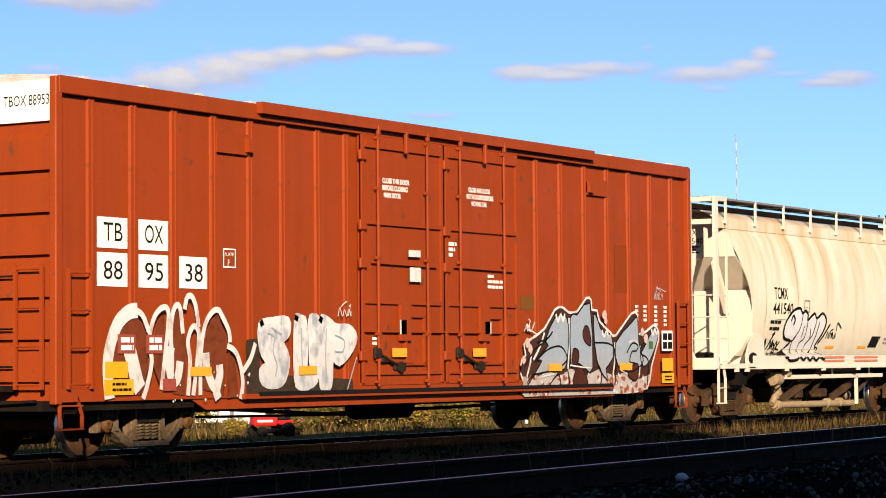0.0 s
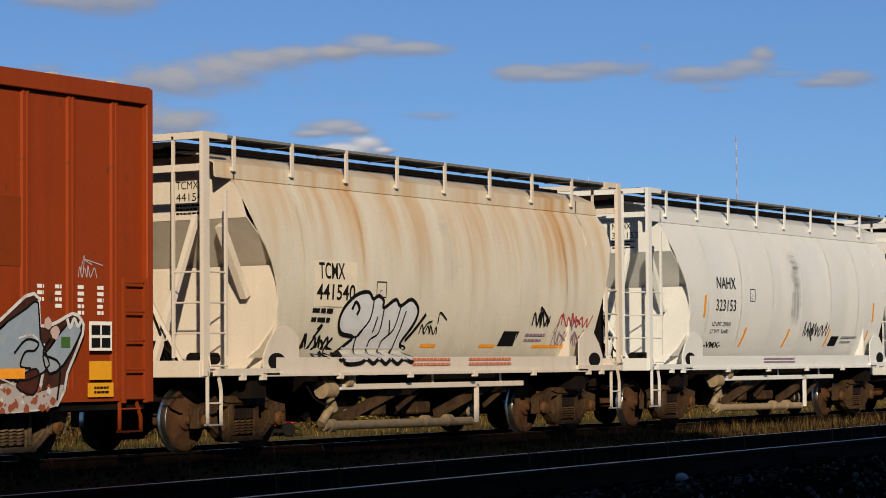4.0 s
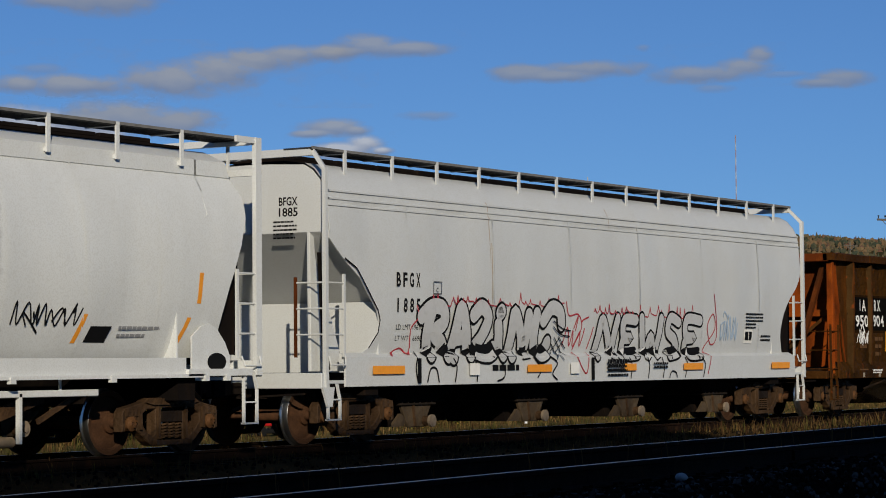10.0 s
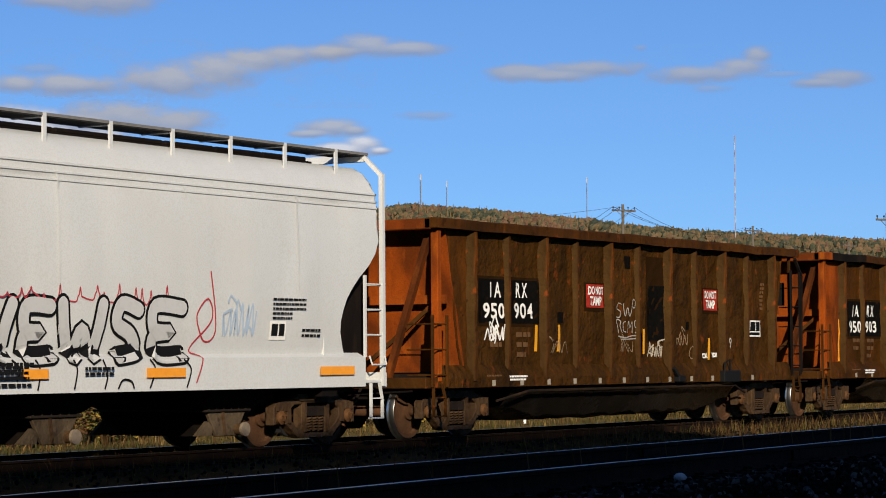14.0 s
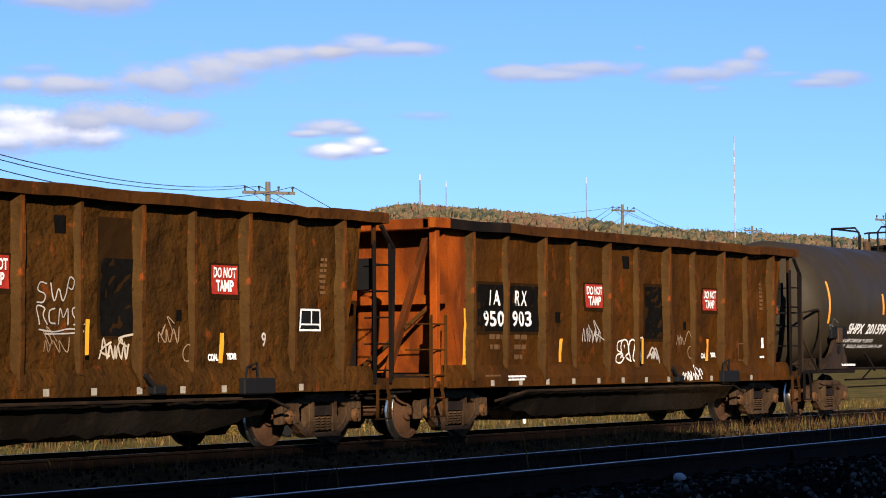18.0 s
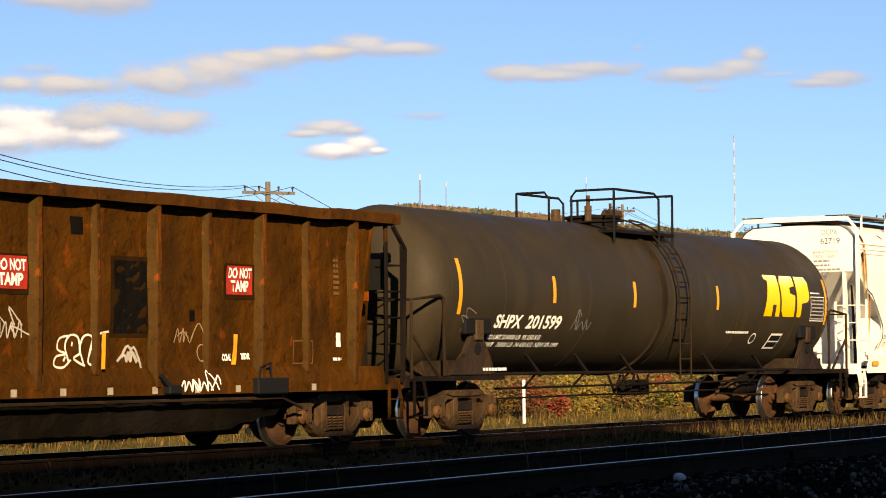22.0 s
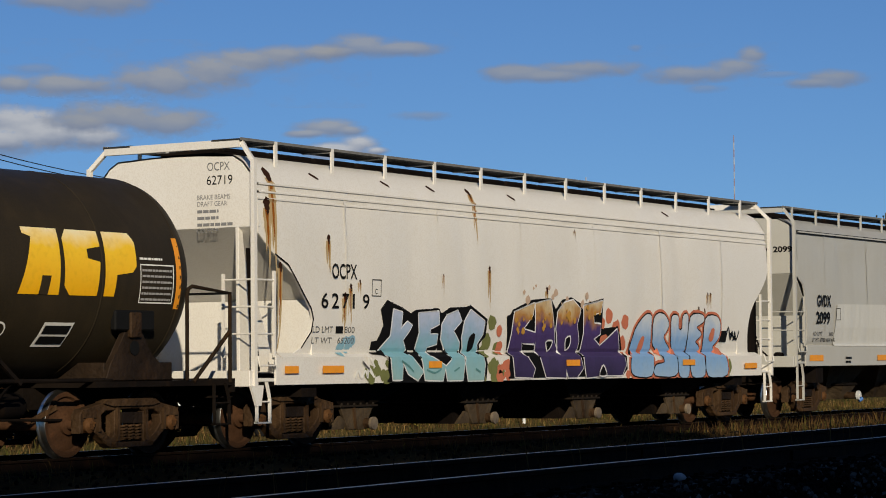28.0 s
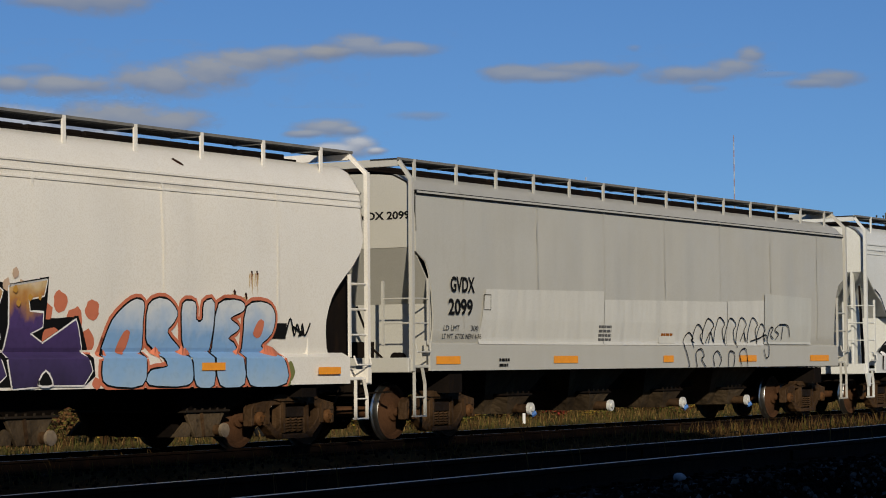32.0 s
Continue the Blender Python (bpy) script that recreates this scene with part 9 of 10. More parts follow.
bubble_row(c, FL, LEFT_ROW, 0.26, [(0.09, SPRAYBLACK)], GREYFILL, 0.006, "grey graffiti letters with thick black outline", True)
RIGHT_ROW = [[[(-0.30, 1.38), (-0.20, 1.72), (-0.05, 2.04), (0.18, 1.70), (0.36, 1.40), (0.42, 1.76), (0.54, 2.06)]], [[(1.28, 2.04), (0.82, 2.04), (0.80, 1.74), (1.10, 1.70), (0.80, 1.66), (0.84, 1.40), (1.30, 1.40)]],
             [[(1.52, 2.08), (1.58, 1.70), (1.74, 1.38), (1.92, 1.74), (2.14, 1.40), (2.26, 1.74), (2.34, 2.08)]], [[(3.10, 2.02), (2.74, 2.10), (2.64, 1.84), (2.94, 1.68), (3.06, 1.46), (2.66, 1.38)]],
             [[(4.06, 2.06), (3.46, 2.08), (3.44, 1.76), (3.82, 1.72), (3.44, 1.66), (3.52, 1.40), (4.06, 1.40)]]]
bubble_row(c, FL, RIGHT_ROW, 0.20, [(0.085, SPRAYBLACK)], GREYFILL, 0.006, "narrow grey graffiti letters outlined in black", True)
lines(c, FL, [[(-6.42, 1.45), (-6.52, 1.20), (-6.46, 0.94)], [(-6.18, 0.94), (-6.08, 1.16), (-5.90, 1.16), (-5.82, 0.94)], [(-5.40, 1.36), (-5.26, 1.20), (-5.32, 0.94)], [(-4.72, 1.36), (-4.60, 1.16), (-4.62, 0.94)], [(-3.95, 1.38), (-3.70, 1.16), (-3.72, 1.0), (-3.95, 0.94)], [(-2.70, 1.36), (-2.44, 1.14), (-2.56, 0.98)], [(-2.10, 1.36), (-1.84, 1.24), (-2.02, 1.06), (-1.84, 0.94)]], 0.035, SPRAYBLACK, 0.010)
lines(c, FL, [[(-1.95, 2.0), (-1.62, 1.86), (-1.30, 1.82)], [(-1.95, 1.9), (-1.7, 1.76), (-1.32, 1.72)], [(-2.0, 1.6), (-1.62, 1.3)], [(-1.9, 1.7), (-1.5, 1.38)], [(-1.75, 1.72), (-1.45, 1.5)], [(-1.9, 1.3), (-1.55, 1.66)], [(-2.02, 1.4), (-1.7, 1.7)]], 0.022, SPRAYBLACK, 0.034)
lines(c, FL, [[(0.5, 1.34), (0.66, 1.22), (0.6, 1.06)], [(0.95, 1.34), (1.05, 1.2), (1.0, 0.94)], [(1.7, 1.34), (1.78, 1.2), (1.72, 0.94)], [(2.3, 1.34), (2.4, 1.14), (2.34, 0.94)], [(2.62, 0.94), (2.72, 1.06), (2.9, 1.04), (2.96, 0.94)], [(3.3, 1.34), (3.42, 1.2), (3.3, 0.94)], [(4.05, 1.34), (4.22, 1.2), (4.12, 0.94)]], 0.03, SPRAYBLACK, 0.010)
print_rows(c, FL, 0.05, 1.26, (0.85, 0.85, 0.85, 0.8), 0.045, 0.045, BLACK, 0.034)
for x in (-6.5, -0.58):
    placard(c, FL, x, x + 0.11, 0.92, 1.34, SPRAYBLACK, 0.03, "graffiti")
spikes(c, FL, -6.0, -1.5, 2.28, SPRAYRED, 71)
spikes(c, FL, -0.4, 4.1, 2.18, SPRAYRED, 72)
tag(c, FL, -1.5, -0.75, 1.5, 1.95, 8, 0.03, SPRAYRED, 73)
bm = B()
stroke(bm, curve_through([(-1.45, 2.35), (-1.35, 2.1), (-1.0, 2.12), (-0.85, 1.9), (-1.05, 1.6), (-1.1, 1.4), (-0.75, 1.05), (-0.6, 1.45), (-0.4, 1.9)], 6), 0.03, FL, 0.007)
stroke(bm, curve_through([(4.35, 1.0), (4.5, 1.35), (4.3, 1.5), (4.75, 1.9), (4.65, 2.2), (4.4, 1.95), (4.6, 1.6), (4.85, 1.75), (4.7, 2.6)], 6), 0.028, FL, 0.009)
stroke(bm, curve_through([(-7.2, 1.38), (-6.9, 1.5), (-6.6, 1.42), (-6.62, 1.8), (-6.4, 2.0), (-6.45, 2.2)], 6), 0.03, FL, 0.011)
part("graffiti", bm, SPRAYRED, c)
tag(c, FL, 5.0, 5.8, 1.62, 2.15, 16, 0.035, plain("faded_blue_spray", (0.36, 0.45, 0.55)), 74)
print_rows(c, FL, 6.23, 2.21, (0.85, 0.85, 0.85, 0.5, 0.5), 0.035, 0.035, BLACK)
p = placard(c, FL, 6.17, 6.58, 1.62, 1.90, WHITE, 0.007)
placard(p, FL, 6.21, 6.37, 1.68, 1.86, BLACK, 0.013)
placard(p, FL, 6.40, 6.54, 1.68, 1.86, BLACK, 0.013)
print_rows(c, FL, 7.0, 1.75, (0.5, 0.5), 0.04, 0.04, BLACK)
for x0, x1 in ((-7.84, -6.91), (-2.96, -2.09), (0.69, 1.17), (3.19, 4.06), (7.37, 8.30)):
    placard(c, FL, x0, x1, 1.09, 1.22, ORANGE, 0.045, "reflector")
for x in (-4.9, -1.4):
    placard(c, FL, x, x + 0.32, 1.05, 1.25, WHITE, 0.045)
print_rows(c, FL, 0.0, 1.22, (0.8, 0.8, 0.8), 0.04, 0.03, BLACK, 0.045)
print_rows(c, FL, 1.9, 1.2, (0.6, 0.6), 0.04, 0.03, BLACK, 0.045)
runs(c, FL, [(-4.1, 4.0, 1.2), (-4.05, 3.3, 1.4), (0.3, 4.1, 0.4)], plain("faint_rust", (0.42, 0.33, 0.25)), 0.018)
e = EndSide(-8.92)
text(c, e, "BFGX", 0.61, 3.73, 0.125, BLACK, 0.006, 0.36, weight=0.004)
text(c, e, "1885", 0.61, 3.56, 0.13, BLACK, 0.006, 0.36, weight=0.004)
print_rows(c, e, 0.50, 3.46, (0.40, 0.45, 0.46, 0.40, 0.42), 0.028, 0.035, BLACK, 0.006)

# gondolas
FADED = plain("faded_print", (0.115, 0.058, 0.024), 0.8, wear=0.5)
CHALK = plain("chalky_spray", (0.34, 0.31, 0.27), 0.8)
TANSPRAY = plain("faded_tan_spray", (0.25, 0.17, 0.10), 0.8)
GON_BLACK = plain("sooty_black_patch", (0.0055, 0.005, 0.0045), 0.9, wear=0.5)
SQUARE = plain("dusty_white_square", (0.30, 0.26, 0.20), 0.8, wear=0.6)
SOOT = plain("dull_black_patch", (0.020, 0.0095, 0.0035), 0.9)
for c, word, gs in ((G_CAR, "904", G_SIDE), (H_CAR, "903", H_SIDE)):
    first = c is G_CAR
    up = 0.14 if first else 0.0
    tape = YELLOW if first else ORANGE
    for x0, x1 in ((-5.78, -4.90), (-4.80, -3.70)):
        placard(c, gs, x0 - 0.05, x1 + 0.04, 1.74 + up, 2.65 + up * 0.7, SOOT, 0.005, "painted_patch")
        placard(c, gs, x0, x1, 1.80 + up, 2.60 + up * 0.7, GON_BLACK, 0.009, "painted_patch")
    for word_part, x, z, w in (("I", -5.38, 2.25, 0.04), ("A", -5.24, 2.25, 0.22), ("R", -4.50, 2.26, 0.18), ("X", -4.28, 2.26, 0.20), ("9", -5.60, 1.89, 0.20), ("5", -5.36, 1.89, 0.20), ("0", -5.12, 1.89, 0.20)):
        text(c, gs, word_part, x, z + up, 0.25, WHITE, 0.013, w, weight=0.008)
    for k, letter in enumerate(word):
        text(c, gs, letter, -4.59 + 0.235 * k, 1.90 + up, 0.25, WHITE, 0.013, 0.20, weight=0.008)
    for x0, x1, z0, z1 in ((-1.95, -1.28, 2.26, 2.69), (3.02, 3.64, 2.28, 2.70)):
        placard(c, gs, x0 - 0.06, x1 + 0.12, z0 - 0.07, z1 + 0.03, SOOT, 0.008, "painted_patch")
        p = placard(c, gs, x0, x1, z0, z1, RED, 0.014)
        text(p, gs, "DO NOT", x0 + 0.04, z0 + 0.245, 0.14, WHITE, 0.030, x1 - x0 - 0.08, weight=0.007)
        text(p, gs, "TAMP", x0 + 0.10, z0 + 0.05, 0.15, WHITE, 0.030, x1 - x0 - 0.2, weight=0.009)
    tall = 3.28 if first else 2.70
    placard(c, gs, 0.50, 1.20, 1.62 if first else 1.70, tall, SOOT if first else GON_BLACK, 0.007, "painted_patch")
    if first:
        placard(c, gs, 0.56, 1.22, 1.66, 2.72, GON_BLACK, 0.010, "painted_patch")
    else:
        placard(c, gs, 0.42, 1.28, 1.64, 2.76, SOOT, 0.005, "painted_patch")
    web = Side([(1.55, 0), (1.55, 4)])
    for x, z0, z1 in ((-3.94, 1.45, 1.92), (-3.08, 1.45, 1.93), (3.17, 1.28, 1.72)) if first else ((-6.28, 1.23, 2.18), (-2.97, 1.26, 1.68), (3.17, 1.26, 1.70)):
        placard(c, gs, x, x + 0.10, z0, z1, tape, 0.010, "reflector", 0.06)
    placard(c, web, 0.09, 0.17, 1.40 if first else 1.21, 1.88 if first else 1.70, tape, 0.006, "reflector", 0.02)
    # faded capacity stencils and small plates
    print_rows(c, gs, -5.40, 1.66 + up * 0.3, (0.42, 0.36), 0.085, 0.09, FADED, 0.012)
    print_rows(c, gs, -4.55, 1.66 + up * 0.3, (0.5, 0.42, 0.34), 0.085, 0.09, FADED, 0.012)
    placard(c, gs, -3.02, -2.82, 1.97, 2.16, GON_BLACK, 0.008, "painted_patch")
    placard(c, gs, -0.38, -0.14, 3.02, 3.26, GON_BLACK, 0.008, "painted_patch")
    placard(c, gs, 2.18, 2.30, 1.88, 2.04, GON_BLACK, 0.008, "painted_patch")
    text(c, gs, "COAL", 2.92, 1.32, 0.09, WHITE, 0.012, 0.24, weight=0.008)
    text(c, gs, "YDR", 3.36, 1.34, 0.08, WHITE, 0.012, 0.24, weight=0.008)
    part("graffiti", stroke(B(), [(2.44 + 0.10 * math.cos(k * math.tau / 16), 1.43 + 0.12 * math.sin(k * math.tau / 16)) for k in range(17)], 0.018, gs, 0.012), TANSPRAY, c)
    tag(c, gs, 1.78, 2.25, 1.55, 1.80, 8, 0.02, TANSPRAY, 84 if first else 88, 0.012)
    print_rows(c, gs, 5.78, 2.84, (0.14,) * 7, 0.05, 0.035, FADED, 0.011)
    for k in range(12):
        x = -5.55 + 0.96 * k
        placard(c, G_SILL, x, x + 0.12, 0.86, 0.96, SQUARE, 0.004, "marker")
    print_rows(c, G_SILL, -4.95, 1.0, (0.62, 0.56), 0.032, 0.022, WHITE, 0.005)
    print_rows(c, G_SILL, -5.7, 1.02, (0.5,), 0.03, 0.02, FADED, 0.005)
    plate = part("valve_box", chamfer(box(B(), 3.52, 4.30, -1.66, -1.50, 0.82, 1.06), 0.02), BLACK, c, "black valve box on the sill")
    part("vent_pipe", pipe(B(), [(3.62, -1.60, 1.05), (3.66, -1.60, 1.22), (3.90, -1.60, 1.28), (3.92, -1.60, 1.05)], 0.02), BLACK, plate)
    part("sill_bracket", beam(B(), (1.28, -1.62, 1.12), (1.52, -1.64, 0.90), 0.06, 0.06), BLACK, c)
    part("sill_foot", chamfer(box(B(), 1.42, 1.70, -1.68, -1.54, 0.85, 0.98), 0.02), BLACK, c)
# white bubble throw-up and grey scrawl on the car with the orange end
bm = B()
for k, pts in enumerate(([(-0.42, 1.66), (-0.60, 1.62), (-0.66, 1.48), (-0.50, 1.42), (-0.70, 1.38), (-0.74, 1.26), (-0.56, 1.24), (-0.42, 1.34)], [(-0.46, 1.30), (-0.50, 1.50), (-0.40, 1.66), (-0.24, 1.64), (-0.22, 1.44), (-0.34, 1.36), (-0.20, 1.28), (-0.12, 1.26)],
                         [(-0.16, 1.28), (-0.22, 1.48), (-0.12, 1.66), (0.02, 1.64), (-0.02, 1.46), (-0.06, 1.30), (0.06, 1.26)], [(0.06, 1.26), (0.02, 1.50), (0.08, 1.66), (0.22, 1.70), (0.40, 1.72)], [(0.26, 1.68), (0.24, 1.46), (0.26, 1.26)], [(-0.56, 1.32), (-0.52, 1.38)], [(-0.36, 1.52), (-0.34, 1.58)])):
    stroke(bm, curve_through(pts, 6), 0.030, H_SIDE, 0.014 + 0.0004 * k, step=0.04)
part("graffiti", bm, plain("white_throw_up", (0.62, 0.58, 0.50), 0.7), H_CAR, "white outlined bubble throw-up")
tag(H_CAR, H_SIDE, -2.07, -1.40, 1.60, 1.88, 13, 0.022, CHALK, 85, 0.012)
tag(H_CAR, G_SILL, 1.80, 2.55, 0.87, 1.06, 13, 0.026, WHITE, 87, 0.006)
tag(H_CAR, H_SIDE, 0.62, 0.98, 1.30, 1.44, 7, 0.04, CHALK, 89, 0.012)
placard(H_CAR, H_SIDE, 5.83, 5.96, 1.52, 1.74, WHITE, 0.010)
print_rows(H_CAR, H_SIDE, 5.75, 1.31, (0.22,), 0.045, 0.03, WHITE, 0.010)
frame_box(H_CAR, H_SIDE, 4.68, 5.2, 1.26, 1.62, 0.02, FADED, 0.009)
# two-line chalk scrawl on the other
bm = B()
for k, pts in enumerate(([(-0.52, 2.34), (-0.66, 2.36), (-0.70, 2.26), (-0.56, 2.20), (-0.60, 2.10), (-0.72, 2.10)], [(-0.46, 2.36), (-0.40, 2.12), (-0.32, 2.28), (-0.24, 2.12), (-0.12, 2.42), (-0.02, 2.40), (-0.06, 2.28), (-0.14, 2.30)], [(-0.70, 1.80), (-0.72, 2.04), (-0.58, 2.02), (-0.62, 1.92), (-0.54, 1.80)], [(-0.38, 2.02), (-0.50, 1.98), (-0.50, 1.84), (-0.38, 1.82)],
                         [(-0.32, 1.80), (-0.30, 2.02), (-0.22, 1.90), (-0.14, 2.02), (-0.12, 1.80)], [(0.06, 2.04), (-0.04, 2.02), (-0.02, 1.92), (0.08, 1.86), (-0.02, 1.80)], [(0.12, 2.02), (0.13, 1.82), (0.24, 1.82)], [(-0.72, 1.74), (-0.4, 1.71), (-0.1, 1.75), (0.2, 1.72), (-0.1, 1.69), (-0.6, 1.68)])):
    stroke(bm, curve_through(pts, 5), 0.020, G_SIDE, 0.013 + 0.0004 * k, step=0.04)
part("graffiti", bm, CHALK, G_CAR, "thin grey chalk scrawl in two lines")
tag(G_CAR, G_SIDE, -0.62, -0.1, 1.42, 1.64, 8, 0.016, TANSPRAY, 83, 0.012)
tag(G_CAR, G_SIDE, 0.56, 1.16, 1.32, 1.62, 12, 0.03, plain("white_drips", (0.45, 0.38, 0.28), 0.7), 82, 0.014)
tag(G_CAR, G_SIDE, -3.32, -2.72, 1.40, 1.66, 9, 0.014, TANSPRAY, 86, 0.012)
placard(G_CAR, G_SIDE, 5.22, 5.78, 1.76, 2.10, SPRAYBLACK, 0.007, "painted_patch")
placard(G_CAR, G_SIDE, 5.49, 5.52, 1.86, 2.08, WHITE, 0.010, "stencil_line")
placard(G_CAR, G_SIDE, 5.24, 5.76, 1.85, 1.875, WHITE, 0.010, "stencil_line")
p = frame_box(G_CAR, G_SIDE, 5.22, 5.78, 1.76, 2.10, 0.03, WHITE, 0.010)
text(G_CAR, G_SIDE, "9", 4.25, 1.53, 0.20, plain("chalk_white", (0.5, 0.45, 0.38)), 0.010, weight=0.004)
tag(G_CAR, G_SIDE, -5.55, -4.95, 1.62, 1.92, 12, 0.035, WHITE, 91, 0.014)
text(H_CAR, EndSide(-7.45), "950903", -1.0, 3.49, 0.09, WHITE, 0.01, 0.8)

# tank car: writing follows the drum


class Drum:
    fine = 0.0
    def at(self, x, z, lift):
        s = max(-1.0, min(1.0, (z - TANK_Z) / TANK_R))
        r = TANK_R + lift
        return (x - 0.48, -r * math.sqrt(1 - s * s), TANK_Z + r * s)


KS = Drum()
c = K_CAR
text(c, KS, "SHPX", -5.96, 1.87, 0.215, WHITE, 0.008, 0.93, 0.08, 0.010)
text(c, KS, "201599", -4.86, 1.87, 0.215, WHITE, 0.008, 1.24, 0.08, 0.010)
text(c, KS, "LD LMT 210000 LB  95 250 KG", -6.02, 1.67, 0.075, WHITE, 0.008, 1.86, 0.08, 0.003)
text(c, KS, "LT WT   76000 LB  34 450 KG  NEW 09-1999", -6.10, 1.54, 0.075, WHITE, 0.008, 2.74, 0.08, 0.003)
for x, z0, z1 in ((-7.30, 2.08, 3.02), (-4.06, 2.32, 2.80), (-0.92, 2.29, 2.78), (2.75, 2.30, 2.78), (8.36, 2.05, 3.05)):
    placard(c, KS, x, x + 0.11, z0, z1, ORANGE, 0.006, "reflector")
# the owner's mark: three slanted yellow blocks, a whitish highlight painted into their tops
GOLD = spray("golden_paint_and_highlight", [(2.2, (0.85, 0.42, 0.01)), (2.85, (0.88, 0.54, 0.03)), (3.15, (0.86, 0.76, 0.48))], 0.2, 0.45)
lf = 0.008
for poly in ([(5.08, 2.2), (5.88, 2.2), (5.92, 3.08), (5.22, 3.08), (5.22, 2.97), (5.38, 2.97)], [(5.98, 2.32), (6.1, 2.2), (6.66, 2.2), (6.72, 2.70), (6.46, 2.70), (6.46, 2.86), (6.74, 2.86), (6.74, 3.08), (6.1, 3.08), (5.99, 2.96)], [(6.80, 2.2), (7.02, 2.2), (7.06, 2.5), (7.38, 2.52), (7.48, 2.62), (7.5, 2.96), (7.4, 3.08), (6.84, 3.08)]):
    part("owner_mark", fill_rows(B(), poly, KS, lf, 0.04), GOLD, c, "golden yellow block emblem with a painted pale highlight on top")
placard(c, KS, 5.48, 5.66, 2.2, 2.45, TANK_BLACK, 0.013, "owner_mark", 0.05)
frame_box(c, KS, 7.56, 8.30, 2.12, 2.66, 0.018, WHITE)
print_rows(c, KS, 7.60, 2.56, (0.66,) * 6, 0.03, 0.05, plain("grey_stencil", (0.35, 0.34, 0.32)))
print_rows(c, KS, 7.56, 2.72, (0.5,), 0.03, 0.03, WHITE)
print_rows(c, KS, 3.46, 1.83, (1.1,), 0.045, 0.03, WHITE)
p = placard(c, KS, 5.70, 6.30, 1.52, 1.84, WHITE, 0.008, slant=0.06)
placard(p, KS, 5.75, 6.27, 1.56, 1.66, BLACK, 0.014, slant=0.02)
placard(p, KS, 5.77, 6.29, 1.69, 1.80, BLACK, 0.014, slant=0.02)
bm = B()
stroke(bm, [(4.90 + 0.13 * math.cos(k * math.tau / 16), 1.73 + 0.10 * math.sin(k * math.tau / 16)) for k in range(17)], 0.025, KS, 0.008)
part("small_mark", bm, WHITE, c)
tag(c, KS, -3.24, -2.47, 1.83, 2.06, 10, 0.018, plain("dull_grey_spray", (0.16, 0.16, 0.155)), 95)
tag(c, KS, -7.0, -6.75, 1.75, 2.05, 6, 0.018, plain("dull_grey_spray", (0.14, 0.14, 0.135)), 96)
print_rows(c, Side([(1.385, 0), (1.385, 2)]), -6.9, 1.12, (0.8,), 0.05, 0.03, WHITE)

# ivory hopper
c = O_CAR
text(c, FL, "OCPX", -7.06, 2.58, 0.225, BLACK, 0.008, 0.69, weight=0.004)
for k, letter in enumerate("62719"):
    text(c, FL, letter, -7.34 + 0.284 * k, 2.12, 0.225, BLACK, 0.008, 0.19 if letter != "1" else 0.06, weight=0.004)
text(c, FL, "LD LMT", -7.54, 1.74, 0.095, plain("grey_print2", (0.10, 0.10, 0.10)), 0.008, 0.54)
placard(c, FL, -6.92, -6.72, 1.73, 1.84, BLACK, 0.008, "painted_patch")
text(c, FL, "800", -6.68, 1.74, 0.095, plain("grey_print2", (0.10, 0.10, 0.10)), 0.008, 0.28)
text(c, FL, "LT WT   65200", -7.54, 1.57, 0.095, plain("grey_print2", (0.10, 0.10, 0.10)), 0.008, 1.15)
frame_box(c, FL, -5.95, -5.68, 2.32, 2.59, 0.014, BLACK)
text(c, FL, "C", -5.86, 2.36, 0.08, BLACK)
blots(c, FL, [(-6.6, 1.55, 0.14), (-6.75, 1.48, 0.1), (-6.45, 1.62, 0.1)], TEAL, 2)
for x0, x1, m in ((-6.2, -5.5, MOSS), (-2.6, -1.95, MOSS), (-2.05, -1.7, CORAL), (6.9, 7.3, MOSS)):
    r5 = random.Random(int(abs(x0) * 10))
    blots(c, FL, [(r5.uniform(x0, x1), r5.uniform(0.98, 1.26), r5.uniform(0.05, 0.13)) for _ in range(12)], m, 31, 0.004)
blots(c, FL, [(-2.35, 1.6, 0.16), (-2.2, 1.95, 0.14), (-2.0, 1.5, 0.12), (-2.45, 1.45, 0.12)], MOSS, 12)
blots(c, FL, [(1.75, 1.95, 0.16), (2.05, 2.1, 0.15), (2.35, 1.85, 0.18), (2.6, 1.55, 0.2), (2.7, 2.0, 0.15), (1.9, 1.6, 0.2), (-1.95, 1.8, 0.1), (-1.9, 1.5, 0.12)], CORAL, 13)
rb = random.Random(8)
blots(c, FL, [(rb.uniform(-1.3, 1.3), 2.3 + rb.uniform(-0.05, 0.32), rb.uniform(0.03, 0.085)) for _ in range(16)], plain("faded_tan_blot", (0.50, 0.36, 0.26)), 14)
KESO_SHADE = [(-5.74, 1.62), (-5.59, 1.87), (-5.69, 2.12), (-5.50, 2.27), (-5.06, 2.16), (-4.80, 2.07), (-4.64, 2.13), (-3.96, 2.16), (-3.85, 2.08), (-3.59, 2.18), (-3.13, 2.19), (-2.93, 2.23), (-2.36, 2.00), (-2.40, 1.70), (-2.58, 1.57), (-2.41, 1.24), (-2.47, 0.92), (-5.54, 0.95), (-5.49, 1.38), (-5.90, 1.41), (-5.90, 1.62)]
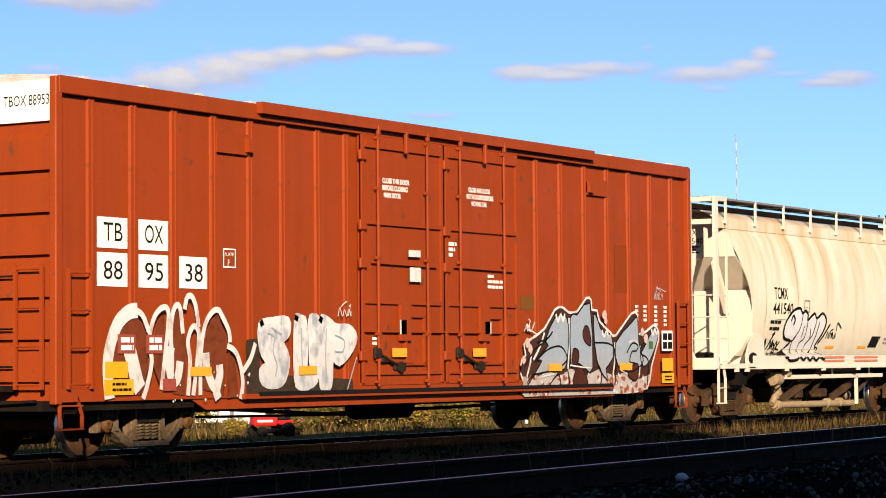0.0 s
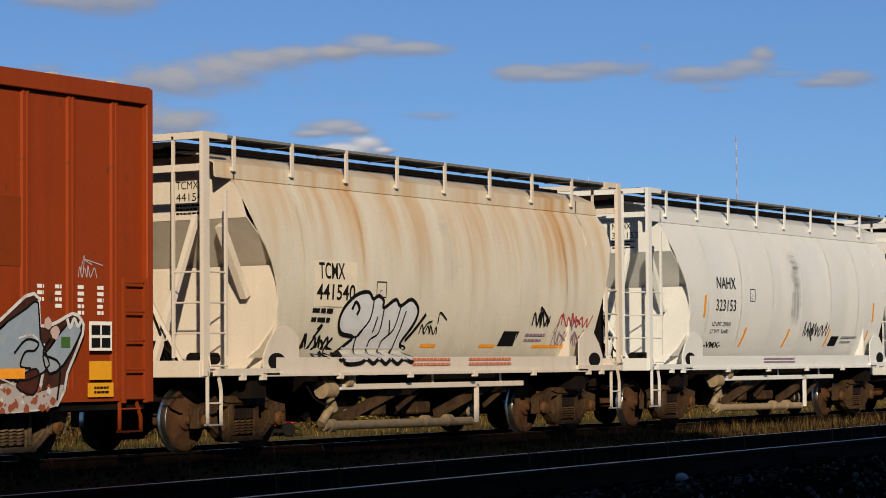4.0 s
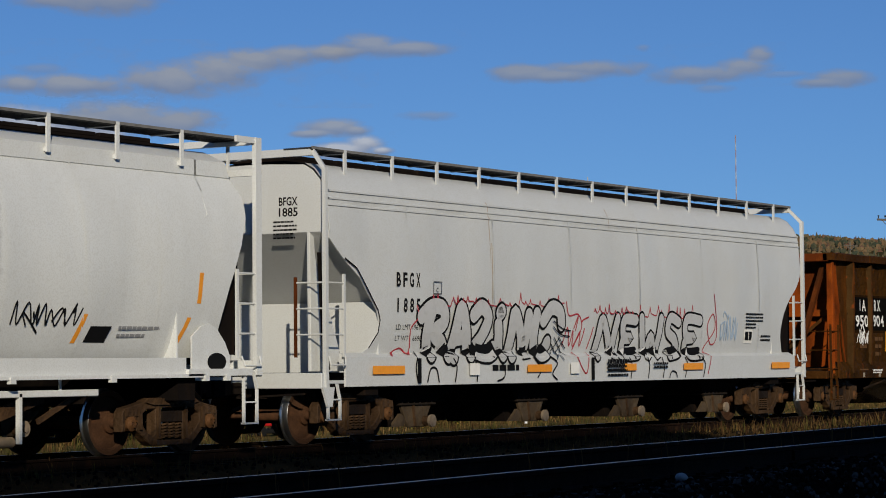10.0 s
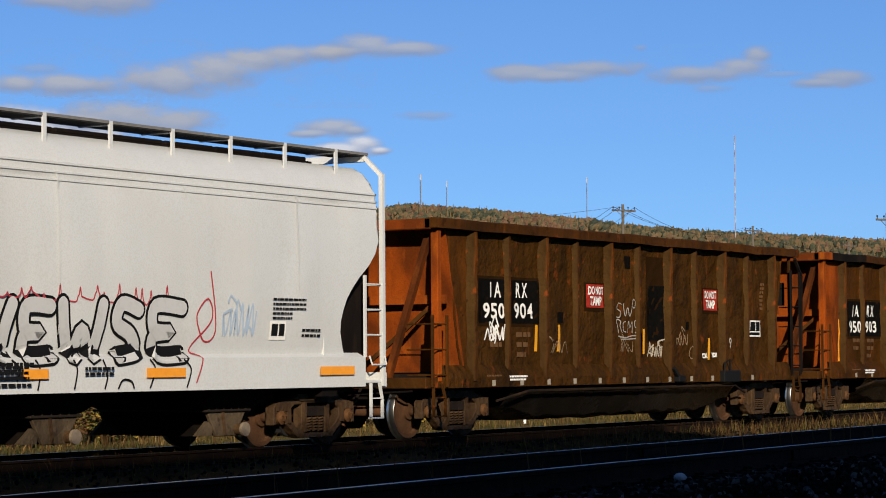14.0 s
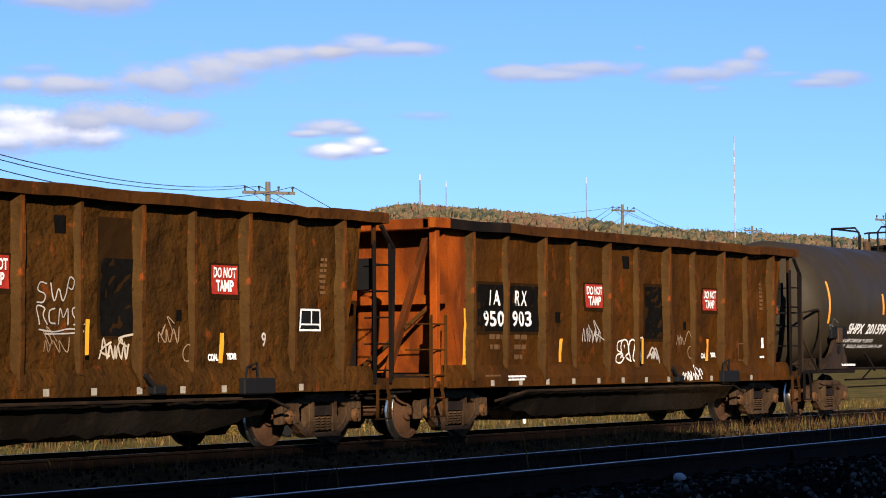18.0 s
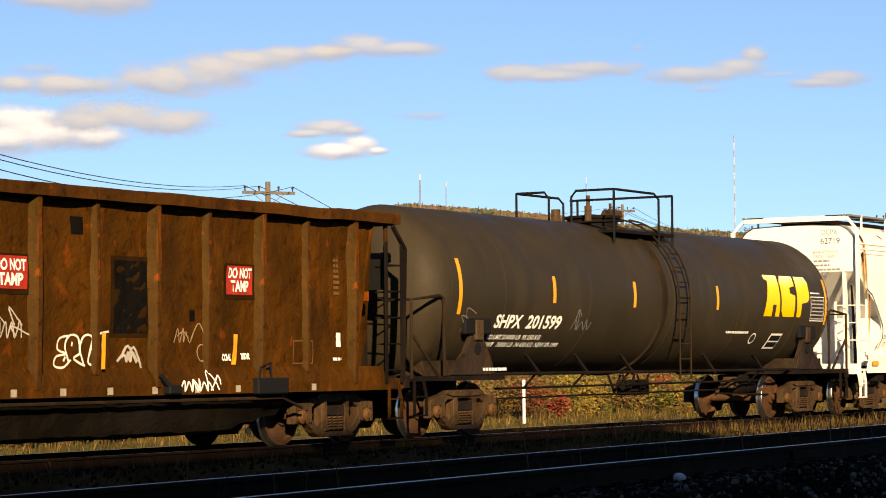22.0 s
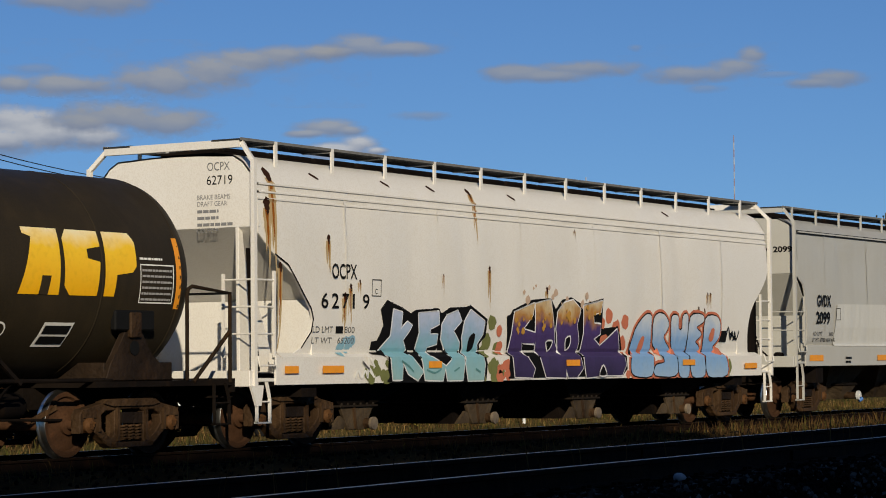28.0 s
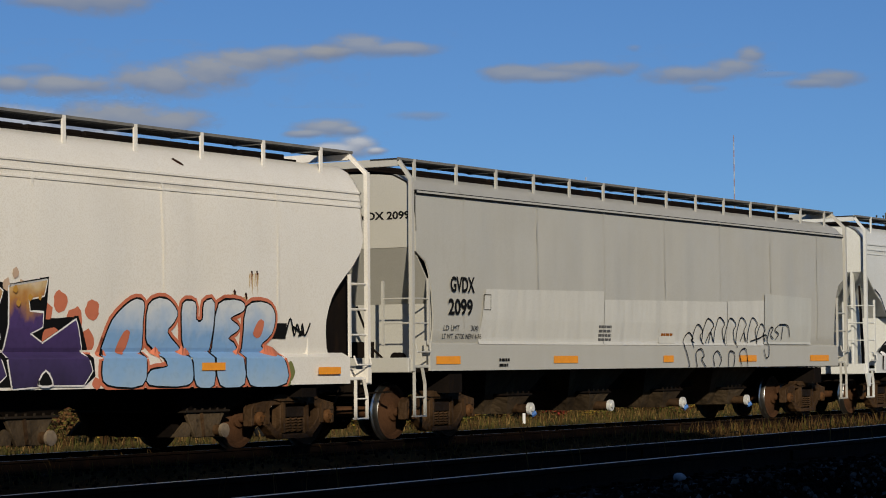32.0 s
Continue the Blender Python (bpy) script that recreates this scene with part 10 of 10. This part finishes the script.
KESO = [[(-5.33, 2.12), (-5.06, 2.08), (-5.09, 1.81), (-4.91, 1.93), (-4.75, 1.87), (-5.00, 1.63), (-4.75, 1.31), (-4.48, 1.12), (-4.65, 0.98), (-4.94, 1.09), (-5.09, 1.28), (-5.12, 0.99), (-5.39, 0.99), (-5.44, 1.34), (-5.67, 1.47), (-5.38, 1.69)],
        [(-4.58, 2.07), (-3.96, 2.11), (-3.93, 1.90), (-4.20, 1.82), (-4.20, 1.73), (-3.96, 1.73), (-3.96, 1.57), (-4.25, 1.52), (-4.23, 1.37), (-3.79, 1.21), (-3.88, 0.97), (-4.43, 0.98), (-4.49, 1.25), (-4.60, 1.50), (-4.53, 1.75)],
        [(-3.70, 2.05), (-3.36, 2.13), (-3.23, 1.96), (-3.48, 1.79), (-3.25, 1.60), (-3.19, 1.24), (-3.25, 0.97), (-3.74, 0.97), (-3.80, 1.19), (-3.59, 1.31), (-3.70, 1.49), (-3.85, 1.66), (-3.85, 1.89)],
        [(-2.95, 2.15), (-2.47, 1.96), (-2.52, 1.74), (-2.68, 1.57), (-2.52, 1.24), (-2.58, 0.96), (-3.08, 0.96), (-3.15, 1.24), (-3.12, 1.50), (-3.19, 1.70), (-3.13, 1.96)]]
FABE_SHADE = [(-1.72, 2.06), (-1.59, 2.09), (-1.53, 2.17), (-0.85, 2.36), (-0.18, 2.40), (0.01, 2.21), (0.24, 2.38), (0.57, 2.43), (0.88, 2.34), (1.01, 2.31), (1.81, 2.43), (1.77, 1.87), (2.42, 1.92), (2.69, 1.44), (2.73, 1.12), (2.52, 0.99), (-1.72, 0.98), (-1.64, 1.49)]
FABE = [[(-1.48, 2.13), (-0.78, 2.30), (-0.84, 2.08), (-1.16, 1.84), (-0.69, 1.77), (-0.69, 1.58), (-1.16, 1.60), (-1.10, 1.38), (-0.81, 1.15), (-0.90, 0.99), (-1.51, 1.00), (-1.59, 1.49)],
        [(-0.75, 2.29), (-0.20, 2.37), (0.01, 1.61), (0.33, 1.26), (0.31, 0.98), (-0.41, 0.99), (-0.63, 1.38), (-0.71, 1.73)],
        [(0.06, 2.15), (0.29, 2.32), (0.62, 2.38), (0.91, 2.22), (0.79, 1.92), (0.91, 1.62), (0.85, 1.38), (0.96, 1.14), (0.71, 0.98), (0.39, 0.98), (0.15, 1.50), (0.02, 1.85)],
        [(1.03, 2.28), (1.76, 2.38), (1.70, 2.18), (1.40, 2.13), (1.44, 1.96), (1.70, 1.96), (1.70, 1.77), (1.46, 1.68), (1.74, 1.55), (2.36, 1.87), (2.52, 1.50), (2.65, 1.19), (2.47, 1.00), (1.90, 1.01), (1.08, 0.97), (1.00, 1.32), (1.06, 1.80)]]
OSHER = [[(2.95, 1.50), (3.11, 1.87), (3.50, 2.14), (3.76, 2.13), (3.76, 1.82), (3.80, 1.37), (3.71, 0.99), (2.97, 1.00), (2.86, 1.22)],
        [(3.87, 2.09), (4.23, 2.19), (4.51, 2.01), (4.45, 1.86), (4.32, 1.71), (4.71, 1.44), (4.83, 1.21), (4.73, 0.98), (3.86, 0.99), (3.90, 1.19), (4.27, 1.24), (4.05, 1.49), (3.87, 1.63)],
        [(4.63, 2.12), (4.91, 2.14), (4.95, 1.90), (5.10, 1.90), (5.12, 2.14), (5.36, 2.14), (5.33, 1.50), (5.32, 0.97), (4.92, 0.97), (4.85, 1.30), (4.74, 1.50), (4.65, 1.70)]]
OSHER_TAIL = [[(5.46, 2.13), (5.99, 2.18), (6.07, 2.05), (5.75, 1.93), (5.99, 1.79), (5.74, 1.64), (5.97, 1.50), (6.05, 0.98), (5.47, 0.97), (5.39, 1.50)],
        [(6.14, 2.10), (6.63, 2.16), (6.85, 1.99), (6.79, 1.71), (6.56, 1.52), (7.01, 1.37), (7.09, 0.98), (6.20, 0.96), (6.11, 1.50)]]
g = flat_shape(c, FL, KESO_SHADE, SPRAYBLACK, 0.008, label="black shadow of the teal graffiti letters")
letter_row(c, FL, KESO, [(0.10, SPRAYBLACK), (0.04, PALEWHITE)], TEAL, 0.014, "lilac to teal block graffiti letter")
letter_holes(c, FL, [[(-2.97, 1.69), (-2.79, 1.75), (-2.82, 1.5), (-2.98, 1.45)]], SPRAYBLACK, 0.034)
lines(c, FL, [[(-4.40, 1.15), (-4.15, 1.10), (-3.95, 1.16)], [(-5.15, 1.30), (-4.95, 1.22), (-4.80, 1.12)], [(-3.55, 1.12), (-3.38, 1.18)], [(-2.86, 1.16), (-2.70, 1.10)]], 0.03, SPRAYDEEP, 0.036)
g = flat_shape(c, FL, FABE_SHADE, SPRAYBLACK, 0.008, label="black shadow of the purple graffiti letters")
letter_row(c, FL, FABE, [(0.05, SPRAYBLACK), (0.045, PALEWHITE)], PURPLE, 0.014, "purple letter fading to gold with white edges")
letter_holes(c, FL, [[(-0.33, 1.62), (-0.09, 1.63), (-0.21, 1.45)], [(0.37, 1.67), (0.54, 1.72), (0.56, 1.56), (0.43, 1.47)], [(1.55, 1.01), (1.7, 1.2), (1.84, 1.01)]], SPRAYBLACK, 0.034, PALEWHITE)
blots(c, FL, [(rb.uniform(-1.5, -0.9), rb.uniform(1.78, 2.10), rb.uniform(0.03, 0.07)) for _ in range(7)] + [(rb.uniform(-0.6, -0.2), rb.uniform(1.85, 2.15), rb.uniform(0.03, 0.06)) for _ in range(7)] + [(rb.uniform(0.12, 0.75), rb.uniform(1.95, 2.2), rb.uniform(0.03, 0.06)) for _ in range(7)] + [(rb.uniform(1.1, 1.6), rb.uniform(2.05, 2.25), rb.uniform(0.03, 0.06)) for _ in range(5)], OCHRE, 19, 0.040)
letter_row(c, FL, OSHER + OSHER_TAIL, [(0.15, CORAL), (0.05, SPRAYBLACK)], SKYBLUE, 0.010, "sky-blue bubble graffiti letter with coral and black edges", 3)
letter_holes(c, FL, [[(3.23, 1.47), (3.36, 1.72), (3.49, 1.71), (3.4, 1.42)], [(6.31, 1.71), (6.44, 1.91), (6.57, 1.88), (6.49, 1.65)]], CORAL, 0.030)
blots(c, FL, [(2.75, 1.02, 0.09), (3.66, 1.12, 0.10), (4.38, 1.3, 0.08), (5.3, 1.02, 0.10), (6.05, 1.3, 0.08), (6.95, 1.05, 0.10), (6.9, 1.3, 0.07)], CORAL, 23, 0.006)
tag(c, FL, 7.2, 7.75, 1.66, 1.95, 8, 0.035, SPRAYBLACK, 97)
p = placard(c, FL, 6.76, 7.18, 1.64, 1.87, BLACK, 0.008)
tag(c, FL, -6.45, -5.95, 1.02, 1.2, 7, 0.04, WHITE, 98, 0.020)
for x0, x1, z in ((-8.38, -8.02, 1.12), (-7.39, -6.81, 1.12), (-4.35, -3.95, 1.18), (0.29, 0.80, 1.19), (5.01, 5.56, 1.18), (7.9, 8.5, 1.1)):
    placard(c, FL, x0, x1, z, z + 0.11, ORANGE, 0.045, "reflector")
# long stains with a dark scab at the head of each
for x, z, l, r in ((-8.55, 4.12, 1.35, 0.085), (-8.71, 3.66, 0.85, 0.085), (-7.14, 3.20, 0.45, 0.05), (-6.54, 2.47, 0.55, 0.04), (-6.29, 2.55, 0.20, 0.025), (-2.31, 2.87, 0.60, 0.04), (-3.81, 2.72, 0.30, 0.016), (-8.42, 2.74, 1.2, 0.05), (-6.70, 2.32, 0.50, 0.05), (-2.70, 4.17, 0.75, 0.055), (-0.32, 2.56, 0.20, 0.045), (5.85, 2.32, 0.12, 0.035), (6.13, 2.28, 0.14, 0.035), (6.26, 2.61, 0.28, 0.022), (6.39, 2.62, 0.28, 0.022), (0.79, 3.65, 0.12, 0.014)):
    runs(c, FL, [(x + 0.03, z - r, l * 1.15), (x - 0.04, z - r, l * 0.8)], STAIN, r * 0.95, 0.0035)
    runs(c, FL, [(x, z - r * 0.5, l * 0.75)], RUSTRUN, r * 0.72, 0.006)
    blots(c, FL, [(x, z, r), (x + 0.01, z - r * 0.9, r * 0.75), (x + 0.012, z - r * 1.7, r * 0.5)], RUSTDARK, int(abs(x) * 9), 0.008)
for x in (-5.31, -3.94, -1.27, -7.31, 4.73):
    part("rust_run", fill_rows(B(), [(x - 0.10, 4.19), (x - 0.02, 4.20), (x + 0.13, 4.12), (x + 0.11, 4.09), (x, 4.12)], FL, 0.006, 0.02), RUSTDARK, c)
e = EndSide(-8.93)
text(c, e, "OCPX", 0.62, 4.16, 0.125, plain("grey_lettering", (0.16, 0.16, 0.16)), 0.006, 0.42)
text(c, e, "62719", 0.61, 3.95, 0.135, BLACK, 0.006, 0.48)
grey_print = plain("grey_print3", (0.2, 0.2, 0.2))
for word, z, w in (("BRAKE BEAMS", 3.73, 0.62), ("DRAFT GEAR", 3.63, 0.56), ("COUPLER", 3.23, 0.40)):
    text(c, e, word, 0.43, z, 0.07, grey_print, 0.006, w)
print_rows(c, e, 0.43, 3.53, (0.40, 0.40, 0.66), 0.045, 0.055, grey_print, 0.006)

# dull grey hopper
c = V_CAR
text(c, FT, "GVDX", -7.98, 2.45, 0.24, BLACK, 0.008, 0.78, weight=0.01)
text(c, FT, "2099", -8.04, 2.07, 0.25, BLACK, 0.008, 0.78, weight=0.01)
text(c, FT, "LD LMT", -8.17, 1.80, 0.085, BLACK, 0.010, 0.5)
text(c, FT, "300", -7.3, 1.80, 0.085, BLACK, 0.010, 0.24)
text(c, FT, "LT WT  67700 NEW 4-96", -8.20, 1.66, 0.085, BLACK, 0.010, 1.25)
frame_box(c, FT, -6.90, -6.66, 2.15, 2.42, 0.014, BLACK)
for poly, m in (([(-7.05, 1.57), (-2.56, 1.57), (-2.56, 2.56), (-6.82, 2.54)], PATCH), ([(-2.54, 1.57), (2.78, 1.57), (2.78, 2.46), (-2.54, 2.44)], PATCH), ([(2.8, 1.57), (4.6, 1.57), (4.6, 2.52), (2.8, 2.50)], PATCH), ([(4.63, 1.60), (7.1, 1.60), (7.1, 2.64), (4.63, 2.66)], PATCH2)):
    bm = fill_rows(B(), poly, FT, 0.004)
    part("paint_patch", bm, m, c)
bm = B()
rg = random.Random(6)
for k, (x, w, z0, z1) in enumerate(((0.75, 0.5, 1.55, 1.82), (1.15, 0.5, 1.52, 1.98), (1.60, 0.55, 1.60, 2.10), (2.15, 0.5, 1.62, 2.13), (2.65, 0.55, 1.58, 2.12), (3.20, 0.5, 1.60, 2.14), (3.75, 0.5, 1.62, 2.14), (4.2, 0.45, 1.60, 2.02))):
    stroke(bm, curve_through([(x, z0), (x + 0.02, (z0 + z1) / 2), (x + 0.14 * w / 0.5, z1 - 0.03), (x + w * 0.55, z1), (x + w * 0.9, z1 - 0.12), (x + w * 0.72, (z0 + z1) / 2), (x + w, z0 + rg.uniform(-0.05, 0.1))], 6), 0.026, FT, 0.030 + 0.0005 * k)
for k, pts in enumerate(([(0.72, 1.56), (0.8, 1.48), (0.95, 1.2), (0.9, 1.14)], [(1.3, 1.14), (1.25, 1.42), (1.5, 1.5), (1.62, 1.36), (1.5, 1.3), (1.7, 1.14)], [(2.1, 1.14), (2.05, 1.36), (2.25, 1.46), (2.42, 1.3), (2.3, 1.14)], [(2.75, 1.14), (2.8, 1.44), (3.05, 1.4), (3.0, 1.14)], [(3.4, 1.14), (3.3, 1.42), (3.6, 1.5), (3.68, 1.14)], [(3.9, 1.66), (4.3, 1.72), (4.7, 1.78), (4.76, 1.4), (4.6, 1.32), (4.5, 1.5)], [(1.75, 1.62), (1.95, 1.85), (1.9, 1.62)], [(3.4, 1.66), (3.55, 1.84), (3.62, 1.66)],
                         [(4.75, 1.72), (4.85, 1.94), (5.0, 1.94), (4.9, 1.8), (5.05, 1.72)], [(5.25, 2.0), (5.1, 1.9), (5.3, 1.82), (5.15, 1.70)], [(5.3, 2.02), (5.75, 2.0), (5.9, 1.75)], [(5.5, 2.0), (5.46, 1.70)])):
    stroke(bm, curve_through(pts, 5), 0.026, FT, 0.034 + 0.0005 * k)
part("graffiti", bm, SPRAYBLACK, c, "thin black outlined scrawl")
for x0, x1 in ((-8.44, -7.68), (-4.49, -3.59), (-0.15, 0.29), (3.31, 4.17), (6.99, 8.02)):
    placard(c, FT, x0, x1, 1.24, 1.37, ORANGE, 0.012, "reflector")
p = placard(c, FT, -0.31, 0.40, 1.60, 1.89, PATCH, 0.010)
print_rows(p, FT, -0.2, 1.75, (0.5, 0.5), 0.05, 0.05, RUSTRUN, 0.016)
print_rows(c, FT, -2.75, 1.88, (0.5, 0.5, 0.5, 0.5), 0.05, 0.03, plain("grey_print4", (0.1, 0.1, 0.1)))
print_rows(c, FT, -6.4, 1.28, (0.35, 0.3), 0.05, 0.04, BLACK)
text(c, EndSide(-9.00), "GVDX 2099", 0.33, 3.62, 0.12, BLACK, 0.006, 1.15, weight=0.006)
# Thin black line along the eave.
part("eave_dark_line", stroke(B(), [(-9.0, 4.05), (9.0, 4.05)], 0.075, FT, 0.012, step=1.0), BLACK, c)

# white hopper at the tail
c = W_CAR
tag(c, FL, -7.6, -5.0, 1.5, 2.2, 16, 0.05, plain("sprayed_violet", (0.09, 0.05, 0.22)), 120)
piece(c, FL, -8.4, -5.4, 1.0, 1.6, ["arch", "ess", "hook", "loop"], PALEWHITE, SPRAYBLACK, 0.2, 0.05, seed=121)


# ---- movement ----
def motions():
    for ob, b, e, d, tilt, drift in CLOUDS:
        walk(ob, [(t, Matrix.Translation(afar(b + 0.05 + drift * (t - 19) / 32, e, d)) @ look((0, 0, 0), heading(b, e), -tilt - 0.0).to_3x3().to_4x4()) for t in (0, 16, 32)])
    for ob, middle in CARS:
        walk(ob, [(t, pose(middle - travelled(t), 0, 0)) for t in range(33)])
    steps = [k * 4 / FPS for k in range(241)]
    for ob, dx in WHEELS:
        walk(ob, [(t, pose(dx, 0, R_WHEEL, 0, -math.degrees(travelled(t) / R_WHEEL), 0)) for t in steps])


motions()
